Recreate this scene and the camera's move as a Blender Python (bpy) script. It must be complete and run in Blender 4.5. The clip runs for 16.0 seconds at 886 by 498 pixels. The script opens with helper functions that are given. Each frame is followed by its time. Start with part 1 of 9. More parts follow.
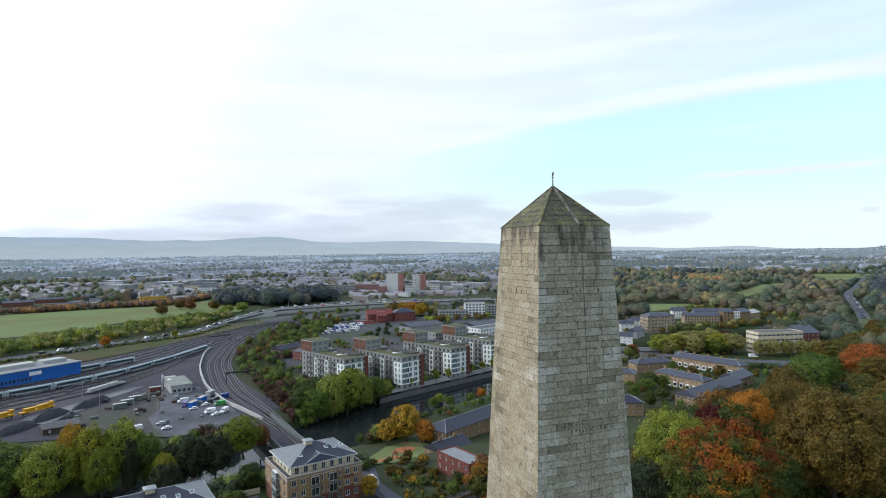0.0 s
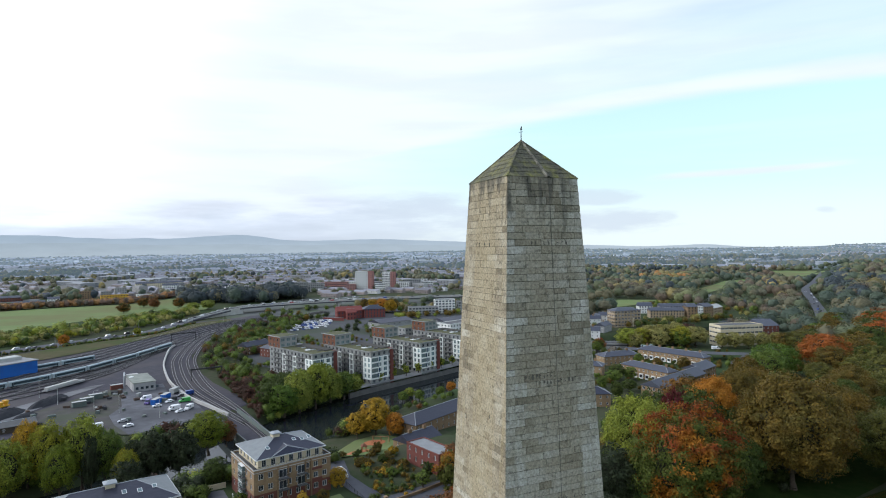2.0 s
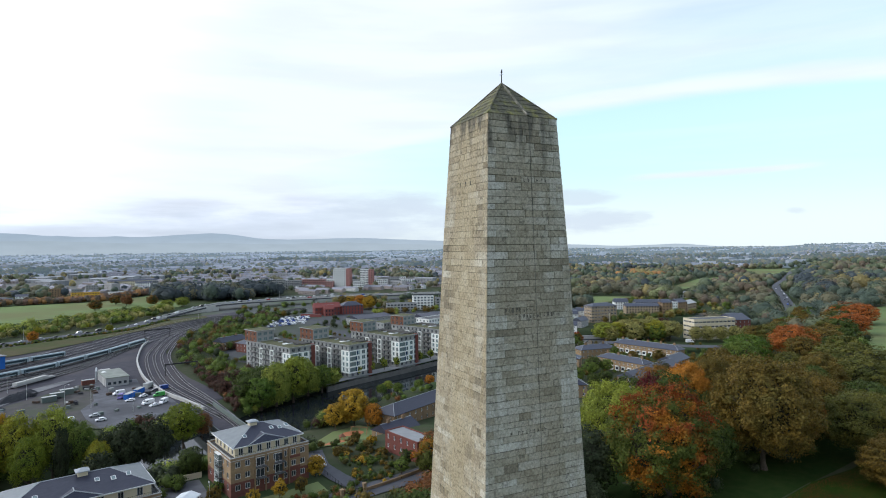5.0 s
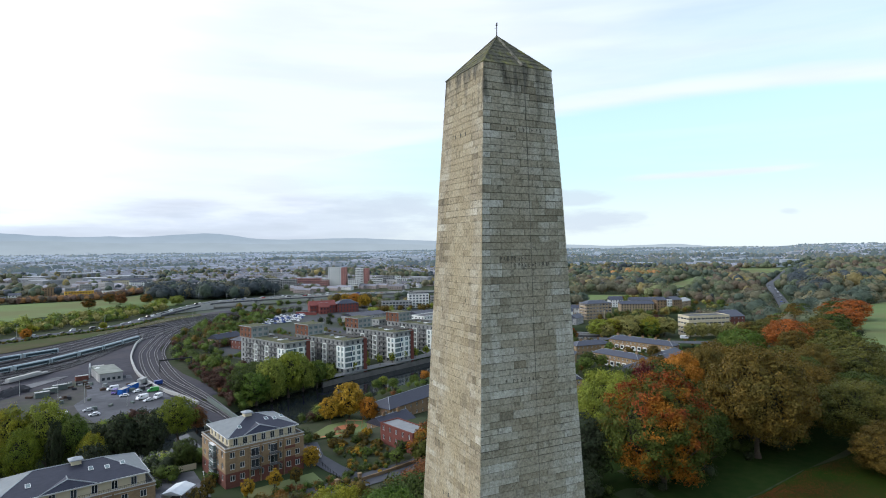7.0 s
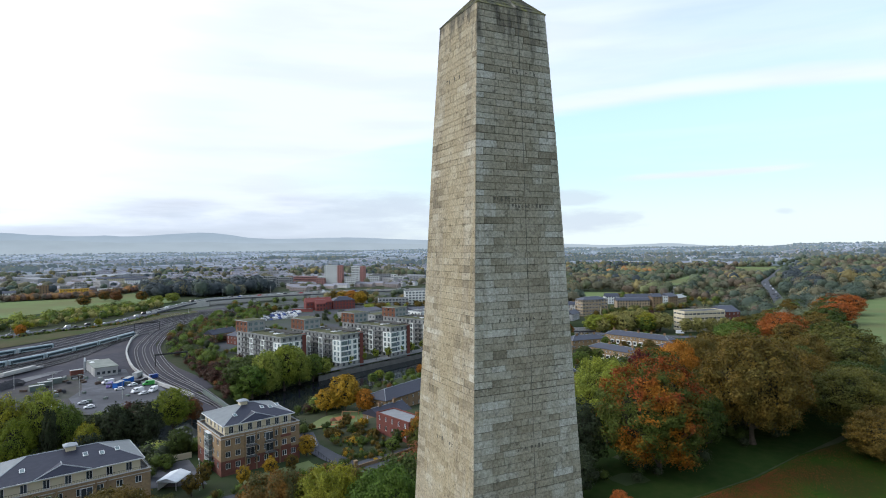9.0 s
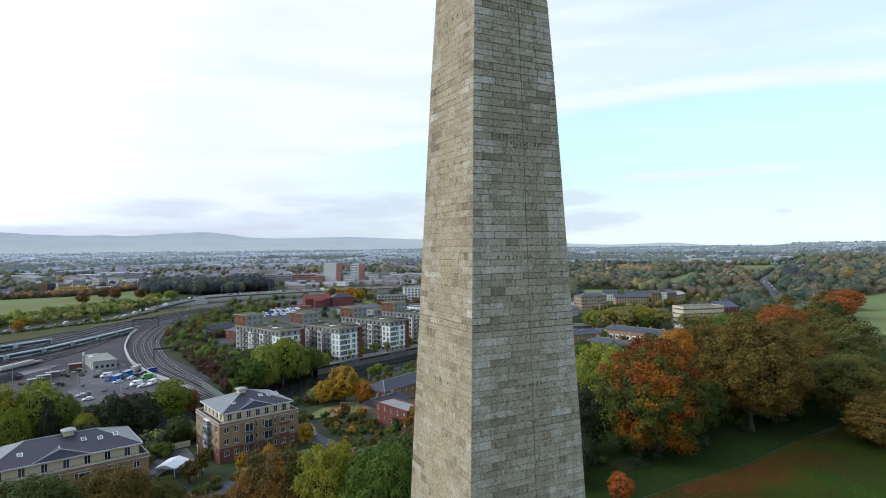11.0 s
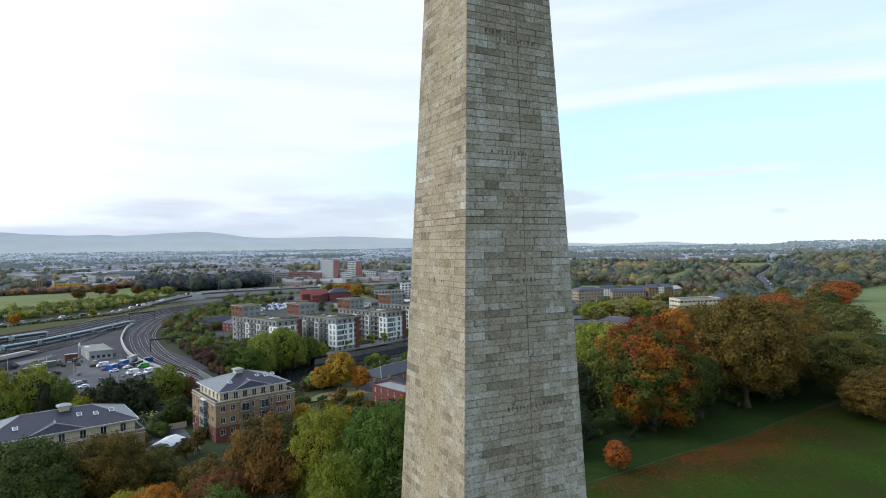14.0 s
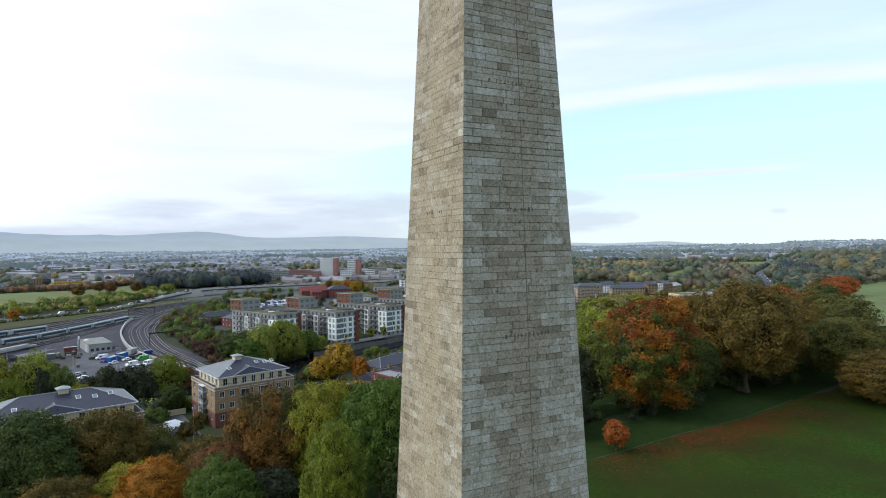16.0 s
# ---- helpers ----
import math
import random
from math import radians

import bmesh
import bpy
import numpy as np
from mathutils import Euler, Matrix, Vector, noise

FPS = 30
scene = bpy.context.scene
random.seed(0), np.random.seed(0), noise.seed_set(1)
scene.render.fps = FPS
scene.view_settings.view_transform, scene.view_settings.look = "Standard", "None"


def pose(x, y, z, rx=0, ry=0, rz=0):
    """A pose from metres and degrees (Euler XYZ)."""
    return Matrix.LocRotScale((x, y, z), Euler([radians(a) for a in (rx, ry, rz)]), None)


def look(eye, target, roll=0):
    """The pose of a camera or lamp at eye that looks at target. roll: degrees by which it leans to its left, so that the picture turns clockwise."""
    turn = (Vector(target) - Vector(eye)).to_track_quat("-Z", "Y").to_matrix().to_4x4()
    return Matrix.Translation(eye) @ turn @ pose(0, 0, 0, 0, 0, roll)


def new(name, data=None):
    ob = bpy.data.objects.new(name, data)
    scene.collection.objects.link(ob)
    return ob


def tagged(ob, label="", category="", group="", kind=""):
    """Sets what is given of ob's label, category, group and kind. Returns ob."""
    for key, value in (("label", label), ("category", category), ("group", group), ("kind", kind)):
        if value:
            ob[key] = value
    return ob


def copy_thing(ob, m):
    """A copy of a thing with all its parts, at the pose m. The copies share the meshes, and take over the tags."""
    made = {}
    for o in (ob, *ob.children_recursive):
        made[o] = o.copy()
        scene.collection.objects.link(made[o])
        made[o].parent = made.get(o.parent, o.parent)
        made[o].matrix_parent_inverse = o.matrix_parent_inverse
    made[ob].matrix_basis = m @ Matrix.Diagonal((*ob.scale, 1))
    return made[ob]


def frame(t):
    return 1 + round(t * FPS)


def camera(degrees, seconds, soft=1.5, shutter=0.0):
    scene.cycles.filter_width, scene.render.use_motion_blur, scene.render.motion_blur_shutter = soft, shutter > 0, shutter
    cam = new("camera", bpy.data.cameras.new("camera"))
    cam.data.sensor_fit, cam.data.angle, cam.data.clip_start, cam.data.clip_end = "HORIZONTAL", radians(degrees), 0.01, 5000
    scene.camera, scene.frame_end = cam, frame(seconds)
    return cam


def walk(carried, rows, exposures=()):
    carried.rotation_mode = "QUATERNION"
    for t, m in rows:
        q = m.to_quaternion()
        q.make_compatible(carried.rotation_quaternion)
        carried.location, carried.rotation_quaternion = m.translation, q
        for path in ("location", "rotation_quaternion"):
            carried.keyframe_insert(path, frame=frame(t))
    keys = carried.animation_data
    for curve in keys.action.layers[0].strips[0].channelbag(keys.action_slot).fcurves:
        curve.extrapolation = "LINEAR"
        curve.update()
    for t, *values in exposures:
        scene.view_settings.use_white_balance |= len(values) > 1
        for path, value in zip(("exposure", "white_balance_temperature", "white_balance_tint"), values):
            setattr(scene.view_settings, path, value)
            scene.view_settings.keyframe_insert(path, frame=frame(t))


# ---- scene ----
cam = camera(74.3, 16.0, soft=1.0)
PATH = [
    (0, (-18.57, -30.22, 58.317), (-17.858, -28.351, 58.319), -0.7),
    (0.5, (-18.449, -30.104, 57.685), (-17.722, -28.241, 57.687), -0.6),
    (1, (-18.446, -30.101, 57.02), (-17.695, -28.248, 57.019), -0.7),
    (1.5, (-18.371, -29.984, 56.377), (-17.601, -28.138, 56.375), -0.7),
    (2, (-18.308, -29.854, 55.718), (-17.501, -28.023, 55.714), -0.7),
    (2.5, (-18.339, -29.854, 55.104), (-17.514, -28.032, 55.1), -0.7),
    (3, (-18.43, -29.972, 54.464), (-17.593, -28.156, 54.46), -0.7),
    (3.5, (-18.466, -30.09, 53.878), (-17.618, -28.279, 53.873), -0.6),
    (4, (-18.55, -30.158, 53.355), (-17.689, -28.353, 53.349), -0.7),
    (6.5, (-18.723, -30.101, 50.081), (-17.839, -28.306, 50.075), -0.5),
    (7, (-18.716, -30.163, 49.312), (-17.828, -28.371, 49.307), -0.6),
    (7.5, (-18.716, -30.199, 48.538), (-17.823, -28.409, 48.533), -0.6),
    (8, (-18.699, -30.3, 47.685), (-17.804, -28.512, 47.68), -0.6),
    (8.5, (-18.676, -30.285, 46.879), (-17.779, -28.498, 46.874), -0.6),
    (9, (-18.637, -30.267, 46.029), (-17.738, -28.48, 46.023), -0.6),
    (11.5, (-18.549, -30.157, 41.611), (-17.646, -28.372, 41.605), -0.6),
    (12, (-18.571, -30.194, 40.614), (-17.666, -28.41, 40.608), -0.6),
    (12.5, (-18.577, -30.224, 39.719), (-17.67, -28.441, 39.712), -0.7),
    (13, (-18.539, -30.238, 38.709), (-17.631, -28.456, 38.702), -0.7),
    (13.5, (-18.551, -30.287, 37.795), (-17.641, -28.506, 37.788), -0.7),
    (14, (-18.459, -30.267, 36.797), (-17.549, -28.486, 36.791), -0.7),
    (14.5, (-18.415, -30.176, 35.864), (-17.505, -28.396, 35.857), -0.7),
    (15, (-18.491, -30.279, 34.838), (-17.58, -28.499, 34.833), -0.7),
    (15.5, (-18.548, -30.399, 33.779), (-17.637, -28.619, 33.776), -0.7),
    (16, (-18.441, -30.351, 32.871), (-17.53, -28.571, 32.866), -0.7),
]
walk(cam, [(t, look(eye, target, roll)) for t, eye, target, roll in PATH])


# ---- world, sun ----
SUN_DIR = Vector((-0.80, 0.38, 0.50)).normalized()
world = bpy.data.worlds.new("sky")
scene.world = world
world.use_nodes = True
wn, wl = world.node_tree.nodes, world.node_tree.links
wn.clear()


def wnode(kind, **kw):
    n = wn.new(kind)
    for k, v in kw.items():
        n.inputs[k.replace("_", " ")].default_value = v
    return n


sky = wn.new("ShaderNodeTexSky")
sky.sky_type = "NISHITA"
sky.sun_disc = False
sky.sun_elevation = math.asin(SUN_DIR.z)
sky.sun_rotation = math.atan2(SUN_DIR.x, SUN_DIR.y)
sky.air_density, sky.dust_density, sky.ozone_density = 1.0, 0.4, 1.0
tc = wn.new("ShaderNodeTexCoord")
mp = wn.new("ShaderNodeMapping")
mp.inputs["Rotation"].default_value = (radians(3), radians(6), radians(0))
mp.inputs["Location"].default_value = (0.35, 0.2, 0.55)
mp.inputs["Scale"].default_value = (1.1, 1.1, 11.0)
wl.new(tc.outputs["Generated"], mp.inputs["Vector"])
cl = wnode("ShaderNodeTexNoise", Scale=1.5, Detail=6.0, Roughness=0.52, Distortion=0.4)
wl.new(mp.outputs["Vector"], cl.inputs["Vector"])


def wdot(vec):
    d = wn.new("ShaderNodeVectorMath")
    d.operation = "DOT_PRODUCT"
    d.inputs[1].default_value = vec
    wl.new(tc.outputs["Generated"], d.inputs[0])
    return d.outputs["Value"]


def wmath(op, a, b):
    k = wn.new("ShaderNodeMath")
    k.operation = op
    for i_, v in enumerate((a, b)):
        if isinstance(v, (int, float)):
            k.inputs[i_].default_value = v
        else:
            wl.new(v, k.inputs[i_])
    return k.outputs[0]


def wrange(v, a, b, c, d, smooth=True):
    k = wn.new("ShaderNodeMapRange")
    k.interpolation_type = "SMOOTHSTEP" if smooth else "LINEAR"
    k.inputs["From Min"].default_value, k.inputs["From Max"].default_value = a, b
    k.inputs["To Min"].default_value, k.inputs["To Max"].default_value = c, d
    wl.new(v, k.inputs["Value"])
    return k.outputs["Result"]


# cloud layout on a plane across the view: u runs to the right, v upwards
ahead = wmath("MAXIMUM", wdot((0.3756, 0.9268, 0.0)), 0.05)
uu = wmath("DIVIDE", wdot((0.9268, -0.3755, -0.0074)), ahead)
vv = wmath("DIVIDE", wdot((0.0069, -0.0028, 1.0)), ahead)
ragged = wmath("SUBTRACT", cl.outputs["Fac"], 0.5)
front = wrange(wdot((0.3756, 0.9268, 0.0)), 0.25, 0.5, 0.0, 1.0)
# lower edge of the high sheet of cloud, rising to the right
edge = wmath("ADD", 0.170, wmath("MULTIPLY", uu, wmath("SUBTRACT", 0.22, wmath("MULTIPLY", uu, 0.075))))
over = wmath("ADD", wmath("SUBTRACT", vv, edge), wmath("MULTIPLY", ragged, 0.045))
rim = wmath("MULTIPLY", wrange(over, -0.012, 0.010, 0.0, 1.0), wrange(over, 0.014, 0.06, 1.0, 0.0))
veil = wmath("MULTIPLY", wrange(over, -0.004, 0.01, 0.0, 1.0), wmath("ADD", wrange(uu, -0.1, 0.7, 1.05, 0.50), wmath("MULTIPLY", ragged, 0.9)))
veil = wmath("MAXIMUM", veil, wmath("MULTIPLY", rim, 0.95))
# second thin streak lower down
s2 = wmath("SUBTRACT", vv, wmath("ADD", wmath("MULTIPLY", uu, 0.0988), 0.0766))
s2 = wmath("ABSOLUTE", wmath("ADD", s2, wmath("MULTIPLY", ragged, 0.025)), 0.0)
s2 = wmath("MULTIPLY", wrange(s2, 0.001, 0.011, 0.9, 0.0), wmath("MULTIPLY", wrange(uu, 0.36, 0.46, 0.0, 1.0), wrange(uu, 0.68, 0.80, 1.0, 0.0)))
# solid cloud on the sunward side, thinning over a pale patch low down
left_ = wmath("ADD", wrange(uu, -0.42, 0.30, 1.30, 0.0), wmath("MULTIPLY", ragged, 1.3))
in_view = wmath("MAXIMUM", wmath("MAXIMUM", veil, s2), left_)
side = wdot((0.90, -0.44, 0.0))
rise = wdot((-0.10, 0.05, 1.0))
around = wmath("ADD", wrange(side, -0.45, 0.28, 0.62, 0.0), wrange(rise, 0.155, 0.215, 0.0, 0.50))
around = wmath("ADD", around, wrange(side, 0.6, 1.0, 0.0, 0.25))
around = wmath("ADD", around, wmath("MULTIPLY", ragged, 2.1))
around = wmath("ADD", around, wrange(rise, 0.42, 0.78, 0.0, -0.5))
around = wrange(around, 0.02, 0.62, 0.0, 1.0)
high = wrange(wdot((0, 0, 1)), 0.40, 0.55, 1.0, 0.0)
front = wmath("MULTIPLY", front, high)
blend = wmath("ADD", wmath("MULTIPLY", around, wmath("SUBTRACT", 1.0, front)), wmath("MULTIPLY", in_view, front))
cr_fac = wrange(blend, 0.0, 1.0, 0.0, 1.0, False)
tint = wn.new("ShaderNodeMix")
tint.data_type, tint.blend_type = "RGBA", "MULTIPLY"
tint.inputs["Factor"].default_value = 1.0
tint.inputs["B"].default_value = (0.95, 1.03, 1.0, 1)
wl.new(sky.outputs["Color"], tint.inputs["A"])
bg1 = wnode("ShaderNodeBackground", Strength=0.100)
haze = wn.new("ShaderNodeMix")
haze.data_type = "RGBA"
lowhigh = wn.new("ShaderNodeMix")
lowhigh.data_type = "RGBA"
lowhigh.inputs["A"].default_value, lowhigh.inputs["B"].default_value = (3.20, 3.66, 3.85, 1), (2.62, 3.72, 3.95, 1)
wl.new(wrange(wdot((0, 0, 1)), 0.03, 0.14, 0.0, 1.0), lowhigh.inputs["Factor"])
wl.new(lowhigh.outputs["Result"], haze.inputs["B"])
wl.new(tint.outputs["Result"], haze.inputs["A"])
wl.new(wrange(wdot((0, 0, 1)), 0.10, 0.42, 0.95, 0.0), haze.inputs["Factor"])
wl.new(haze.outputs["Result"], bg1.inputs["Color"])
bg2 = wnode("ShaderNodeBackground", Strength=0.46)
bg2.inputs["Color"].default_value = (0.875, 0.97, 1.13, 1)
mp3 = wn.new("ShaderNodeMapping")
mp3.inputs["Scale"].default_value = (1.6, 1.6, 12.0)
mp3.inputs["Location"].default_value = (1.7, 0.4, 0.2)
wl.new(tc.outputs["Generated"], mp3.inputs["Vector"])
cs = wnode("ShaderNodeTexNoise", Scale=2.2, Detail=5.0, Roughness=0.5)
wl.new(mp3.outputs["Vector"], cs.inputs["Vector"])
# grey undersides, heavier low down
low = wrange(wdot((0, 0, 1)), 0.035, 0.13, 0.12, 0.03)
under = wmath("MULTIPLY", wrange(cs.outputs["Fac"], 0.36, 0.64, 1.0, 0.0), low)
under = wmath("ADD", under, wrange(wdot((0, 0, 1)), 0.0, 0.11, 0.05, 0.0))
bright = wmath("ADD", 0.40, wrange(wdot(tuple(SUN_DIR)), 0.35, 0.98, 0.0, 0.42))
wl.new(wmath("SUBTRACT", bright, under), bg2.inputs["Strength"])
mx = wn.new("ShaderNodeMixShader")
wl.new(cr_fac, mx.inputs["Fac"])
wl.new(bg1.outputs[0], mx.inputs[1])
wl.new(bg2.outputs[0], mx.inputs[2])
# low banks of grey-blue cloud: place, half width, half height
mp4 = wn.new("ShaderNodeMapping")
mp4.inputs["Scale"].default_value = (6.0, 6.0, 26.0)
wl.new(tc.outputs["Generated"], mp4.inputs["Vector"])
cb = wnode("ShaderNodeTexNoise", Scale=2.0, Detail=7.0, Roughness=0.6)
wl.new(mp4.outputs["Vector"], cb.inputs["Vector"])
lump = wmath("ADD", wmath("MULTIPLY", wmath("SUBTRACT", cs.outputs["Fac"], 0.5), 2.2), wmath("MULTIPLY", wmath("SUBTRACT", cb.outputs["Fac"], 0.5), 3.4))
grey = None
for u0, v0, ha, hb, dense in ((0.285, 0.086, 0.085, 0.013, 0.62), (0.295, 0.044, 0.125, 0.021, 0.72), (-0.16, 0.038, 0.32, 0.028, 0.62), (0.0, 0.055, 0.14, 0.034, 0.75), (0.418, 0.052, 0.02, 0.006, 0.5), (0.70, 0.064, 0.02, 0.006, 0.5), (-0.62, 0.026, 0.30, 0.016, 0.45)):
    du = wmath("DIVIDE", wmath("SUBTRACT", uu, u0), ha)
    dv = wmath("DIVIDE", wmath("SUBTRACT", vv, v0), hb)
    rr2 = wmath("ADD", wmath("ADD", wmath("MULTIPLY", du, du), wmath("MULTIPLY", dv, dv)), lump)
    blob = wmath("MULTIPLY", wrange(rr2, 0.0, 1.6, 1.0, 0.0), dense)
    grey = blob if grey is None else wmath("MAXIMUM", grey, blob)
bg3 = wnode("ShaderNodeBackground", Strength=1.0)
bg3.inputs["Color"].default_value = (0.245, 0.282, 0.335, 1)
mg = wn.new("ShaderNodeMixShader")
wl.new(wmath("MULTIPLY", grey, front), mg.inputs["Fac"])
wl.new(mx.outputs[0], mg.inputs[1])
wl.new(bg3.outputs[0], mg.inputs[2])
wo = wn.new("ShaderNodeOutputWorld")
wl.new(mg.outputs[0], wo.inputs["Surface"])

sun = new("sun", bpy.data.lights.new("sun", "SUN"))
sun.data.energy, sun.data.angle, sun.data.color = 0.5, radians(16), (1.0, 0.96, 0.90)
sun.matrix_world = look((0, 0, 200), Vector((0, 0, 200)) - SUN_DIR)
scene.view_settings.exposure = 1.42


# ---- materials ----
def mat(name, col, rough=0.8, col2=None, scale=0.5, detail=4.0, bump=0.0, bump_scale=None, island=0.0, obj=0.0, metal=0.0, stretch=(1, 1, 1), spec=0.3, contrast=0.25, trans=0.0, col3=None, scale3=0.05, range3=(0.45, 0.62)):
    """Procedural surface: two colours blended by noise at one size, a third by noise at a larger size, random shift per piece, bump."""
    m = bpy.data.materials.new(name)
    m.use_nodes = True
    nt = m.node_tree
    n, l = nt.nodes, nt.links
    b = n["Principled BSDF"]
    b.inputs["Roughness"].default_value = rough
    b.inputs["Metallic"].default_value = metal
    b.inputs["Specular IOR Level"].default_value = spec
    col2 = col2 or tuple(c * 0.75 for c in col)
    geo = n.new("ShaderNodeNewGeometry")
    mapn = n.new("ShaderNodeMapping")
    mapn.inputs["Scale"].default_value = stretch
    l.new(geo.outputs["Position"], mapn.inputs["Vector"])
    tex = n.new("ShaderNodeTexNoise")
    tex.inputs["Scale"].default_value, tex.inputs["Detail"].default_value = scale, detail
    l.new(mapn.outputs["Vector"], tex.inputs["Vector"])
    ramp = n.new("ShaderNodeMapRange")
    ramp.inputs["From Min"].default_value, ramp.inputs["From Max"].default_value = 0.5 - contrast, 0.5 + contrast
    l.new(tex.outputs["Fac"], ramp.inputs["Value"])
    mix = n.new("ShaderNodeMix")
    mix.data_type = "RGBA"
    mix.inputs["A"].default_value, mix.inputs["B"].default_value = (*col, 1), (*col2, 1)
    l.new(ramp.outputs["Result"], mix.inputs["Factor"])
    out = mix.outputs["Result"]
    if col3:
        lo3, hi3 = range3
        t3 = n.new("ShaderNodeTexNoise")
        t3.inputs["Scale"].default_value, t3.inputs["Detail"].default_value = scale3, 5.0
        l.new(geo.outputs["Position"], t3.inputs["Vector"])
        r3 = n.new("ShaderNodeMapRange")
        r3.inputs["From Min"].default_value, r3.inputs["From Max"].default_value = lo3, hi3
        l.new(t3.outputs["Fac"], r3.inputs["Value"])
        m3 = n.new("ShaderNodeMix")
        m3.data_type = "RGBA"
        m3.inputs["B"].default_value = (*col3, 1)
        l.new(r3.outputs["Result"], m3.inputs["Factor"])
        l.new(out, m3.inputs["A"])
        out = m3.outputs["Result"]
    if island or obj:
        if island:
            src, amount = geo.outputs["Random Per Island"], island
        else:
            src, amount = n.new("ShaderNodeObjectInfo").outputs["Random"], obj
        rr = n.new("ShaderNodeMapRange")
        rr.inputs["To Min"].default_value, rr.inputs["To Max"].default_value = 1 - amount, 1 + amount
        l.new(src, rr.inputs["Value"])
        hs = n.new("ShaderNodeHueSaturation")
        l.new(rr.outputs["Result"], hs.inputs["Value"])
        l.new(out, hs.inputs["Color"])
        out = hs.outputs["Color"]
    l.new(out, b.inputs["Base Color"])
    if bump:
        tb = n.new("ShaderNodeTexNoise")
        tb.inputs["Scale"].default_value, tb.inputs["Detail"].default_value = bump_scale or scale * 4, 6.0
        l.new(geo.outputs["Position"], tb.inputs["Vector"])
        bp = n.new("ShaderNodeBump")
        bp.inputs["Strength"].default_value, bp.inputs["Distance"].default_value = bump, 0.05
        l.new(tb.outputs["Fac"], bp.inputs["Height"])
        l.new(bp.outputs["Normal"], b.inputs["Normal"])
    if trans:
        tr = n.new("ShaderNodeBsdfTranslucent")
        l.new(out, tr.inputs["Color"])
        ms = n.new("ShaderNodeMixShader")
        ms.inputs["Fac"].default_value = trans
        l.new(b.outputs[0], ms.inputs[1])
        l.new(tr.outputs[0], ms.inputs[2])
        l.new(ms.outputs[0], n["Material Output"].inputs["Surface"])
    return m


def stone(name, tones, per_object, tint, block=0.5, patch=1.1, run=(0.0, 0.0), warm=None):
    """Weathered granite: a tone for each block that follows stains, then runs, blotches and speckle, all at real size."""
    m = bpy.data.materials.new(name)
    m.use_nodes = True
    n, l = m.node_tree.nodes, m.node_tree.links
    b = n["Principled BSDF"]
    b.inputs["Roughness"].default_value = 0.92
    b.inputs["Specular IOR Level"].default_value = 0.12

    def calc(op, a, c, d=None):
        k = n.new("ShaderNodeMath")
        k.operation = op
        for i_, v in enumerate((a, c, d)):
            if v is None:
                continue
            if isinstance(v, (int, float)):
                k.inputs[i_].default_value = v
            else:
                l.new(v, k.inputs[i_])
        return k.outputs[0]

    def tex(vec, scale, detail):
        t = n.new("ShaderNodeTexNoise")
        t.inputs["Scale"].default_value, t.inputs["Detail"].default_value = scale, detail
        l.new(vec, t.inputs["Vector"])
        return t.outputs["Fac"]

    geo = n.new("ShaderNodeNewGeometry")
    pos = geo.outputs["Position"]
    if per_object:
        info = n.new("ShaderNodeObjectInfo")
        rnd, centre = info.outputs["Random"], info.outputs["Location"]
    else:
        at = n.new("ShaderNodeAttribute")
        at.attribute_name = "centre"
        rnd, centre = geo.outputs["Random Per Island"], at.outputs["Vector"]
    v = calc("MULTIPLY_ADD", rnd, block, 0.5 - block / 2)
    # a few blocks much darker, a few much paler than the rest
    odd = calc("FRACT", calc("MULTIPLY", rnd, 37.7), 0.0)
    v = calc("SUBTRACT", v, calc("MULTIPLY", calc("GREATER_THAN", odd, 0.91), 0.30))
    v = calc("ADD", v, calc("MULTIPLY", calc("LESS_THAN", odd, 0.10), 0.20))
    v = calc("ADD", v, calc("MULTIPLY_ADD", tex(centre, 0.42, 2.0), patch, -patch / 2))
    if run[1]:
        sep = n.new("ShaderNodeSeparateXYZ")
        l.new(centre, sep.inputs["Vector"])
        half = calc("MULTIPLY_ADD", sep.outputs["Z"], -0.0455, 2.3 + 59.59 * 0.0455)
        frac = calc("DIVIDE", calc("ABSOLUTE", sep.outputs["X"], 0.0), half)
        mr = n.new("ShaderNodeMapRange")
        mr.inputs["From Min"].default_value, mr.inputs["From Max"].default_value = 0.45, 0.78
        mr.inputs["To Min"].default_value, mr.inputs["To Max"].default_value = run
        l.new(frac, mr.inputs["Value"])
        v = calc("ADD", v, mr.outputs["Result"])
    v = calc("ADD", v, calc("MULTIPLY_ADD", tex(pos, 0.8, 7.0), 0.85, -0.425))
    ramp = n.new("ShaderNodeValToRGB")
    e = ramp.color_ramp.elements
    e[0].position, e[0].color = 0.16, (*tones[0], 1)
    e[1].position, e[1].color = 0.90, (*tones[3], 1)
    for p_, c_ in ((0.40, tones[1]), (0.62, tones[2])):
        ramp.color_ramp.elements.new(p_).color = (*c_, 1)
    l.new(v, ramp.inputs["Fac"])
    mp2 = n.new("ShaderNodeMapping")
    mp2.inputs["Scale"].default_value = (2.4, 2.4, 0.13)
    l.new(pos, mp2.inputs["Vector"])
    sr = n.new("ShaderNodeMapRange")
    sr.inputs["From Min"].default_value, sr.inputs["From Max"].default_value = 0.47, 0.70
    sr.inputs["To Max"].default_value = 0.6
    l.new(tex(mp2.outputs["Vector"], 1.0, 5.0), sr.inputs["Value"])
    m1 = n.new("ShaderNodeMix")
    m1.data_type = "RGBA"
    m1.inputs["B"].default_value = (*tint, 1)
    l.new(sr.outputs["Result"], m1.inputs["Factor"])
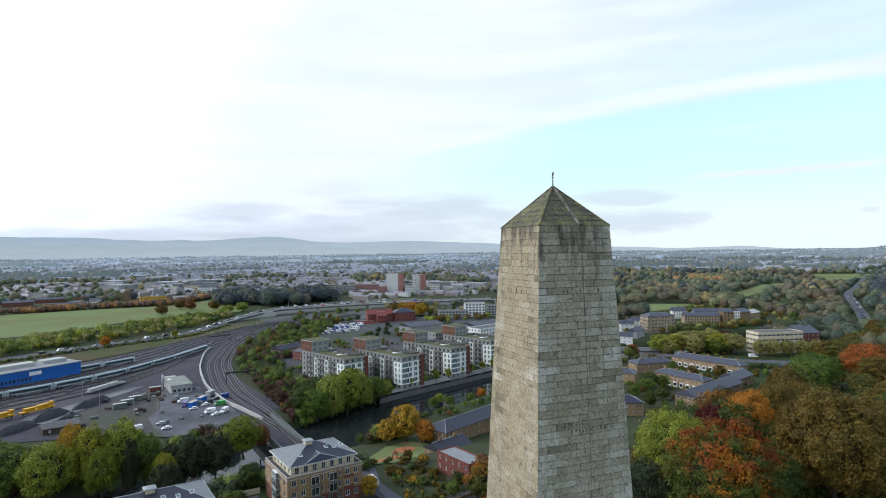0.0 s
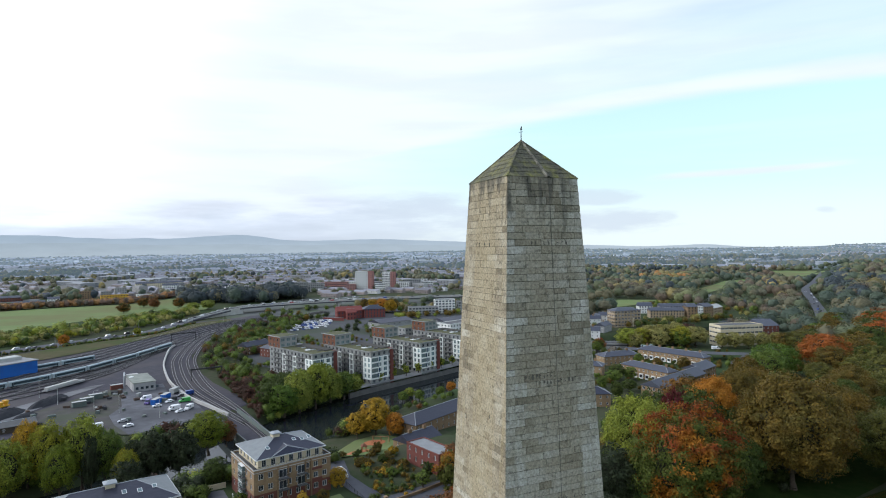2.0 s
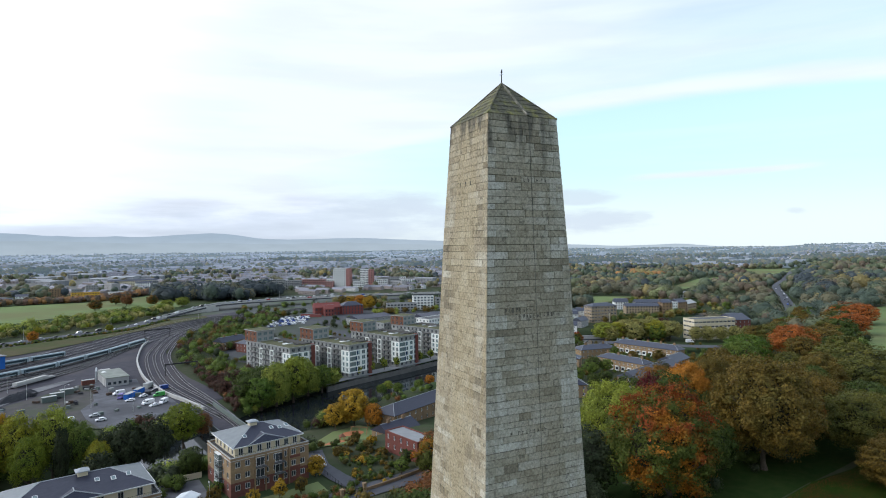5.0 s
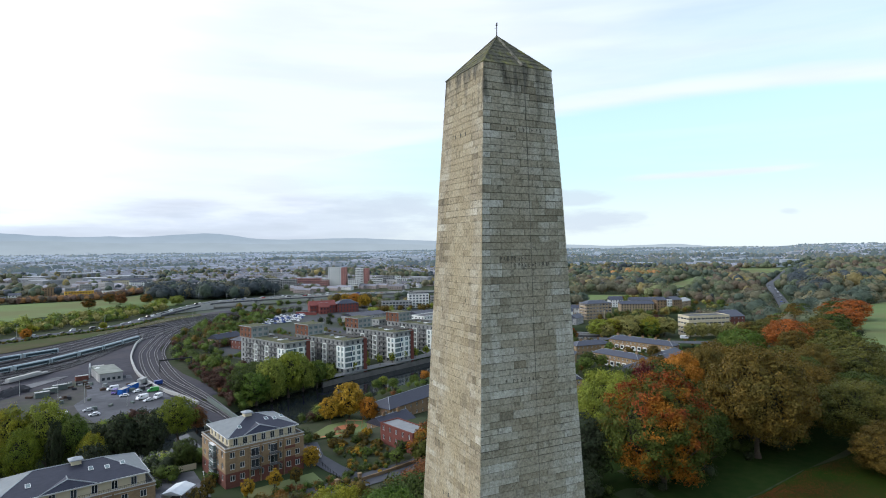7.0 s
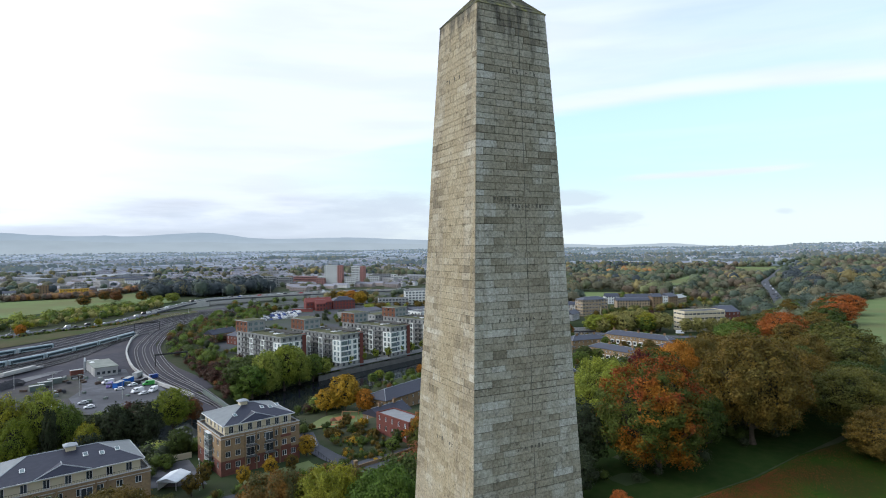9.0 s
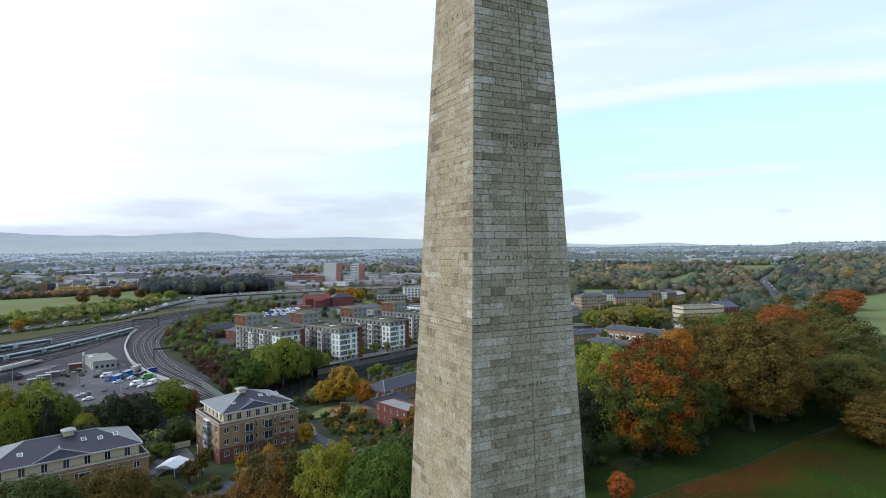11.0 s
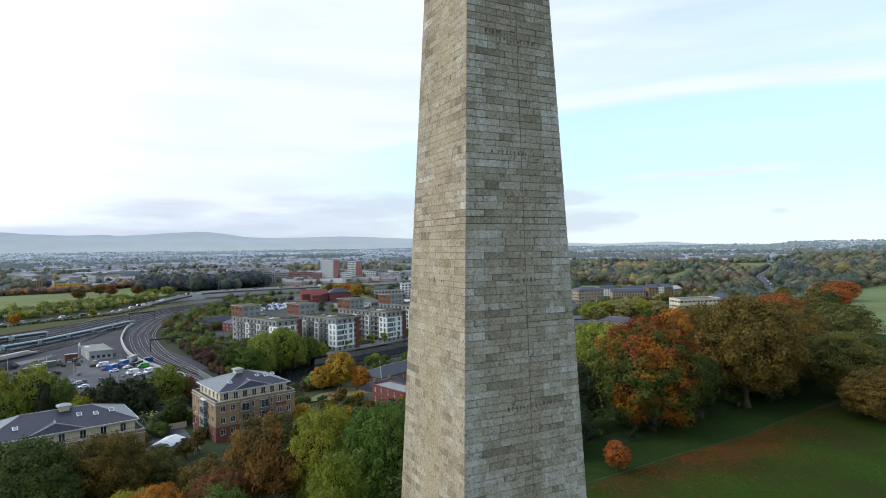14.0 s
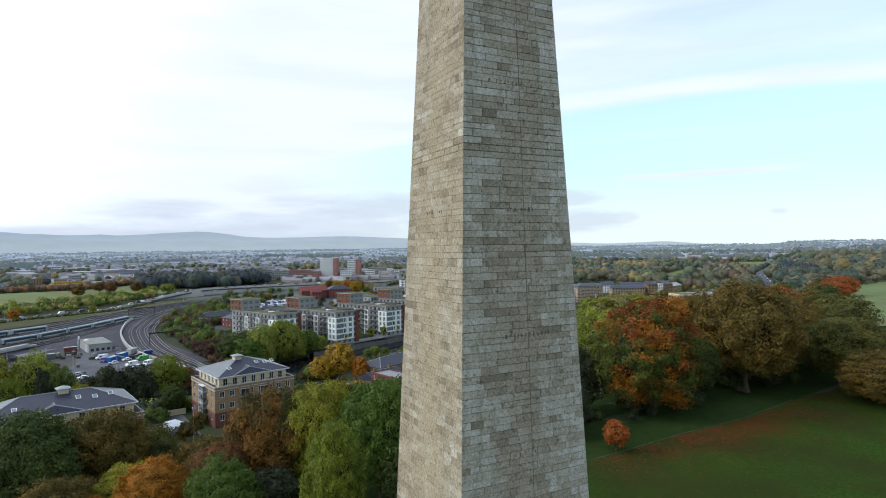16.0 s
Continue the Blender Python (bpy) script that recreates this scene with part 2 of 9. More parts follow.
    l.new(ramp.outputs["Color"], m1.inputs["A"])
    if warm:
        # brown weather stains spread over the middle of the face, regardless of the blocks
        sx = n.new("ShaderNodeSeparateXYZ")
        l.new(pos, sx.inputs["Vector"])
        across = calc("MINIMUM", calc("ABSOLUTE", sx.outputs["X"], 0.0), calc("ABSOLUTE", sx.outputs["Y"], 0.0))
        mid_ = n.new("ShaderNodeMapRange")
        mid_.inputs["From Min"].default_value, mid_.inputs["From Max"].default_value = 0.6, 2.6
        mid_.inputs["To Min"].default_value, mid_.inputs["To Max"].default_value = 0.16, -0.14
        l.new(across, mid_.inputs["Value"])
        mp6 = n.new("ShaderNodeMapping")
        mp6.inputs["Scale"].default_value = (1.0, 1.0, 0.55)
        mp6.inputs["Location"].default_value = (7.0, 3.0, 1.0)
        l.new(pos, mp6.inputs["Vector"])
        wr_ = n.new("ShaderNodeMapRange")
        wr_.inputs["From Min"].default_value, wr_.inputs["From Max"].default_value = 0.46, 0.66
        wr_.inputs["To Max"].default_value = 0.55
        l.new(calc("ADD", tex(mp6.outputs["Vector"], 0.55, 9.0), mid_.outputs["Result"]), wr_.inputs["Value"])
        m6 = n.new("ShaderNodeMix")
        m6.data_type = "RGBA"
        m6.inputs["B"].default_value = (*warm, 1)
        l.new(wr_.outputs["Result"], m6.inputs["Factor"])
        l.new(m1.outputs["Result"], m6.inputs["A"])
        m1 = m6
    # black runs of soot below the eaves
    sepz = n.new("ShaderNodeSeparateXYZ")
    l.new(pos, sepz.inputs["Vector"])
    top = n.new("ShaderNodeMapRange")
    top.inputs["From Min"].default_value, top.inputs["From Max"].default_value = 55.5, 59.8
    top.inputs["To Min"].default_value, top.inputs["To Max"].default_value = -0.14, 0.16
    l.new(sepz.outputs["Z"], top.inputs["Value"])
    mp5 = n.new("ShaderNodeMapping")
    mp5.inputs["Scale"].default_value = (2.0, 2.0, 0.35)
    mp5.inputs["Location"].default_value = (4.0, 1.0, 2.0)
    l.new(pos, mp5.inputs["Vector"])
    soot = n.new("ShaderNodeMapRange")
    soot.inputs["From Min"].default_value, soot.inputs["From Max"].default_value = 0.55, 0.72
    soot.inputs["To Max"].default_value = 0.75
    l.new(calc("ADD", tex(mp5.outputs["Vector"], 1.0, 6.0), top.outputs["Result"]), soot.inputs["Value"])
    m5 = n.new("ShaderNodeMix")
    m5.data_type = "RGBA"
    m5.inputs["B"].default_value = (0.085, 0.082, 0.07, 1)
    l.new(soot.outputs["Result"], m5.inputs["Factor"])
    l.new(m1.outputs["Result"], m5.inputs["A"])
    m1 = m5
    fine = tex(pos, 8.0, 8.0)
    fr = n.new("ShaderNodeMapRange")
    fr.inputs["From Min"].default_value, fr.inputs["From Max"].default_value = 0.3, 0.7
    fr.inputs["To Min"].default_value, fr.inputs["To Max"].default_value = 0.68, 1.26
    l.new(fine, fr.inputs["Value"])
    # sparse dark pits and lichen spots
    pit = n.new("ShaderNodeMapRange")
    pit.inputs["From Min"].default_value, pit.inputs["From Max"].default_value = 0.60, 0.68
    pit.inputs["To Min"].default_value, pit.inputs["To Max"].default_value = 1.0, 0.62
    l.new(tex(pos, 3.2, 3.0), pit.inputs["Value"])
    hs = n.new("ShaderNodeHueSaturation")
    l.new(calc("MULTIPLY", fr.outputs["Result"], pit.outputs["Result"]), hs.inputs["Value"])
    l.new(m1.outputs["Result"], hs.inputs["Color"])
    l.new(hs.outputs["Color"], b.inputs["Base Color"])
    bp = n.new("ShaderNodeBump")
    bp.inputs["Strength"].default_value, bp.inputs["Distance"].default_value = 0.55, 0.03
    l.new(fine, bp.inputs["Height"])
    l.new(bp.outputs["Normal"], b.inputs["Normal"])
    return m


GREY = dict(tones=((0.18, 0.160, 0.118), (0.290, 0.268, 0.205), (0.362, 0.345, 0.282), (0.445, 0.435, 0.385)), tint=(0.24, 0.222, 0.162), block=0.42, patch=0.50, run=(-0.01, 0.16), warm=(0.285, 0.252, 0.185))
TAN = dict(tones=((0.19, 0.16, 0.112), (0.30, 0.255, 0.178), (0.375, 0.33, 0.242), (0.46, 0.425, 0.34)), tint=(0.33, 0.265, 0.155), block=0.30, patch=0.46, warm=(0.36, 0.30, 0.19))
m_stone_part = stone("granite_grey_block", per_object=True, **GREY)
m_stone_grey = stone("granite_grey", per_object=False, **GREY)
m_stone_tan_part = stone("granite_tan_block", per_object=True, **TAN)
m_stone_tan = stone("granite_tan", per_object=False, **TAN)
m_cap = stone("granite_lichen", ((0.095, 0.09, 0.055), (0.155, 0.148, 0.085), (0.205, 0.19, 0.115), (0.27, 0.255, 0.175)), False, (0.185, 0.185, 0.018), 0.5, 0.6)
m_mortar = mat("mortar_dark", (0.10, 0.09, 0.07), 0.95, scale=2.0)
# dark colour standing for shade in unlit rooms; also for solar panels
m_room_panel_dark = mat("room_shade_and_panels", (0.07, 0.065, 0.055), 0.95, scale=6.0)
m_letter = mat("carving_shade", (0.13, 0.12, 0.095), 0.95, (0.085, 0.08, 0.065), 4.0)
m_iron = mat("iron_dark", (0.05, 0.05, 0.05), 0.6, metal=0.6)
m_grass = mat("lawn_grass", (0.018, 0.043, 0.005), 0.9, (0.036, 0.064, 0.010), 2.2, 12, 0.9, 6.0, col3=(0.028, 0.038, 0.008), scale3=0.06, spec=0.03, contrast=0.15)
m_leaflitter = mat("fallen_leaves", (0.165, 0.048, 0.014), 0.9, (0.105, 0.040, 0.013), 0.6, 4, island=0.45, spec=0.1)
m_field = mat("pitch_grass", (0.135, 0.188, 0.072), 0.9, (0.165, 0.200, 0.085), 0.05, 9, col3=(0.15, 0.155, 0.07), scale3=0.014, spec=0.04)
m_ground = mat("rough_ground", (0.040, 0.056, 0.024), 0.95, (0.070, 0.066, 0.046), 0.25, 12, col3=(0.04, 0.06, 0.025), scale3=0.012, spec=0.04)
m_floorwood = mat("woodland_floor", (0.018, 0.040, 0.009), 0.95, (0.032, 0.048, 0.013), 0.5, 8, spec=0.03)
m_asphalt = mat("asphalt", (0.056, 0.058, 0.069), 0.85, (0.082, 0.083, 0.092), 0.3, 12)
m_ballast = mat("rail_ballast", (0.032, 0.030, 0.039), 0.95, (0.056, 0.052, 0.064), 0.3, 12, stretch=(1, 1, 1), col3=(0.066, 0.058, 0.060), scale3=0.02)
m_concrete = mat("yard_concrete", (0.125, 0.126, 0.138), 0.9, (0.080, 0.080, 0.088), 0.3, 12, col3=(0.062, 0.062, 0.068), scale3=0.06, contrast=0.2)
m_pale = mat("pale_concrete", (0.46, 0.45, 0.42), 0.85, (0.36, 0.35, 0.33), 0.3, 6)
m_rail = mat("steel_rail", (0.28, 0.27, 0.27), 0.4, metal=0.7, scale=0.2)
m_water = mat("river_water", (0.016, 0.02, 0.022), 0.06, (0.02, 0.024, 0.024), 0.1, bump=0.10, bump_scale=0.5, spec=0.22)
m_slate = mat("slate_roof", (0.026, 0.027, 0.042), 0.42, (0.040, 0.042, 0.060), 0.9, 12, bump=0.35, bump_scale=3.0, spec=0.32, stretch=(1, 1, 5))
m_slate_sheen = mat("slate_roof_sheen", (0.185, 0.20, 0.20), 0.5, (0.14, 0.155, 0.16), 0.7, 10, bump=0.3, bump_scale=3.0, spec=0.3)
m_slate_pale = mat("slate_roof_grey", (0.070, 0.076, 0.098), 0.45, (0.056, 0.060, 0.078), 0.5, 9, spec=0.22)
m_lead = mat("lead_flashing", (0.34, 0.36, 0.37), 0.6, scale=1.0)
m_brick_red = mat("brick_red", (0.19, 0.074, 0.055), 0.9, (0.125, 0.055, 0.043), 1.6, 10)
m_brick_buff = mat("brick_buff", (0.335, 0.235, 0.13), 0.9, (0.235, 0.165, 0.098), 1.6, 10, contrast=0.2, col3=(0.25, 0.17, 0.10), scale3=0.25)
m_brick_brown = mat("brick_brown", (0.275, 0.185, 0.105), 0.9, (0.20, 0.135, 0.08), 0.5, 8)
m_brick_tan = mat("brick_tan", (0.36, 0.275, 0.175), 0.9, (0.28, 0.215, 0.145), 0.5, 8)
m_factory = mat("brick_old_red", (0.215, 0.056, 0.048), 0.9, (0.15, 0.050, 0.044), 0.4, 8)
m_salmon = mat("brick_salmon", (0.37, 0.175, 0.15), 0.9, (0.30, 0.15, 0.13), 0.2, 8)
m_brick_bright = mat("brick_bright_red", (0.175, 0.055, 0.042), 0.9, (0.125, 0.046, 0.037), 0.5, 8)
m_render_cream = mat("render_cream", (0.62, 0.55, 0.38), 0.85, (0.54, 0.47, 0.33), 0.4, 6)
m_render_white = mat("render_white", (0.74, 0.74, 0.70), 0.85, (0.62, 0.62, 0.59), 0.3, 6)
m_render_grey = mat("render_grey", (0.34, 0.34, 0.33), 0.85, (0.27, 0.27, 0.265), 0.3, 6)
m_terracotta = mat("terracotta_cladding", (0.185, 0.078, 0.042), 0.8, (0.145, 0.064, 0.038), 0.6, 6)
m_sedum = mat("sedum_roof", (0.060, 0.070, 0.028), 0.95, (0.11, 0.10, 0.05), 0.35, 6)
m_flat_grey = mat("cladding_grey", (0.31, 0.315, 0.30), 0.8, (0.24, 0.245, 0.235), 0.3, 6)
m_bay_white = mat("bay_panel_white", (0.80, 0.82, 0.77), 0.6, (0.72, 0.74, 0.70), 0.25, 6)
m_roof_felt = mat("roof_felt", (0.12, 0.12, 0.12), 0.9, (0.09, 0.09, 0.09), 0.3, 6)
m_roof_wet = mat("roof_wet_felt", (0.24, 0.25, 0.25), 0.4, (0.15, 0.155, 0.16), 0.35, 6)
m_glass = mat("window_glass", (0.045, 0.055, 0.065), 0.06, scale=0.3, spec=0.8, obj=0.5)
m_glass_bay = mat("bay_glass", (0.17, 0.25, 0.26), 0.08, (0.09, 0.13, 0.14), 0.4, spec=0.8, obj=0.6)
m_glass_blue = mat("panel_glass_blue", (0.02, 0.05, 0.11), 0.1, scale=0.3, spec=0.8)
m_glass_green = mat("balcony_glass", (0.16, 0.22, 0.22), 0.08, scale=0.3, spec=0.8)
m_frame_white = mat("painted_frame_white", (0.78, 0.78, 0.76), 0.5, scale=1.0)
m_blue = mat("blue_sheeting", (0.012, 0.13, 0.46), 0.55, (0.02, 0.11, 0.38), 0.2, 5)
m_sheet = mat("grey_sheeting", (0.42, 0.42, 0.40), 0.6, (0.36, 0.36, 0.34), 0.2, 5)
m_yellow = mat("yellow_paint", (0.62, 0.33, 0.015), 0.5, (0.50, 0.27, 0.02), 0.6, 5)
m_train = mat("train_silver", (0.30, 0.36, 0.38), 0.4, (0.23, 0.29, 0.31), 0.3, 4)
m_train_green = mat("train_dark_band", (0.03, 0.05, 0.06), 0.3, scale=0.5)
m_tyre = mat("tyre_rubber", (0.03, 0.03, 0.03), 0.9, scale=2.0)
m_bark = mat("bark", (0.09, 0.07, 0.05), 0.95, (0.05, 0.04, 0.03), 1.5, 6, 0.6)
m_crown_shade = mat("twigs_and_shade_leaves", (0.030, 0.027, 0.016), 0.95, (0.018, 0.020, 0.010), 1.2, 6)
m_wood = mat("timber", (0.33, 0.18, 0.08), 0.8, (0.25, 0.14, 0.07), 1.0, 6)
m_playred = mat("bark_chip_red", (0.42, 0.15, 0.06), 0.95, (0.34, 0.12, 0.06), 0.5, 6)
m_canvas = mat("white_canvas", (0.75, 0.77, 0.78), 0.6, (0.62, 0.65, 0.66), 0.6, 5)
CAR = {k: mat("car_paint_" + k, c, 0.3, tuple(v * 0.92 for v in c), 0.5, spec=0.5) for k, c in dict(white=(0.75, 0.75, 0.75), silver=(0.42, 0.43, 0.44), black=(0.03, 0.03, 0.035), blue=(0.02, 0.06, 0.25), red=(0.35, 0.03, 0.03), purple=(0.10, 0.06, 0.25), green=(0.05, 0.32, 0.06)).items()}


def leaf(name, a, b, scale=0.22, island=0.40, contrast=0.2, blue=0.002):
    a, b = [(c[0], c[1], c[2] * 1.05 + blue) for c in (a, b)]
    return mat(name, a, 0.7, b, scale, 3.0, island=island, trans=0.18, contrast=contrast, spec=0.2)


def turning_leaf():
    """A crown that turns from its top: red above, still green inside, orange on the low sprays."""
    m = mat("leaves_turning", (0.225, 0.052, 0.014), 0.75, (0.30, 0.120, 0.013), 0.16, 3.0, island=0.30, trans=0.22, contrast=0.09, spec=0.15, col3=(0.070, 0.088, 0.016), scale3=0.20, range3=(0.46, 0.56))
    n, l = m.node_tree.nodes, m.node_tree.links
    geo = n["Geometry"]
    sep = n.new("ShaderNodeSeparateXYZ")
    l.new(geo.outputs["Position"], sep.inputs[0])
    for ramp, low, mid, high in ((n["Map Range"], 0.09, 0.04, -0.05), (n["Map Range.001"], -0.02, 0.09, -0.045)):
        curve = n.new("ShaderNodeValToRGB")
        curve.color_ramp.elements[0].color = (*[0.5 + low] * 3, 1)
        curve.color_ramp.elements[1].color = (*[0.5 + high] * 3, 1)
        curve.color_ramp.elements.new(0.48).color = (*[0.5 + mid] * 3, 1)
        up = n.new("ShaderNodeMapRange")
        up.inputs["From Min"].default_value, up.inputs["From Max"].default_value = -2.0, 18.0
        l.new(sep.outputs["Z"], up.inputs["Value"])
        l.new(up.outputs["Result"], curve.inputs["Fac"])
        add = n.new("ShaderNodeMath")
        source = ramp.inputs["Value"].links[0].from_socket
        l.new(source, add.inputs[0])
        l.new(curve.outputs["Color"], add.inputs[1])
        sub = n.new("ShaderNodeMath")
        sub.operation = "SUBTRACT"
        sub.inputs[1].default_value = 0.5
        l.new(add.outputs[0], sub.inputs[0])
        l.new(sub.outputs[0], ramp.inputs["Value"])
    return m


LEAF = dict(
    green=leaf("leaves_green", (0.080, 0.130, 0.020), (0.122, 0.155, 0.022)),
    deep=leaf("leaves_deep_green", (0.046, 0.072, 0.012), (0.068, 0.088, 0.014)),
    dark=leaf("leaves_dark", (0.026, 0.036, 0.014), (0.040, 0.050, 0.018)),
    lime=leaf("leaves_lime", (0.24, 0.26, 0.026), (0.165, 0.20, 0.026)),
    moss=leaf("leaves_yellow_green", (0.285, 0.250, 0.016), (0.175, 0.190, 0.018)),
    olive=leaf("leaves_olive", (0.160, 0.098, 0.013), (0.092, 0.076, 0.013)),
    gold=leaf("leaves_gold", (0.150, 0.090, 0.011), (0.075, 0.064, 0.011)),
    ember=leaf("leaves_rust_orange", (0.36, 0.098, 0.014), (0.26, 0.086, 0.016)),
    turning=turning_leaf(),
    yellow=leaf("leaves_yellow", (0.40, 0.23, 0.014), (0.29, 0.19, 0.018)),
    orange=leaf("leaves_orange", (0.42, 0.155, 0.012), (0.33, 0.15, 0.016)),
    rust=leaf("leaves_rust", (0.20, 0.075, 0.02), (0.13, 0.065, 0.02)),
    brown=mat("leaves_brown", (0.21, 0.095, 0.016), 0.7, (0.15, 0.082, 0.016), 0.2, 3.0, island=0.28, trans=0.18, spec=0.2, col3=(0.062, 0.064, 0.018), scale3=0.16, range3=(0.46, 0.58)),
    red=mat("leaves_red_and_green", (0.26, 0.048, 0.014), 0.75, (0.28, 0.125, 0.015), 0.12, 3.0, island=0.25, trans=0.22, contrast=0.07, spec=0.15, col3=(0.080, 0.090, 0.018), scale3=0.17, range3=(0.43, 0.53)),
    bronze=leaf("leaves_olive_green", (0.125, 0.110, 0.016), (0.072, 0.082, 0.016)),
    crimson=leaf("leaves_crimson", (0.11, 0.014, 0.014), (0.07, 0.012, 0.012)),
    willow=leaf("leaves_willow", (0.270, 0.290, 0.042), (0.160, 0.200, 0.034)),
    grass=leaf("leaves_fresh_green", (0.165, 0.190, 0.012), (0.105, 0.140, 0.013)),
    fern=leaf("leaves_mid_green", (0.058, 0.110, 0.012), (0.090, 0.135, 0.014)),
    pale=leaf("leaves_pale_olive", (0.310, 0.265, 0.070), (0.200, 0.200, 0.060)),
    maroon=leaf("leaves_maroon", (0.085, 0.035, 0.022), (0.06, 0.04, 0.02)),
)
# far leaves: paler and bluer than LEAF, distance haze put into base colours
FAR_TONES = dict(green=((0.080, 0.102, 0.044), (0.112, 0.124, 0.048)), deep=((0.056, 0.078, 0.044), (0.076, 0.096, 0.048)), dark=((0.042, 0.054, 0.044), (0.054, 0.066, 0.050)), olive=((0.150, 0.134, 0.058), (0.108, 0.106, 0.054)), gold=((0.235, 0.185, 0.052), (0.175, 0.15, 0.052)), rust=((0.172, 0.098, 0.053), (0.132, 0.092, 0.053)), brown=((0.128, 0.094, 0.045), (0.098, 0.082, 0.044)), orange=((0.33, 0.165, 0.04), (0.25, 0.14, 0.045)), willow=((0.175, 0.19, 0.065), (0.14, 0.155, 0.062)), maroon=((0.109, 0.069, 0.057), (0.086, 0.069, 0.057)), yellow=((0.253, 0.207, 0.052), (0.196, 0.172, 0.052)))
FAR_LEAF = {k: leaf("far_hazed_leaves_" + k, tuple(v * 1.20 for v in a), tuple(v * 1.20 for v in b), 0.03, 0.18, blue=0.017) for k, (a, b) in FAR_TONES.items()}


# ---- building blocks ----
def empty(name, m=None):
    e = new(name)
    if m is not None:
        e.matrix_basis = m
    return e


def mesh_of(name, bm, *mats):
    me = bpy.data.meshes.new(name)
    bm.to_mesh(me)
    bm.free()
    for k in mats:
        me.materials.append(k)
    return me


def part(name, bm, material, parent, label=""):
    me = bm if isinstance(bm, bpy.types.Mesh) else mesh_of(name, bm, material)
    ob = new(name, me)
    ob.parent = parent
    if label:
        tagged(ob, label)
    return ob


def quads(name, v, material):
    """A mesh of loose four-cornered faces from an array of shape (n, 4, 3)."""
    n = len(v)
    me = bpy.data.meshes.new(name)
    me.vertices.add(4 * n)
    me.vertices.foreach_set("co", np.ascontiguousarray(v, np.float32).ravel())
    me.loops.add(4 * n)
    me.loops.foreach_set("vertex_index", np.arange(4 * n, dtype=np.int32))
    me.polygons.add(n)
    me.polygons.foreach_set("loop_start", np.arange(0, 4 * n, 4, dtype=np.int32))
    me.update(calc_edges=True)
    me.materials.append(material)
    return me


def box(bm, x0, x1, y0, y1, z0, z1):
    v = [bm.verts.new(p) for p in ((x0, y0, z0), (x1, y0, z0), (x1, y1, z0), (x0, y1, z0), (x0, y0, z1), (x1, y0, z1), (x1, y1, z1), (x0, y1, z1))]
    for f in ((3, 2, 1, 0), (4, 5, 6, 7), (0, 1, 5, 4), (1, 2, 6, 5), (2, 3, 7, 6), (3, 0, 4, 7)):
        bm.faces.new([v[i] for i in f])
    return v


def boxes(*dims):
    bm = bmesh.new()
    for d in dims:
        box(bm, *d)
    return bm


def face(bm, *pts):
    return bm.faces.new([bm.verts.new(p) for p in pts])


def tube(bm, p0, p1, r0, r1, n=7):
    p0, p1 = Vector(p0), Vector(p1)
    q = (p1 - p0).to_track_quat("Z", "Y")
    ring = []
    for p, r in ((p0, r0), (p1, r1)):
        ring.append([bm.verts.new(p + q @ Vector((r * math.cos(a), r * math.sin(a), 0))) for a in [2 * math.pi * i / n for i in range(n)]])
    for i in range(n):
        bm.faces.new((ring[0][i], ring[0][(i + 1) % n], ring[1][(i + 1) % n], ring[1][i]))
    bm.faces.new(ring[1])
    bm.faces.new(ring[0][::-1])


# ---- the lie of the land ----
SCARP_X = np.array([-3000, -300, -60, 20, 60, 120, 230, 320, 400, 600, 950, 3000, 6000.0])
SCARP_Y = np.array([-100, 60, 95, 104, 110, 126, 160, 194, 222, 350, 580, 1890, 3790.0])
STEP_D = np.array([-1e5, -45, -20, 0, 12, 50, 62, 100, 1e5])
STEP_Z = np.array([-5.3, -5.3, -7.5, -12, -13.7, -14.2, -19.5, -21.5, -21.5])
RIVER = np.array([(-400, 120), (-150, 160), (-60, 178), (-15, 204), (20, 228), (50, 252), (85, 274), (125, 295), (170, 315), (230, 335), (290, 342), (340, 356), (400, 362), (520, 380)], float)


def river_distance(x, y):
    best = np.full(np.shape(x), 1e9)
    for a, b in zip(RIVER[:-1], RIVER[1:]):
        d = b - a
        t = np.clip(((x - a[0]) * d[0] + (y - a[1]) * d[1]) / (d @ d), 0, 1)
        best = np.minimum(best, np.hypot(x - a[0] - t * d[0], y - a[1] - t * d[1]))
    return best


def height(x, y):
    x, y = np.asarray(x, float), np.asarray(y, float)
    d = (y - np.interp(x, SCARP_X, SCARP_Y)) * np.interp(x, [70, 140], [0.86, 1.8])
    z = np.interp(d, STEP_D, STEP_Z)
    far = np.hypot(x, y)
    z = z + np.interp(far, [0, 1300, 2400, 4850], [0, 0, 10, 51])
    r = river_distance(x, y)
    bank = np.interp(r, [0, 20, 25], [1, 1, 0])
    return z * (1 - bank) + np.minimum(z, -31.0) * bank


def hz(x, y):
    return float(height(x, y))


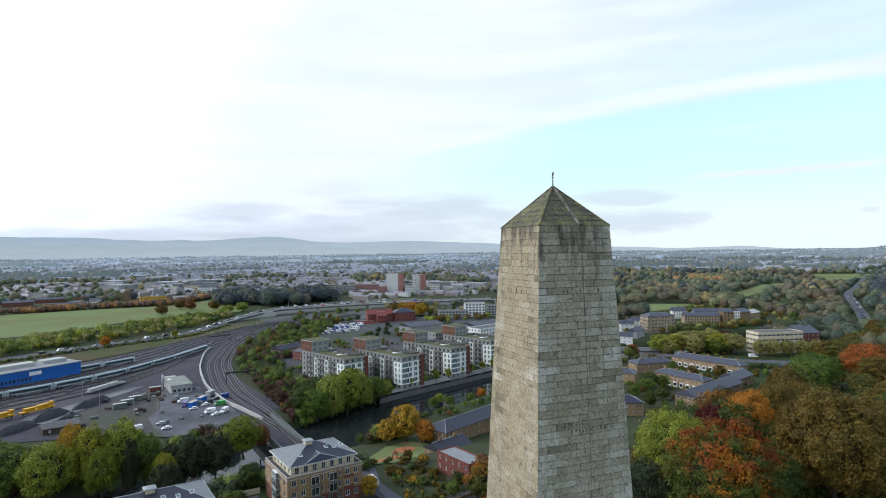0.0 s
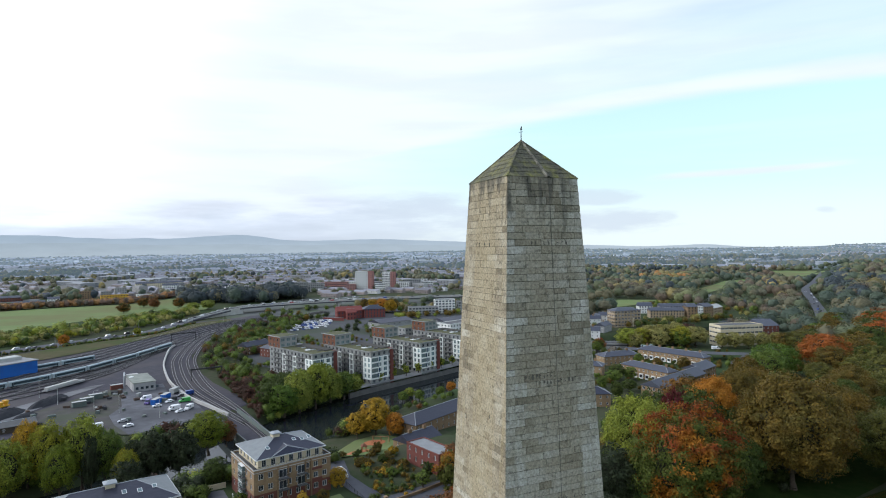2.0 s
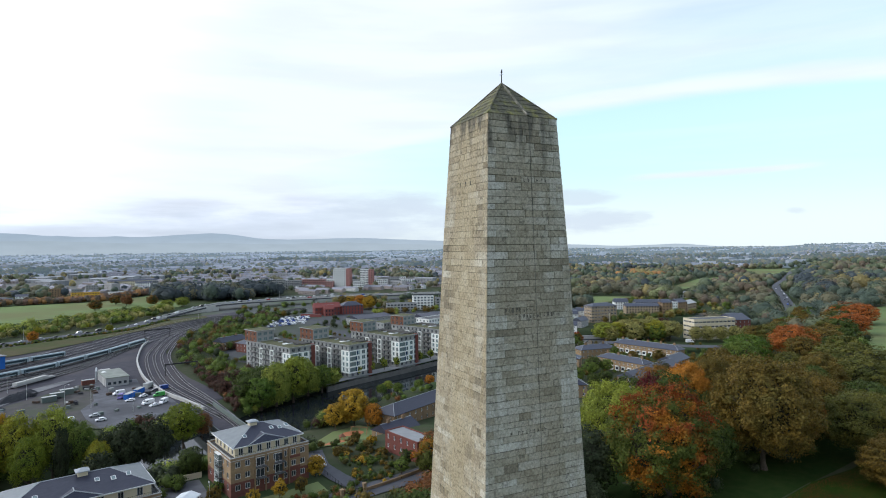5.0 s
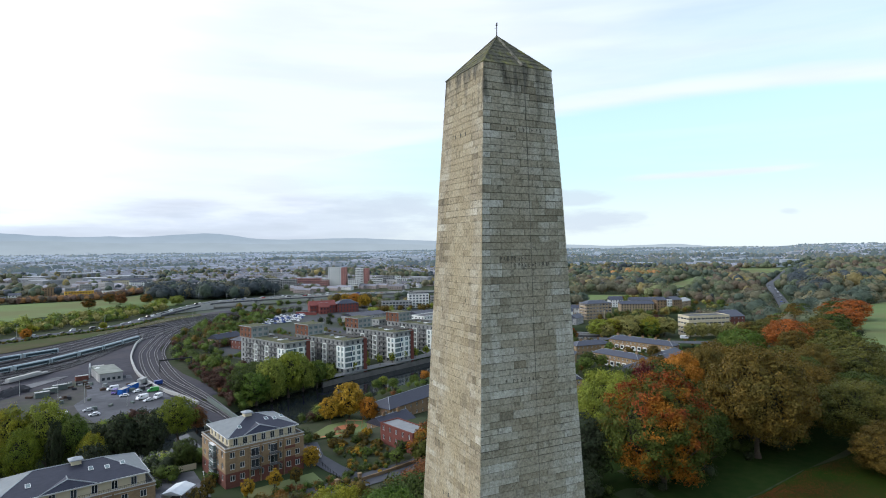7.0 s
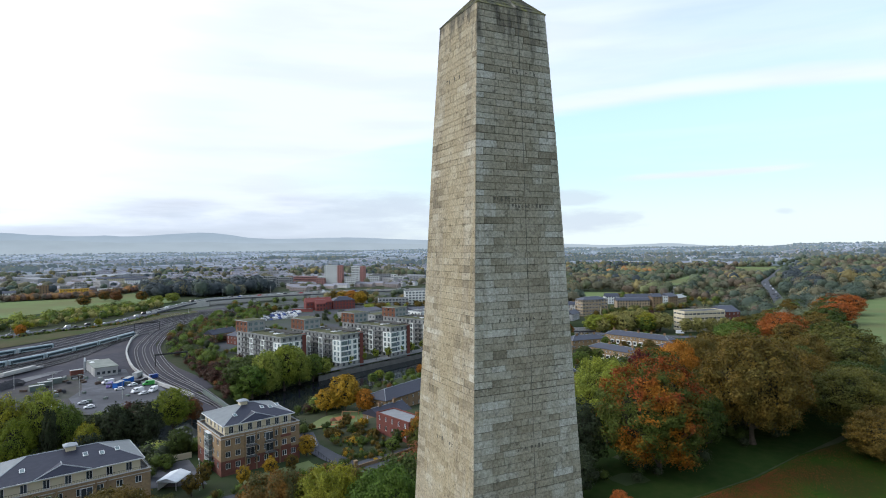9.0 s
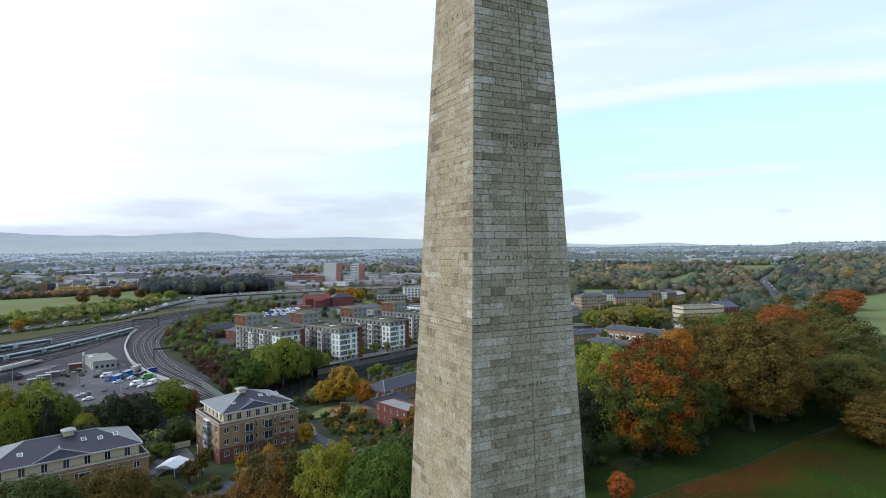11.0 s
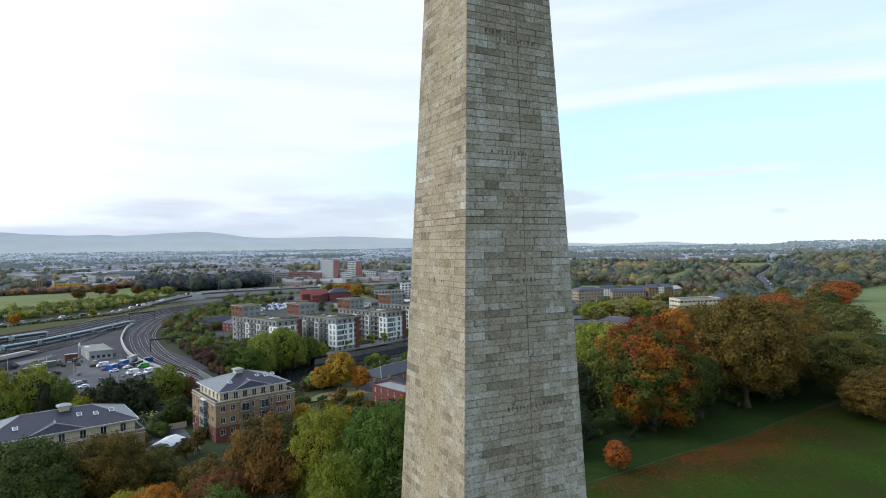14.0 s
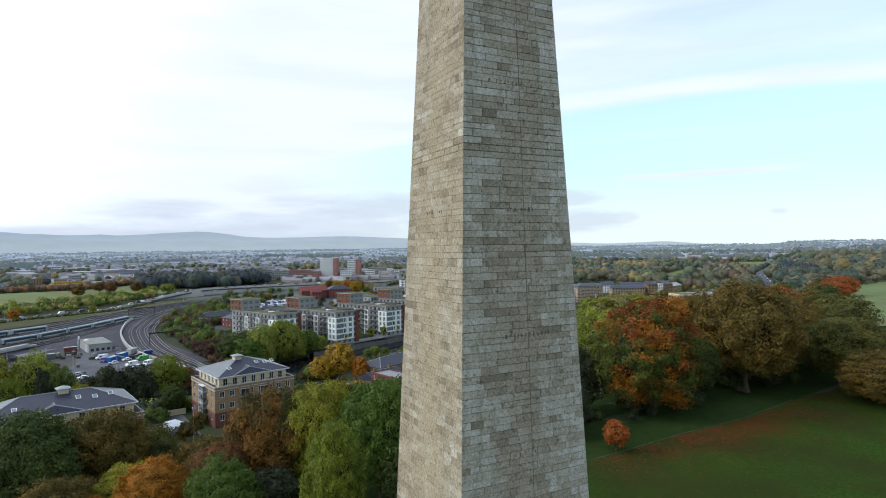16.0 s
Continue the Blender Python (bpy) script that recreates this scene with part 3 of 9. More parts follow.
def sheet(name, pts, material, dz=0.12, step=6.0, label="", kind="structure", soft=False):
    """A patch of ground cover inside a closed outline, laid on the land."""
    p = np.array(pts, float)
    bm = bmesh.new()
    f = bm.faces.new([bm.verts.new((a, b, 0)) for a, b in p])
    lo, hi = p.min(0), p.max(0)
    for axis in (0, 1):
        c = lo[axis] + step
        while c < hi[axis]:
            co, no = [0, 0, 0], [0, 0, 0]
            co[axis], no[axis] = c, 1
            bmesh.ops.bisect_plane(bm, geom=bm.verts[:] + bm.edges[:] + bm.faces[:], plane_co=co, plane_no=no)
            c += step
    for v in bm.verts:
        v.co.z = hz(v.co.x, v.co.y) + dz
    bmesh.ops.recalc_face_normals(bm, faces=bm.faces)
    if sum(fc.normal.z for fc in bm.faces) < 0:
        bmesh.ops.reverse_faces(bm, faces=bm.faces)
    ob = new(name, mesh_of(name, bm, material))
    return tagged(ob, label, "", "", kind)


def ribbon(name, line, width, material, dz=0.2, z=None, thick=0.0, parent=None, step=8.0):
    """A strip along a line in plan: a road, a track bed, a wall top."""
    line = [Vector(p) for p in resample(line, step)]
    bm = bmesh.new()
    rows = []
    for i, p in enumerate(line):
        t = (line[min(i + 1, len(line) - 1)] - line[max(i - 1, 0)]).normalized()
        s = Vector((-t.y, t.x, 0)) * width / 2
        zz = (lambda q: hz(q.x, q.y) + dz) if z is None else (lambda q: z if not callable(z) else z(q))
        a, b = p + s, p - s
        rows.append([bm.verts.new((q.x, q.y, zz(q) - h)) for q in (a, b) for h in ((0, thick) if thick else (0,))])
    for r0, r1 in zip(rows, rows[1:]):
        if thick:
            for i, j in ((0, 2), (2, 3), (3, 1), (1, 0)):
                bm.faces.new((r0[i], r0[j], r1[j], r1[i]))
        else:
            bm.faces.new((r0[0], r0[1], r1[1], r1[0]))
    if thick:
        for r in (rows[0], rows[-1]):
            bm.faces.new((r[0], r[1], r[3], r[2]))
    bmesh.ops.recalc_face_normals(bm, faces=bm.faces)
    if parent:
        return part(name, bm, material, parent)
    return new(name, mesh_of(name, bm, material))


def resample(line, step):
    """Points along a smooth curve through the given plan points."""
    p = [np.array((*q, 0.0)[:3], float) for q in line]
    p = [2 * p[0] - p[1]] + p + [2 * p[-1] - p[-2]]
    out = []
    for a, b, c, d in zip(p, p[1:], p[2:], p[3:]):
        n = max(1, int(np.linalg.norm(c - b) / step))
        for i in range(n):
            t = i / n
            out.append(0.5 * ((2 * b) + (c - a) * t + (2 * a - 5 * b + 4 * c - d) * t * t + (3 * b - a - 3 * c + d) * t ** 3))
    out.append(p[-2])
    return out


# ---- ground, river, far hills ----
def axis_steps(lo, a, b, hi, fine):
    inner = list(np.arange(a, b + fine, fine))
    out, s, c = [], fine, inner[-1]
    while c < hi:
        s *= 1.12
        c += s
        out.append(min(c, hi))
    neg, s, c = [], fine, a
    while c > lo:
        s *= 1.12
        c -= s
        neg.append(max(c, lo))
    return np.array(neg[::-1] + inner + out)


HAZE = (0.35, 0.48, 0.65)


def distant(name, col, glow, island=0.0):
    """Surface of the far backdrop: its own muted colour, with the haze of the air before it added as a blue emission.
    """
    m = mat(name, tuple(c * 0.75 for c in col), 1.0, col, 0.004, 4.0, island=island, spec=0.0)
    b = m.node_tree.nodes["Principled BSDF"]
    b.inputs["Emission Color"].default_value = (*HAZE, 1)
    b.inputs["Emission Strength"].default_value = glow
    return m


def build_ground():
    xs, ys = axis_steps(-4900, -170, 350, 4900, 5.0), axis_steps(-4900, 80, 420, 4900, 5.0)
    gx, gy = np.meshgrid(xs, ys)
    gz = height(gx, gy)
    co = np.stack([gx, gy, gz], -1).reshape(-1, 3)
    w = len(xs)
    i = np.arange(len(ys) - 1)[:, None] * w + np.arange(w - 1)[None, :]
    f = np.stack([i, i + 1, i + w + 1, i + w], -1).reshape(-1, 4)
    me = bpy.data.meshes.new("ground")
    me.from_pydata(co.tolist(), [], f.tolist())
    me.materials.append(m_ground)
    me.materials.append(mat("town_ground", (0.13, 0.135, 0.115), 0.95, (0.18, 0.172, 0.168), 0.012, 10, spec=0.04))
    mid = co[f].mean(1)
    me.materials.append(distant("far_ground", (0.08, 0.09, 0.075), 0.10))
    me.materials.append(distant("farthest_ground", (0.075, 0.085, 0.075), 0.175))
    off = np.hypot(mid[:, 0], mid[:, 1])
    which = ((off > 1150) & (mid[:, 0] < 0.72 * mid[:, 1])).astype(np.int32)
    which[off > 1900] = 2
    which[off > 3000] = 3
    me.polygons.foreach_set("material_index", which)
    me.polygons.foreach_set("use_smooth", [True] * len(f))
    tagged(new("ground", me), "rough mixed ground of grass, scrub and town plots", "ground", "", "structure")


build_ground()
tagged(ribbon("water", [tuple(p) for p in RIVER], 47, m_water, z=-25.4), "dark slow river water between banks", "river", "", "structure")


def hill_line(name, dist, profile, seed, col, low, glow):
    """A range of hills on the skyline: a ridge through (bearing, elevation) pairs, its haze painted as a glow that
    pales down the skirt.
    """
    m = bpy.data.materials.new("hill_haze")
    m.use_nodes = True
    n, l = m.node_tree.nodes, m.node_tree.links
    b = n["Principled BSDF"]
    b.inputs["Base Color"].default_value = (0.06, 0.07, 0.07, 1)
    b.inputs["Roughness"].default_value = 1.0
    b.inputs["Specular IOR Level"].default_value = 0.0
    g = n.new("ShaderNodeNewGeometry")
    t = n.new("ShaderNodeTexNoise")
    t.inputs["Scale"].default_value, t.inputs["Detail"].default_value = 0.006, 6
    mpn = n.new("ShaderNodeMapping")
    mpn.inputs["Scale"].default_value = (1, 1, 5)
    l.new(g.outputs["Position"], mpn.inputs["Vector"])
    l.new(mpn.outputs["Vector"], t.inputs["Vector"])
    sep = n.new("ShaderNodeSeparateXYZ")
    l.new(g.outputs["Position"], sep.inputs["Vector"])
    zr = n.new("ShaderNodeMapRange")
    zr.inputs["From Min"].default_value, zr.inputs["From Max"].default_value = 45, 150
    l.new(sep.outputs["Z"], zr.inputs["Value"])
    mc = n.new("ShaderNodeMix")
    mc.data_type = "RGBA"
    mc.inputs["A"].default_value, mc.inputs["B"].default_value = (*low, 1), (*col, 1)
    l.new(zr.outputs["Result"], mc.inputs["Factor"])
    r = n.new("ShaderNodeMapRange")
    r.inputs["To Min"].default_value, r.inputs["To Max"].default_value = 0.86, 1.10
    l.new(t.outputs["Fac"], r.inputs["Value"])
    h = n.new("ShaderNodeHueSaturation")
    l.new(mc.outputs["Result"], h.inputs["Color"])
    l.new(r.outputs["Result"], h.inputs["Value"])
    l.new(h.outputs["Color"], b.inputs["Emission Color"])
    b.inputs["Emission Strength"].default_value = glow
    bm = bmesh.new()
    rows = []
    k = 300
    azs, els = [q[0] for q in profile], [q[1] for q in profile]
    for i in range(k + 1):
        az = azs[0] + (azs[-1] - azs[0]) * i / k
        el = sum(float(np.interp(az + o, azs, els)) for o in (-0.8, -0.4, 0, 0.4, 0.8)) / 5
        top = 47 + dist * math.tan(radians(el)) + 4 * noise.fractal(Vector((az * 0.5, seed, 0)), 1.0, 2.0, 5)
        s, c = math.sin(radians(az)), math.cos(radians(az))
        rows.append([bm.verts.new((s * q, c * q, zz)) for q, zz in ((dist - 350, -10), (dist - 120, min(30, top) * 0.5 + top * 0.4), (dist, top), (dist + 40, -10))])
    for a, b2 in zip(rows, rows[1:]):
        for i in range(3):
            bm.faces.new((a[i], a[i + 1], b2[i + 1], b2[i]))
    tagged(new(name, mesh_of(name, bm, m)), "hazy blue hills on the skyline", "hills", "", "structure")


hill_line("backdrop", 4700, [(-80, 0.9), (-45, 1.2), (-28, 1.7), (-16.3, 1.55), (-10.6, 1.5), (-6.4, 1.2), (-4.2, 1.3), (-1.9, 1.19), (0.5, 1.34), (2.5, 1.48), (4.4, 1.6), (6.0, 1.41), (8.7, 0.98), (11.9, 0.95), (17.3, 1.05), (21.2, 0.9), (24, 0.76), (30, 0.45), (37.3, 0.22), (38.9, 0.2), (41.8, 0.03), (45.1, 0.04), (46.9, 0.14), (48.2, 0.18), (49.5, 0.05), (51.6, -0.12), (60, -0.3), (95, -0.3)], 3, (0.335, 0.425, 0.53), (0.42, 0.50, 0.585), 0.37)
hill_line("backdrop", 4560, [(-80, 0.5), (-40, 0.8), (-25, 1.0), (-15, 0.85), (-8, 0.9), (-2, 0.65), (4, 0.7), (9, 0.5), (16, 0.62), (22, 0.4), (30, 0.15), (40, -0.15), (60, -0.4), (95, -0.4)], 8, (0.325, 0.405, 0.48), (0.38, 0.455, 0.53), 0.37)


# ---- obelisk ----
EAVE_Z, APEX_Z, HALF, TAPER, FOOT_Z = 59.59, 62.0, 2.3, 0.0455, -5.3
COURSE = 0.385
OPEN_COURSE = 55


def half_at(z):
    """Half width of the shaft, which swells very slightly below the eaves."""
    down = EAVE_Z - z
    return HALF + TAPER * down + 0.075 * min(1.0, max(0.0, down / 7.0)) * min(1.0, max(0.0, (z - 12.0) / 20.0))


def side_matrix(k):
    """Turns the face that looks along -y into face k: 0 looks along -y, 1 along -x, 2 along +y, 3 along +x."""
    return Matrix.Rotation(-k * math.pi / 2, 4, "Z")


BLOCK_CO = [(-.5, 0, -.5), (.5, 0, -.5), (.5, 0, .5), (-.5, 0, .5), (-.49, -1, -.47), (.49, -1, -.47), (.49, -1, .47), (-.49, -1, .47)]
TIGHT_CO = [(x * (1.0 if y == 0 else 1.016), y, z * (1.0 if y == 0 else 1.04)) for x, y, z in BLOCK_CO]
BLOCK_F = [(4, 5, 6, 7), (0, 1, 5, 4), (1, 2, 6, 5), (2, 3, 7, 6), (3, 0, 4, 7)]


def build_obelisk():
    root = empty("obelisk")
    tagged(root, "tall weathered granite obelisk of coursed ashlar with pyramid top", "monument")
    # core behind the stones
    bm = bmesh.new()
    ring = None
    for zz in (FOOT_Z, 12.0, 32.0, EAVE_Z - 7.0, EAVE_Z):
        hw = half_at(zz) - 0.036
        up = [bm.verts.new((sx * hw, sy * hw, zz)) for sx, sy in ((-1, -1), (1, -1), (1, 1), (-1, 1))]
        if ring:
            for i in range(4):
                bm.faces.new((ring[i], ring[(i + 1) % 4], up[(i + 1) % 4], up[i]))
        else:
            bm.faces.new(up[::-1])
        ring = up
    bm.faces.new(ring)
    part("core", bm, m_mortar, root, "dark recessed mortar joints")
    unit = {}
    for key, mm in (("grey", m_stone_part), ("tan", m_stone_tan_part)):
        me = bpy.data.meshes.new("block")
        me.from_pydata(BLOCK_CO if key == "grey" else TIGHT_CO, [], BLOCK_F)
        me.materials.append(mm)
        unit[key] = me
    lean = math.atan(TAPER)
    rest = {"grey": ([], [], []), "tan": ([], [], [])}
    rnd = random.Random(11)
    made = {"grey": 0, "tan": 0}
    n_courses = int((EAVE_Z - FOOT_Z) / COURSE)
    levels = [EAVE_Z - c * COURSE + (0.0 if c in (0, OPEN_COURSE, OPEN_COURSE + 1) else rnd.uniform(-0.045, 0.045)) for c in range(n_courses + 2)]
    for c in range(n_courses + 1):
        z1 = levels[c]
        z0 = max(levels[c + 1], FOOT_Z)
        if z1 - z0 < 0.1:
            continue
        zc, hc = (z0 + z1) / 2, z1 - z0 - (0.045 if c == OPEN_COURSE else 0.010)
        w = half_at(zc)
        for k in range(4):
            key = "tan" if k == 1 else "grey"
            short, long_ = 0.52 + rnd.uniform(-0.05, 0.06), 1.2 + rnd.uniform(-0.1, 0.16)
            left, right = (short, long_) if (c + k) % 2 else (long_, short)
            cuts = [-w, -w + left]
            while cuts[-1] < w - right - 0.75:
                cuts.append(cuts[-1] + rnd.choice((0.5, 0.72, 0.95, 1.2, 1.45, 1.75, 2.0) if key == "grey" else (0.42, 0.55, 0.7, 0.85, 1.05, 1.3)) * rnd.uniform(0.9, 1.1))
            if w - right - cuts[-1] < 0.3:
                cuts[-1] = w - right
            else:
                cuts.append(w - right)
            cuts.append(w)
            for i, (x0, x1) in enumerate(zip(cuts, cuts[1:])):
                edge = i in (0, len(cuts) - 2)
                proud = 0.035 + rnd.uniform(-0.008, 0.012) * (0.3 if edge else 1)
                # joints open in places, mostly high up and towards the corners
                worn = rnd.random() < (0.55 if zc > 50 else 0.30 if edge else 0.12)
                gap = rnd.uniform(0.014, 0.030) if worn else rnd.uniform(0.002, 0.009) if key == "grey" else 0.002
                high = hc + (-rnd.uniform(0.006, 0.022) if worn else rnd.uniform(-0.002, 0.008)) if key == "grey" else hc + 0.007 - (rnd.uniform(0.008, 0.022) if worn else 0.0)
                m = side_matrix(k) @ Matrix.Translation(((x0 + x1) / 2, -w + 0.035, zc)) @ Matrix.Rotation(-lean, 4, "X") @ Matrix.Diagonal((x1 - x0 - (0.006 if edge else gap), proud if key == "grey" else proud * 0.4 + 0.02, high, 1))
                stretch = (key == "grey" and k == 0 and 28.0 < zc < 50.0) or (key == "tan" and 32.0 < zc < 50.0)
                if stretch and made[key] < 298:
                    made[key] += 1
                    ob = new("block", unit[key])
                    ob.parent = root
                    ob.matrix_basis = m
                else:
                    vs, fs, cs_ = rest[key]
                    cs_.extend(list(m.translation) * len(BLOCK_F))
                    base = len(vs)
                    vs.extend([tuple(m @ Vector(p)) for p in (BLOCK_CO if key == "grey" else TIGHT_CO)])
                    fs.extend([tuple(base + j for j in f) for f in BLOCK_F])
    for key, mm in (("grey", m_stone_grey), ("tan", m_stone_tan)):
        me = bpy.data.meshes.new("blocks")
        me.from_pydata(rest[key][0], [], rest[key][1])
        me.attributes.new("centre", "FLOAT_VECTOR", "FACE").data.foreach_set("vector", rest[key][2])
        me.materials.append(mm)
        ob = part("masonry", me, mm, root, "coursed granite blocks, " + ("grey and stained dark" if key == "grey" else "warm tan and weathered"))
        tagged(ob, kind="stuff")
    # pyramid top of lapped courses
    n = 8
    for i in range(n):
        f0, f1 = i / n, (i + 1) / n
        r0, r1 = HALF * (1 - f0) + 0.012, HALF * (1 - f1) + 0.0
        za, zb = EAVE_Z + (APEX_Z - EAVE_Z) * f0, EAVE_Z + (APEX_Z - EAVE_Z) * f1
        for k in range(4):
            q = side_matrix(k)
            cnt = max(1, int(r0 * 2 / 1.1))
            offs = [0.0] + sorted(min(0.97, max(0.03, (j + rnd.uniform(-.2, .2)) / cnt)) for j in range(1, cnt)) + [1.0]
            for s0, s1 in zip(offs, offs[1:]):
                lift = rnd.uniform(0.0, 0.010)
                pts = [(-r0 + 2 * r0 * s0 + 0.008, -r0 - lift - 0.018, za), (-r0 + 2 * r0 * s1 - 0.008, -r0 - lift - 0.018, za), (-r1 + 2 * r1 * s1, -r1 - lift, zb), (-r1 + 2 * r1 * s0, -r1 - lift, zb)]
                if r1 < 0.02:
                    pts = pts[:3]
                bm = bmesh.new()
                face(bm, *[q @ Vector(p) for p in pts])
                face(bm, *[q @ Vector(p) for p in (pts[0], (pts[0][0], -r0 + 0.07, za - 0.015), (pts[1][0], -r0 + 0.07, za - 0.015), pts[1])][::-1])
                part("cap_stone", bm, m_cap, root)
    # raised hip ribs
    for sx, sy in ((-1, -1), (1, -1), (1, 1), (-1, 1)):
        bm = bmesh.new()
        tube(bm, (sx * (HALF + 0.01), sy * (HALF + 0.01), EAVE_Z - 0.02), (0, 0, APEX_Z + 0.02), 0.07, 0.05, 6)
        part("hip_rib", bm, m_cap, root)
    bm = bmesh.new()
    tube(bm, (0.3, -HALF + 0.03, EAVE_Z - 0.02), (0, 0, APEX_Z - 0.03), 0.14, 0.10, 8)
    part("cap_rib", bm, m_stone_grey, root, "pale stone strip down the cap")
    # conductor strap down the shaft
    bm = bmesh.new()
    xs = 0.36
    pts = [Vector((xs, -half_at(z) - 0.005, z)) for z in np.arange(59.5, FOOT_Z, -2.0)]
    rings = [[bm.verts.new(p + Vector(o)) for o in ((-0.013, 0.03, 0), (0.013, 0.03, 0), (0.013, -0.010, 0), (-0.013, -0.010, 0))] for p in pts]
    for ra, rb_ in zip(rings, rings[1:]):
        for i in range(4):
            bm.faces.new((ra[i], ra[(i + 1) % 4], rb_[(i + 1) % 4], rb_[i]))
    part("lightning_conductor", bm, mat("weathered_strap", (0.13, 0.125, 0.105), 0.8), root, "thin weathered metal conductor strap")
    # finial rod with a small bird-like vane
    bm = bmesh.new()
    tube(bm, (0, 0, APEX_Z - 0.05), (0, 0, APEX_Z + 0.72), 0.035, 0.022, 8)
    tube(bm, (-0.14, 0, APEX_Z + 0.5), (0.13, 0.03, APEX_Z + 0.56), 0.012, 0.012, 5)
    tube(bm, (0, 0, APEX_Z + 0.66), (0.03, 0, APEX_Z + 0.86), 0.06, 0.03, 7)
    part("finial", bm, m_iron, root, "thin iron finial rod with vane")
    # worn inscriptions: thin raised bars, coloured dark like the shade in the cuts
    for k, z, x0, x1, cnt in ((0, 55.9, -1.1, 1.45, 9), (0, 48.65, -1.75, 0.1, 8), (0, 48.3, -1.1, 1.7, 12), (0, 41.95, -1.71, 2.08, 15), (0, 34.9, -0.81, 1.07, 8), (0, 28.0, -1.2, 1.9, 12), (0, 21.6, -0.9, 1.7, 8), (1, 55.85, -1.16, 0.73, 6), (1, 46.3, 0.9, 1.5, 3), (1, 34.9, -0.93, 1.24, 7)):
        for i in range(cnt):
            x = x0 + (x1 - x0) * (i + 0.5) / cnt
            if rnd.random() < 0.2:
                continue
            hgt, x = rnd.uniform(0.17, 0.25), x + rnd.uniform(-0.03, 0.03)
            hw, zz = rnd.uniform(0.03, 0.07), z + rnd.uniform(-0.04, 0.04)
            yf = -half_at(zz) - 0.012
            bm = boxes((x - hw, x - hw + 0.035, yf, yf + 0.03, zz - hgt / 2, zz + hgt / 2), (x - hw, x + hw, yf - 0.002, yf + 0.03, zz + rnd.choice((-0.5, 0.0, 0.4)) * hgt, zz + rnd.choice((-0.5, 0.0, 0.4)) * hgt + 0.05))
            ob = part("carved_letter", bm, m_letter, root, "worn letter, the shade of its cuts drawn as dark bars")
            ob.matrix_basis = side_matrix(k)
    return root


build_obelisk()


# ---- trees ----
def crown_mesh(name, seed, radius, tall, base, clumps, per, size, droop=0.0, spread=1.0, wild=0.22, material=None):
    """A billowing crown: leaf clumps set close over an uneven dome, leaves as small kites, and a dark inner dome that
    paints the shade behind them.
    """
    r = np.random.RandomState(seed)
    half = tall / 2
    # great limbs swell the dome into lobes
    limb = r.normal(size=(9, 3)) * np.array([1, 1, 0.75]) + np.array([0, 0, 0.15])
    limb /= np.linalg.norm(limb, axis=1)[:, None]
    power = r.uniform(0.55, 1.0, 9)

    def hull(dirs):
        near_ = np.clip((dirs @ limb.T - 0.45) / 0.55, 0, 1) * power
        out_ = 0.72 + wild * 1.25 * near_.max(1)
        low = np.clip(-dirs[:, 2], 0, 1)
        h_ = dirs * out_[:, None] * np.array([radius, radius, half]) * np.stack([1 - 0.10 * low, 1 - 0.10 * low, 1 - 0.06 * low], -1)
        h_[:, 2] += base + half
        return h_

    # clumps spread evenly over the dome
    i = np.arange(clumps) + 0.5
    z = 1 - 1.86 * i / clumps
    a = i * 2.39996 + r.normal(size=clumps) * 0.25
    d = np.stack([np.sqrt(1 - z * z) * np.cos(a), np.sqrt(1 - z * z) * np.sin(a), z], -1) + r.normal(size=(clumps, 3)) * 0.07
    d /= np.linalg.norm(d, axis=1)[:, None]
    c = hull(d)
    c = np.array([0, 0, base + half]) + (c - np.array([0, 0, base + half])) * (0.97 - 0.26 * r.rand(clumps)[:, None] ** 2)
    rc = radius * r.uniform(0.13, 0.25, clumps) * spread * math.sqrt(190.0 / max(clumps, 60)) ** 0.5
    k = clumps * per
    ci = np.repeat(np.arange(clumps), per)
    out = d[ci]
    n = r.normal(size=(k, 3)) + 0.75 * out + np.array([0, 0, 0.40])
    n /= np.linalg.norm(n, axis=1)[:, None]
    p = c[ci] + n * (rc[ci] * r.uniform(0.55, 1.10, k))[:, None] * np.array([1, 1, 0.72])
    # loose twigs at the rim
    p += out * (r.rand(k) ** 6 * radius * 0.10)[:, None]
    more = int(k * 0.34)
    e = r.normal(size=(more, 3)) + np.array([0, 0, 0.15])
    e /= np.linalg.norm(e, axis=1)[:, None]
    centre = np.array([0, 0, base + half])
    p = np.concatenate([p, centre + (hull(e) - centre) * r.uniform(0.72, 0.93, more)[:, None]])
    n, out = np.concatenate([n, e]), np.concatenate([out, e])
    k += more
    if droop:
        hang = r.rand(k) ** 2 * droop
        p[:, 2] -= hang * np.hypot(p[:, 0], p[:, 1]) / radius * half * 0.7
    keep = p[:, 2] > 0.15
    p, n, out = p[keep], n[keep], out[keep]
    k = len(p)
    nn = n * 0.75 + out * 0.35 + np.array([0, 0, 0.15]) + r.normal(size=(k, 3)) * 0.45
    nn /= np.linalg.norm(nn, axis=1)[:, None]
    a = np.cross(nn, r.normal(size=(k, 3)))
    a /= np.linalg.norm(a, axis=1)[:, None]
    b = np.cross(nn, a)
    s = size * r.uniform(0.6, 1.35, k)[:, None]
    v = np.stack([p + a * s, p + b * s * 0.6 + nn * s * 0.12, p - a * s, p - b * s * 0.6 + nn * s * 0.12], 1)
    # inner dome: the shade inside the crown, painted as a dark surface
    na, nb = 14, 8
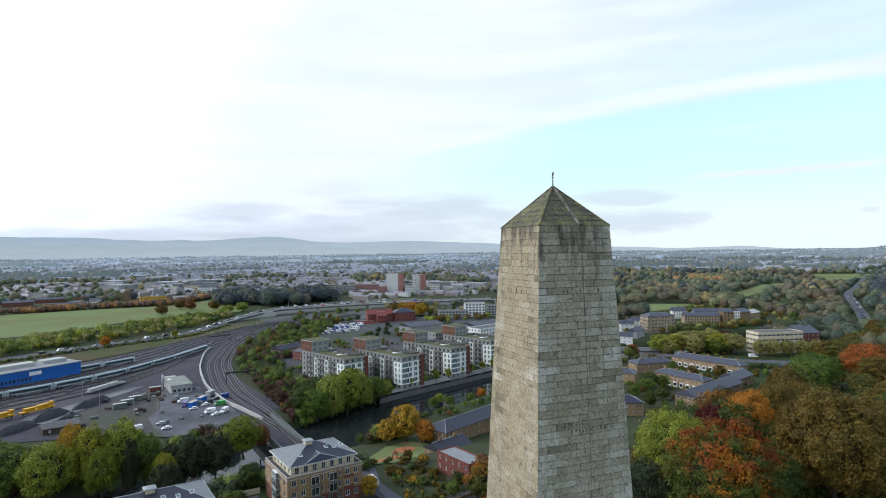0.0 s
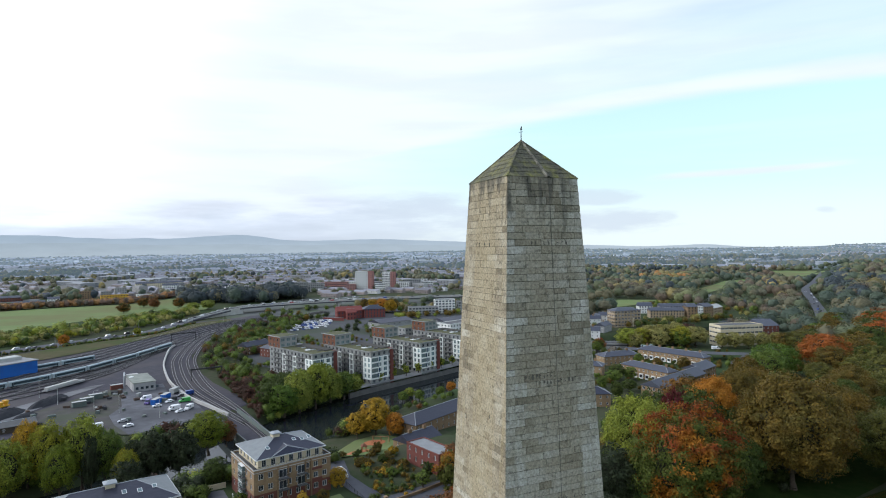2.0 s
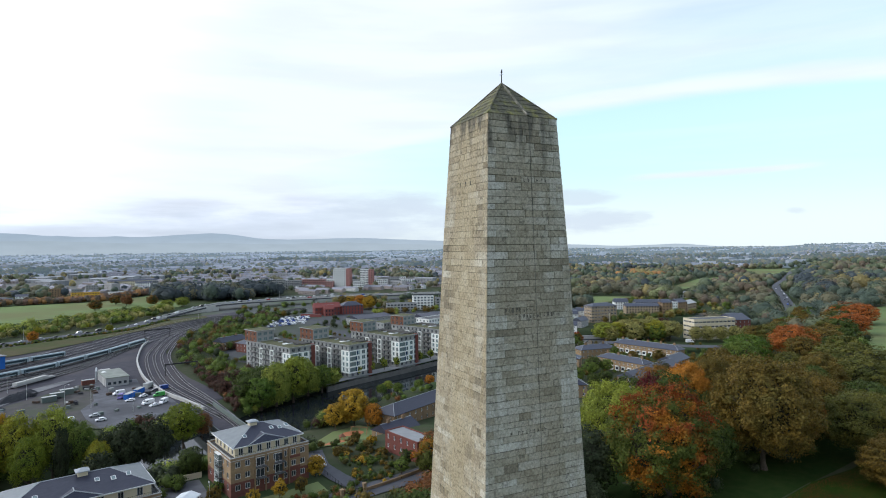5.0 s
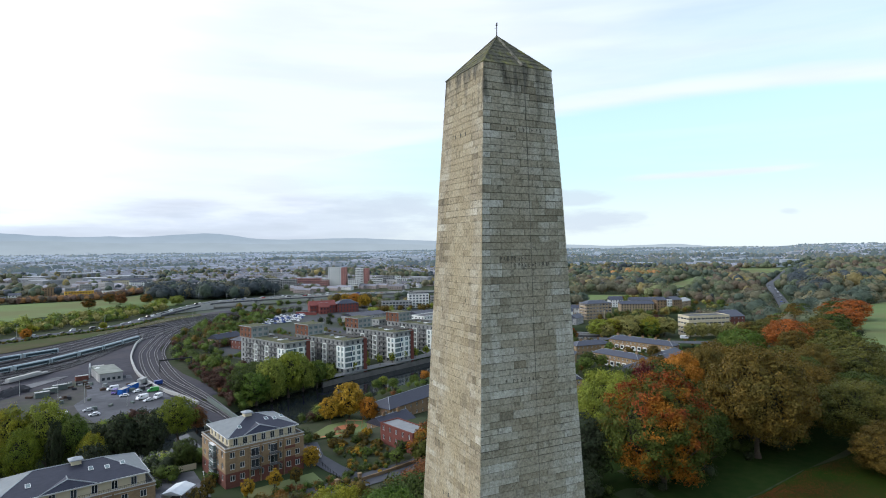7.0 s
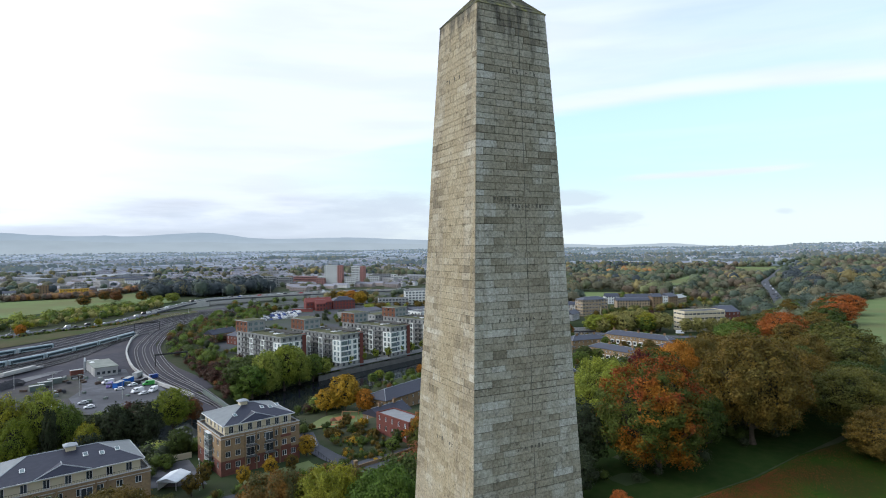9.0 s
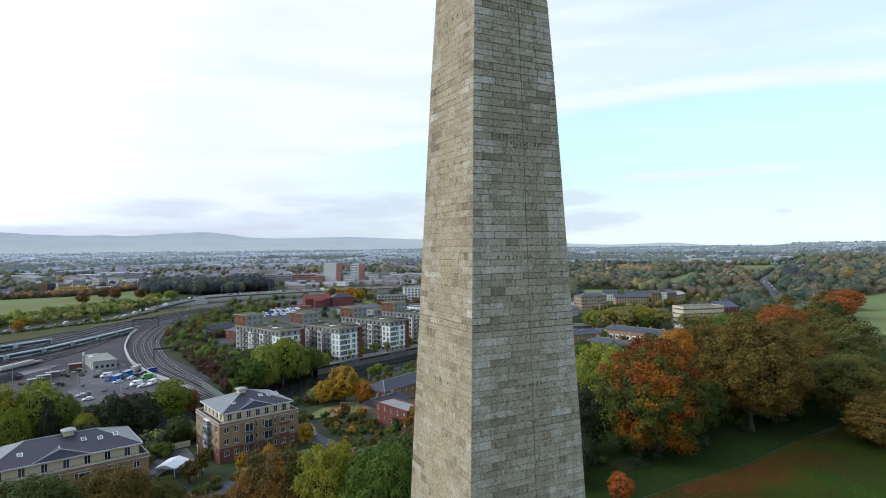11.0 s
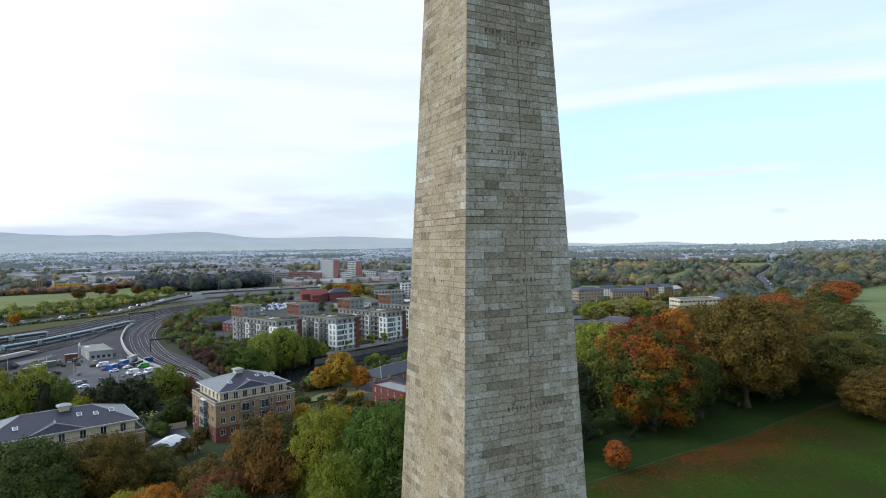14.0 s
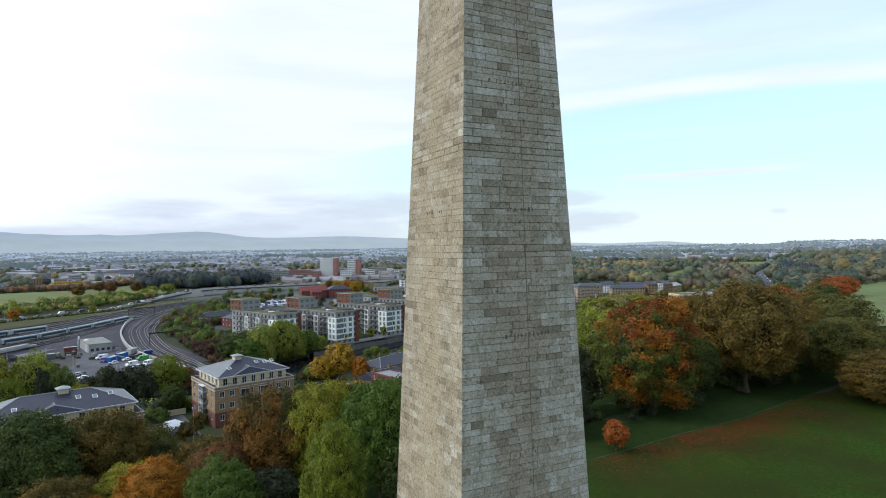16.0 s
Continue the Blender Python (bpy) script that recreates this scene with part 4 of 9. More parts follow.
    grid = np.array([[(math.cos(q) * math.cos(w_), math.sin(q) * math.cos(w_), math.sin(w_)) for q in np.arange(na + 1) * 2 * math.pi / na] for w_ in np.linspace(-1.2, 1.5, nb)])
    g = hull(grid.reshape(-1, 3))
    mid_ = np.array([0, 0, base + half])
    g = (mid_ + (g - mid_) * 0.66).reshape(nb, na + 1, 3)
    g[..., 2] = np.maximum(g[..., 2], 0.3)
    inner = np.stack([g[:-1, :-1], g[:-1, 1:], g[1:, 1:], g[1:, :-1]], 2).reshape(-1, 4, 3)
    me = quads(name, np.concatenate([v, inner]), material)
    me.materials.append(m_crown_shade)
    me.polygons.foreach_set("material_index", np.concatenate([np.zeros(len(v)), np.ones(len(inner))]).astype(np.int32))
    return me


def trunk_bm(seed, radius, tall, base):
    r = random.Random(seed)
    bm = bmesh.new()
    g = max(0.16, radius * 0.055)
    top = base + tall * 0.45
    mid = Vector((r.uniform(-.3, .3), r.uniform(-.3, .3), base * 0.8 + 0.5))
    tube(bm, (0, 0, -1.2), (0, 0, 0.35), g * 1.9, g * 1.25, 9)
    tube(bm, (0, 0, 0.3), mid, g * 1.25, g * 0.9, 9)
    tube(bm, mid, (mid.x * 1.5, mid.y * 1.5, top), g * 0.9, g * 0.45, 8)
    for i in range(7 if radius > 9 else 4):
        a = i * 2.4 + r.uniform(-.3, .3)
        z0 = mid.z + (top - mid.z) * r.uniform(0, 0.8)
        reach = radius * r.uniform(0.5, 0.8)
        z1 = min(base + tall * 0.85, z0 + reach * r.uniform(0.5, 1.1))
        e = Vector((math.cos(a) * reach, math.sin(a) * reach, z1))
        s = Vector((mid.x, mid.y, z0))
        h = s.lerp(e, 0.5) + Vector((0, 0, -0.08 * reach))
        tube(bm, s, h, g * 0.5, g * 0.32, 6)
        tube(bm, h, e, g * 0.32, g * 0.1, 5)
        e2 = e + Vector((r.uniform(-1, 1), r.uniform(-1, 1), r.uniform(0, 1))) * reach * 0.3
        tube(bm, h, e2, g * 0.22, g * 0.07, 5)
    return bm


def make_tree(name, seed, radius, tall, base, clumps, per, size, **kw):
    root = empty(name, Matrix.Translation((0, 0, -500)))
    part("trunk", trunk_bm(seed, radius, tall, base), m_bark, root)
    part("crown", crown_mesh("crown", seed, radius, tall, base, clumps, per, size, material=LEAF["green"], **kw), None, root)
    return root


# proto trees are built at their first place and copied from there
PROTO = {}
SHAPES = dict(
    near_a=("tree", 1, 10.0, 20.9, 1.0, 210, 150, 0.225), near_b=("tree", 2, 10.0, 21.2, 0.5, 200, 155, 0.225), near_c=("tree", 3, 10.0, 20.5, 1.4, 215, 145, 0.225), back_a=("tree", 15, 10.0, 20.5, 1.6, 100, 76, 0.36), back_b=("tree", 16, 10.0, 20.5, 1.6, 92, 82, 0.36),
    mid_a=("tree", 4, 6.0, 13.2, 0.6, 68, 42, 0.40), mid_b=("tree", 5, 6.0, 13.2, 0.5, 62, 46, 0.40), mid_c=("tree", 6, 6.0, 14.0, 0.8, 72, 39, 0.40),
    small_a=("tree", 7, 2.2, 4.6, 1.0, 22, 45, 0.22), small_b=("tree", 8, 2.2, 4.2, 0.5, 20, 48, 0.22),
    willow=("willow_tree", 9, 8.0, 15.5, 0.8, 90, 80, 0.36), far_a=("tree", 10, 6.0, 11.0, 1.8, 26, 34, 0.75), far_b=("tree", 12, 6.0, 10.0, 1.5, 24, 36, 0.75),
    shrub_a=("shrub", 13, 2.4, 2.6, 0.1, 18, 40, 0.28), shrub_b=("shrub", 14, 2.4, 2.2, 0.1, 16, 44, 0.28))
WORDS = dict(ember="rust-orange", turning="red, green and orange", grass="fresh yellow-green", fern="mid green", pale="pale olive-yellow", green="green", deep="deep green", dark="dark evergreen", lime="yellow-green", moss="yellow-green", olive="olive-brown", bronze="olive-green", gold="golden-olive", yellow="yellow autumn", orange="bright orange autumn", rust="rust-coloured autumn", brown="brown autumn", red="red and green autumn", crimson="dark crimson", willow="pale green", maroon="maroon-brown")
trnd = random.Random(5)


def tree(shape, x, y, colour, radius=None, tall=None, z=None, group="", where=""):
    """Plants a tree of that shape; radius and whole height are in metres."""
    name, seed, r0, t0, b0, clumps, per, size = SHAPES[shape]
    z = hz(x, y) if z is None else z
    sx = (radius or r0) / r0
    sz = (tall or (t0 + b0)) / (t0 + b0)
    m = pose(x, y, z, rz=trnd.uniform(0, 360)) @ Matrix.Diagonal((sx, sx, sz, 1))
    if shape not in PROTO:
        PROTO[shape] = make_tree(name, seed, r0, t0, b0, clumps, per, size, **(dict(droop=0.8) if shape == "willow" else dict(wild=0.30) if shape == "near_b" else {}))
        ob = PROTO[shape]
        ob.matrix_basis = m
    else:
        src = PROTO[shape]
        ob = copy_thing(src, Matrix())
        ob.matrix_basis = m
    for ch in ob.children:
        if ch.name.startswith("crown"):
            ch.material_slots[0].link = "OBJECT"
            ch.material_slots[0].material = LEAF[colour]
    kind_word = {"willow_tree": "willow", "shrub": "shrub"}.get(name, "broadleaf tree")
    tagged(ob, WORDS[colour] + " " + kind_word + " " + (where or "in the park"), "shrub" if name == "shrub" else "tree", group)
    return ob


# ---- houses ----
WIN = {}


def window_meshes(w, h, bars, frame_m, glass_m, whole=False):
    key = (round(w, 2), round(h, 2), bars, frame_m.name, glass_m.name, whole)
    if key not in WIN:
        bm = bmesh.new()
        t = 0.11
        ring = [[bm.verts.new((sx * (w / 2 - i), y_, i if sz < 0 else h - i)) for sx, sz in ((-1, -1), (1, -1), (1, 1), (-1, 1))] for y_, i in ((0.0, 0.0), (0.0, t), (0.1, t), (0.1, 0.0))]
        for q in range(4):
            for e in range(4):
                bm.faces.new((ring[q][e], ring[q][(e + 1) % 4], ring[(q + 1) % 4][(e + 1) % 4], ring[(q + 1) % 4][e]))
        bmesh.ops.recalc_face_normals(bm, faces=bm.faces)
        for i in range(1, bars):
            x = -w / 2 + w * i / bars
            box(bm, x - t * 0.4, x + t * 0.4, 0.01, 0.09, t, h - t)
        if whole:
            k = len(bm.faces)
            box(bm, -w / 2 + t, w / 2 - t, 0.05, 0.07, t, h - t)
            bm.faces.ensure_lookup_table()
            for f in bm.faces[k:]:
                f.material_index = 1
        fm = mesh_of("window", bm, frame_m, glass_m)
        pm = None if whole else mesh_of("pane", boxes((-w / 2 + t, w / 2 - t, 0.05, 0.07, t, h - t)), glass_m)
        WIN[key] = (fm, pm)
    return WIN[key]


def sides(w, d):
    """Origin, run and outward way of the four walls of a w x d block: front, right, back, left."""
    return [((0, 0), (1, 0), (0, -1), w), ((w, 0), (0, 1), (1, 0), d), ((w, d), (-1, 0), (0, 1), w), ((0, d), (0, -1), (-1, 0), d)]


def wall_face(bm, o, u, n, length, z0, z1, cols, rows, depth=0.16):
    """One wall with openings cut where the columns and rows cross, with reveals."""
    def pt(s, z, inn=0.0):
        return (o[0] + u[0] * s - n[0] * inn, o[1] + u[1] * s - n[1] * inn, z)
    xs = sorted({0.0, length, *[v for c in cols for v in c]})
    zs = sorted({z0, z1, *[v for r in rows for v in r]})
    colset, rowset = {round(c[0], 4) for c in cols}, {round(r[0], 4) for r in rows}
    for a, b in zip(xs, xs[1:]):
        for p, q in zip(zs, zs[1:]):
            if round(a, 4) in colset and round(p, 4) in rowset:
                for e in (((a, p), (b, p)), ((b, p), (b, q)), ((b, q), (a, q)), ((a, q), (a, p))):
                    face(bm, pt(*e[0]), pt(*e[1]), pt(*e[1], depth), pt(*e[0], depth))
            else:
                face(bm, pt(a, p), pt(b, p), pt(b, q), pt(a, q))


def add_windows(parent, o, u, n, cols, rows, depth=0.16, bars=2, frame_m=None, glass_m=None, whole=False):
    for a, b in cols:
        for p, q in rows:
            fm, pm = window_meshes(b - a, q - p, bars, frame_m or m_frame_white, glass_m or m_glass, whole)
            s = (a + b) / 2
            m = Matrix(((u[0], -n[0], 0, o[0] + u[0] * s - n[0] * depth * 0.75), (u[1], -n[1], 0, o[1] + u[1] * s - n[1] * depth * 0.75), (0, 0, 1, p), (0, 0, 0, 1)))
            ob = new("window", fm)
            ob.parent = parent
            ob.matrix_basis = m
            if pm:
                pn = new("pane", pm)
                pn.parent = ob


def even(length, count, w, margin=0.0):
    if not count:
        return []
    step = (length - 2 * margin) / count
    return [(margin + step * (i + 0.5) - w / 2, margin + step * (i + 0.5) + w / 2) for i in range(count)]


def roof_bm(kind, w, d, z, h, e=0.4, thick=0.18):
    bm = bmesh.new()
    x0, x1, y0, y1 = -e, w + e, -e, d + e
    if kind == "hip":
        k = min(x1 - x0, y1 - y0) / 2
        if x1 - x0 >= y1 - y0:
            r0, r1 = (x0 + k, (y0 + y1) / 2, z + h), (x1 - k, (y0 + y1) / 2, z + h)
            fs = [((x0, y0, z), (x1, y0, z), r1, r0), ((x1, y0, z), (x1, y1, z), r1), ((x1, y1, z), (x0, y1, z), r0, r1), ((x0, y1, z), (x0, y0, z), r0)]
        else:
            r0, r1 = ((x0 + x1) / 2, y0 + k, z + h), ((x0 + x1) / 2, y1 - k, z + h)
            fs = [((x0, y0, z), (x1, y0, z), r0), ((x1, y0, z), (x1, y1, z), r1, r0), ((x1, y1, z), (x0, y1, z), r1), ((x0, y1, z), (x0, y0, z), r0, r1)]
    else:
        r0, r1 = (x0, d / 2, z + h), (x1, d / 2, z + h)
        fs = [((x0, y0, z), (x1, y0, z), r1, r0), ((x1, y1, z), (x0, y1, z), r0, r1), ((x0, y1, z), (x0, y0, z), r0), ((x1, y0, z), (x1, y1, z), r1)]
    for f in fs:
        face(bm, *f)
    box(bm, x0, x1, y0, y1, z - thick, z - 0.005)
    return bm


def ridge_bm(kind, w, d, z, h, e=0.4, r=0.12):
    bm = bmesh.new()
    x0, x1, y0, y1 = -e, w + e, -e, d + e
    if kind == "hip":
        k = min(x1 - x0, y1 - y0) / 2
        if x1 - x0 >= y1 - y0:
            a, b = (x0 + k, (y0 + y1) / 2, z + h), (x1 - k, (y0 + y1) / 2, z + h)
            pairs = [(a, b), (a, (x0, y0, z)), (a, (x0, y1, z)), (b, (x1, y0, z)), (b, (x1, y1, z))]
        else:
            a, b = ((x0 + x1) / 2, y0 + k, z + h), ((x0 + x1) / 2, y1 - k, z + h)
            pairs = [(a, b), (a, (x0, y0, z)), (a, (x1, y0, z)), (b, (x0, y1, z)), (b, (x1, y1, z))]
    else:
        pairs = [((x0, d / 2, z + h), (x1, d / 2, z + h))]
    for p, q in pairs:
        if (Vector(p) - Vector(q)).length > 0.3:
            tube(bm, p, q, r, r, 6)
    return bm


def building(name, x, y, z, rz, w, d, floors, storey=3.0, wall=None, roof="gable", roof_m=None, rise=3.0, wins=(4, 2, 4, 2), win=(1.0, 1.4), chimneys=0, label="", category="house", group="", plinth=None, plinth_m=None, bars=2, glass=None, parapet=0.5, frame_m=None, doors=0):
    """A block with walls, cut-in windows, a roof and chimneys; its front looks along its own -y."""
    root = empty(name, pose(x, y, z, rz=rz))
    tagged(root, label, category, group)
    h = floors * storey
    rows = [(f * storey + 0.95, f * storey + 0.95 + win[1]) for f in range(floors)]
    sd = sides(w, d)
    bm = bmesh.new()
    allcols = []
    for (o, u, n, length), cnt in zip(sd, wins):
        cols = even(length, cnt, win[0])
        allcols.append(cols)
        wall_face(bm, o, u, n, length, -2.0, h, cols, rows)
    part("wall", bm, wall, root)
    away = math.hypot(x, y)
    if away < 560:
        for (o, u, n, length), cols in list(zip(sd, allcols))[:4 if away < 500 else 2] + ([(sd[3], allcols[3])] if away >= 500 else []):
            add_windows(root, o, u, n, cols, rows, bars=bars, glass_m=glass, frame_m=frame_m, whole=False)
    else:
        bm = bmesh.new()
        for (o, u, n, length), cols in zip(sd, allcols):
            for a, b in cols:
                for p, q in rows:
                    face(bm, *[(o[0] + u[0] * s_ - n[0] * 0.12, o[1] + u[1] * s_ - n[1] * 0.12, z_) for s_, z_ in ((a, p), (b, p), (b, q), (a, q))])
        tagged(part("glazing", bm, m_glass, root, "rows of dark windows"), kind="stuff")
    # one solid box fills the block, coloured dark like unlit rooms
    part("interior", boxes((0.3, w - 0.3, 0.3, d - 0.3, -1.9, h - 0.05)), m_room_panel_dark, root, "solid dark box standing for the unlit rooms")
    if roof == "flat":
        bm = boxes((0.25, w - 0.25, 0.25, d - 0.25, h - 0.1, h + 0.06))
        part("roof", bm, roof_m, root)
        t = 0.3
        bm = boxes((-0.06, w + 0.06, -0.06, t, h, h + parapet), (-0.06, w + 0.06, d - t, d + 0.06, h, h + parapet), (-0.06, t, t, d - t, h, h + parapet), (w - t, w + 0.06, t, d - t, h, h + parapet))
        part("parapet", bm, wall, root)
    else:
        part("roof", roof_bm(roof, w, d, h + 0.02, rise), roof_m, root)
        part("ridge", ridge_bm(roof, w, d, h + 0.02, rise), m_lead, root)
    for i in range(chimneys):
        cx = w * (i + 0.5) / chimneys
        bm = boxes((cx - 0.7, cx + 0.7, d / 2 - 0.35, d / 2 + 0.35, h + rise * 0.5, h + rise + 1.2), (cx - 0.8, cx + 0.8, d / 2 - 0.45, d / 2 + 0.45, h + rise + 1.0, h + rise + 1.1))
        ch = part("chimney", bm, m_brick_brown, root)
        bm = bmesh.new()
        for j in (-0.4, 0, 0.4):
            tube(bm, (cx + j, d / 2, h + rise + 1.15), (cx + j, d / 2, h + rise + 1.6), 0.13, 0.1, 6)
        part("chimney_pot", bm, m_terracotta, ch)
    if name == "terrace_house" and doors:
        for i in range(int(w / 4.2)):
            bx = 1.0 + i * 4.2
            bay_ = part("bay_window", boxes((bx, bx + 2.4, -0.75, 0.02, -1.0, 2.75), (bx - 0.1, bx + 2.5, -0.85, 0.02, 2.75, 2.95)), m_render_white, root, "white ground-floor bay")
            part("pane", boxes((bx + 0.3, bx + 2.1, -0.77, -0.74, 0.9, 2.4)), m_glass, bay_)
    for i in range(doors):
        cx = w * (i + 0.5) / doors + 1.2
        part("door", boxes((cx - 0.45, cx + 0.45, -0.06, 0.04, 0, 2.05)), m_frame_white, root)
    return root


def balcony(parent, o, u, n, s, z, w=3.0, out=1.4, glass=False):
    """A slab with posts and a rail in front of a wall."""
    m = Matrix(((u[0], -n[0], 0, o[0] + u[0] * s), (u[1], -n[1], 0, o[1] + u[1] * s), (0, 0, 1, z), (0, 0, 0, 1)))
    key = ("balcony", round(w, 1), out, glass)
    if key not in WIN:
        slab = mesh_of("balcony", boxes((-w / 2, w / 2, -out, 0.05, -0.12, 0.06)), m_render_grey)
        bm = boxes((-w / 2, w / 2, -out, -out + 0.05, 1.0, 1.06), (-w / 2, -w / 2 + 0.05, -out, 0, 1.0, 1.06), (w / 2 - 0.05, w / 2, -out, 0, 1.0, 1.06))
        k = max(3, int(w / 0.35))
        for i in range(k + 1):
            x = -w / 2 + (w - 0.04) * i / k
            box(bm, x, x + 0.04, -out, -out + 0.04, 0.06, 1.0)
        if glass:
            box(bm, -w / 2 + 0.05, w / 2 - 0.05, -out + 0.01, -out + 0.03, 0.1, 0.98)
        WIN[key] = (slab if glass else mesh_of("balcony", boxes((-w / 2, w / 2, -out, 0.05, -0.14, 0.06)), m_roof_felt), mesh_of("railing", bm, m_glass_green if glass else m_iron))
    slab, rail = WIN[key]
    a = new("balcony", slab)
    a.parent = parent
    a.matrix_basis = m
    b = new("railing", rail)
    b.parent = a
    return a


def mansion(x, y, z, rz, w, d, floors, label, cupola, bay):
    """Brick apartment house with a set-back cream top storey under a hipped slate roof."""
    root = empty("apartment_house", pose(x, y, z, rz=rz))
    tagged(root, label, "apartment house")
    st = 3.05
    h = floors * st
    sd = sides(w, d)
    counts = (8, 5, 7, 5)
    cols = [even(s[3], c, 1.4, 0.6) for s, c in zip(sd, counts)]
    rows0 = [(0.8, 2.4)]
    rows1 = [(f * st + 0.8, f * st + 2.4) for f in range(1, floors)]
    for name, m, z0, z1, rows in (("ground_storey_wall", m_brick_red, -3.0, st, rows0), ("wall", m_brick_buff, st, h + 0.55, rows1)):
        bm, bs = bmesh.new(), bmesh.new()
        for k, ((o, u, n, length), c) in enumerate(zip(sd, cols)):
            wall_face(bs if k == 3 and bay else bm, o, u, n, length, z0, z1, c, rows)
        part(name, bm, m, root, "red brick" if z0 < 0 else "buff brick")
        if bay:
            part("side_wall", bs, m_brick_red if z0 < 0 else m_brick_buff, root, "red brick" if z0 < 0 else "buff brick")
        else:
            bs.free()
    for (o, u, n, length), c in zip(sd, cols):
        add_windows(root, o, u, n, c, rows0 + rows1)
    part("interior", boxes((0.3, w - 0.3, 0.3, d - 0.3, -2.5, h - 0.1)), m_room_panel_dark, root, "solid dark box standing for the unlit rooms")
    part("terrace", boxes((0.28, w - 0.28, 0.28, d - 0.28, h - 0.05, h + 0.08)), m_roof_felt, root)
    for zz, t in ((h + 0.5, 0.14), (h - 0.25, 0.2)):
        bm = boxes((-t, w + t, -t, 0.3, zz, zz + 0.14), (-t, w + t, d - 0.3, d + t, zz, zz + 0.14), (-t, 0.3, 0.3, d - 0.3, zz, zz + 0.14), (w - 0.3, w + t, 0.3, d - 0.3, zz, zz + 0.14))
        part("coping", bm, m_pale, root, "pale stone coping")
    # projecting brick bays on the front, red on one end
    for a, b, m, top in ((w * 0.30, w * 0.42, m_brick_buff, h + 0.3), (w * 0.66, w * 0.72, m_brick_brown, h + 0.3)):
        part("pier", boxes((a - 0.35, a, -0.35, 0.1, -3, top), (b, b + 0.35, -0.35, 0.1, -3, top)), m, root)
    for f in range(1, floors):
        for fx in (0.36, 0.60):
            balcony(root, (0, 0), (1, 0), (0, -1), w * fx, f * st, 2.9)
            dr = part("balcony_door", boxes((w * fx - 1.15, w * fx + 1.15, -0.05, 0.04, f * st + 0.07, f * st + 2.35)), m_frame_white, root, "white-framed glazed balcony door")
            for q in (-1.03, 0.04):
                part("pane", boxes((w * fx + q, w * fx + q + 0.99, -0.07, -0.045, f * st + 0.2, f * st + 2.22)), m_glass, dr)
        balcony(root, (0, d), (0, -1), (-1, 0), d * 0.62, f * st, 2.6)
        if bay:
            part("brick_panel", boxes((w * 0.72 + 0.37, w * 0.88, -0.14, 0.06, f * st + 0.02, f * st + 0.74)), m_brick_red, root, "red brick panel")
    # iron rail along the roof terrace
    for o_, u_, n_, len_ in sides(w, d):
        bm = bmesh.new()
        cnt_ = int(len_ / 0.45)
        for i in range(cnt_ + 1):
            q = len_ * i / cnt_
            x_, y_ = o_[0] + u_[0] * q - n_[0] * 0.12, o_[1] + u_[1] * q - n_[1] * 0.12
            box(bm, x_ - 0.02, x_ + 0.02, y_ - 0.02, y_ + 0.02, h + 0.62, h + 1.2)
        xa_, ya_ = o_[0] - n_[0] * 0.12, o_[1] - n_[1] * 0.12
        tube(bm, (xa_, ya_, h + 1.2), (xa_ + u_[0] * len_, ya_ + u_[1] * len_, h + 1.2), 0.035, 0.035, 5)
        part("terrace_rail", bm, m_iron, root, "thin dark iron rail")
    if bay:
        # glazed stair bay on the side wall
        bm = boxes((-0.9, 0.05, d * 0.36, d * 0.36 + 3.4, -3, h - 0.6))
        sb = part("stair_bay", bm, m_glass_green, root, "glazed stair tower")
        bm = bmesh.new()
        for i in range(5):
            yy = d * 0.36 + i * 0.83
            box(bm, -0.96, -0.88, yy, yy + 0.08, -3, h - 0.55)
        for f in range(floors * 2 + 1):
            zz = f * st / 2 - 0.1
            box(bm, -0.97, 0.0, d * 0.36 - 0.02, d * 0.36 + 3.42, zz, zz + 0.12)
        part("bay_frame", bm, m_frame_white, sb)
    # set-back storey
    s, ph = 1.7, 2.75
    sub = [((s, s), (1, 0), (0, -1), w - 2 * s), ((w - s, s), (0, 1), (1, 0), d - 2 * s), ((w - s, d - s), (-1, 0), (0, 1), w - 2 * s), ((s, d - s), (0, -1), (-1, 0), d - 2 * s)]
    bm = bmesh.new()
    zz = h + 0.06
    for (o, u, n, length), c in zip(sub, (7, 5, 7, 5)):
        cc = even(length, c, 1.3, 0.4)
        wall_face(bm, o, u, n, length, zz, zz + ph, cc, [(zz + 0.25, zz + 2.2)])
        add_windows(root, o, u, n, cc, [(zz + 0.25, zz + 2.2)])
    part("set_back_wall", bm, m_render_cream, root, "cream rendered top storey")
    part("set_back_rooms", boxes((s + 0.3, w - s - 0.3, s + 0.3, d - s - 0.3, zz + 0.02, zz + ph - 0.05)), m_room_panel_dark, root)
    ez, rise = zz + ph + 0.02, 3.1
    rb = roof_bm("hip", w - 2 * s, d - 2 * s, ez, rise, 0.75)
    bmesh.ops.translate(rb, verts=rb.verts, vec=(s, s, 0))
    rb.faces.ensure_lookup_table()
    # hip ends get a paler slate, with the sky's sheen put into its colour
    rb.faces[1].material_index = rb.faces[3].material_index = 1
    roof = part("roof", mesh_of("roof", rb, m_slate, m_slate_sheen), None, root, "dark slate hipped roof with sky sheen painted pale on the hip ends")
    rb = ridge_bm("hip", w - 2 * s, d - 2 * s, ez, rise, 0.75, 0.13)
    bmesh.ops.translate(rb, verts=rb.verts, vec=(s, s, 0))
    part("ridge", rb, m_lead, roof, "pale lead ridge")
    bm = bmesh.new()
    t = 0.75
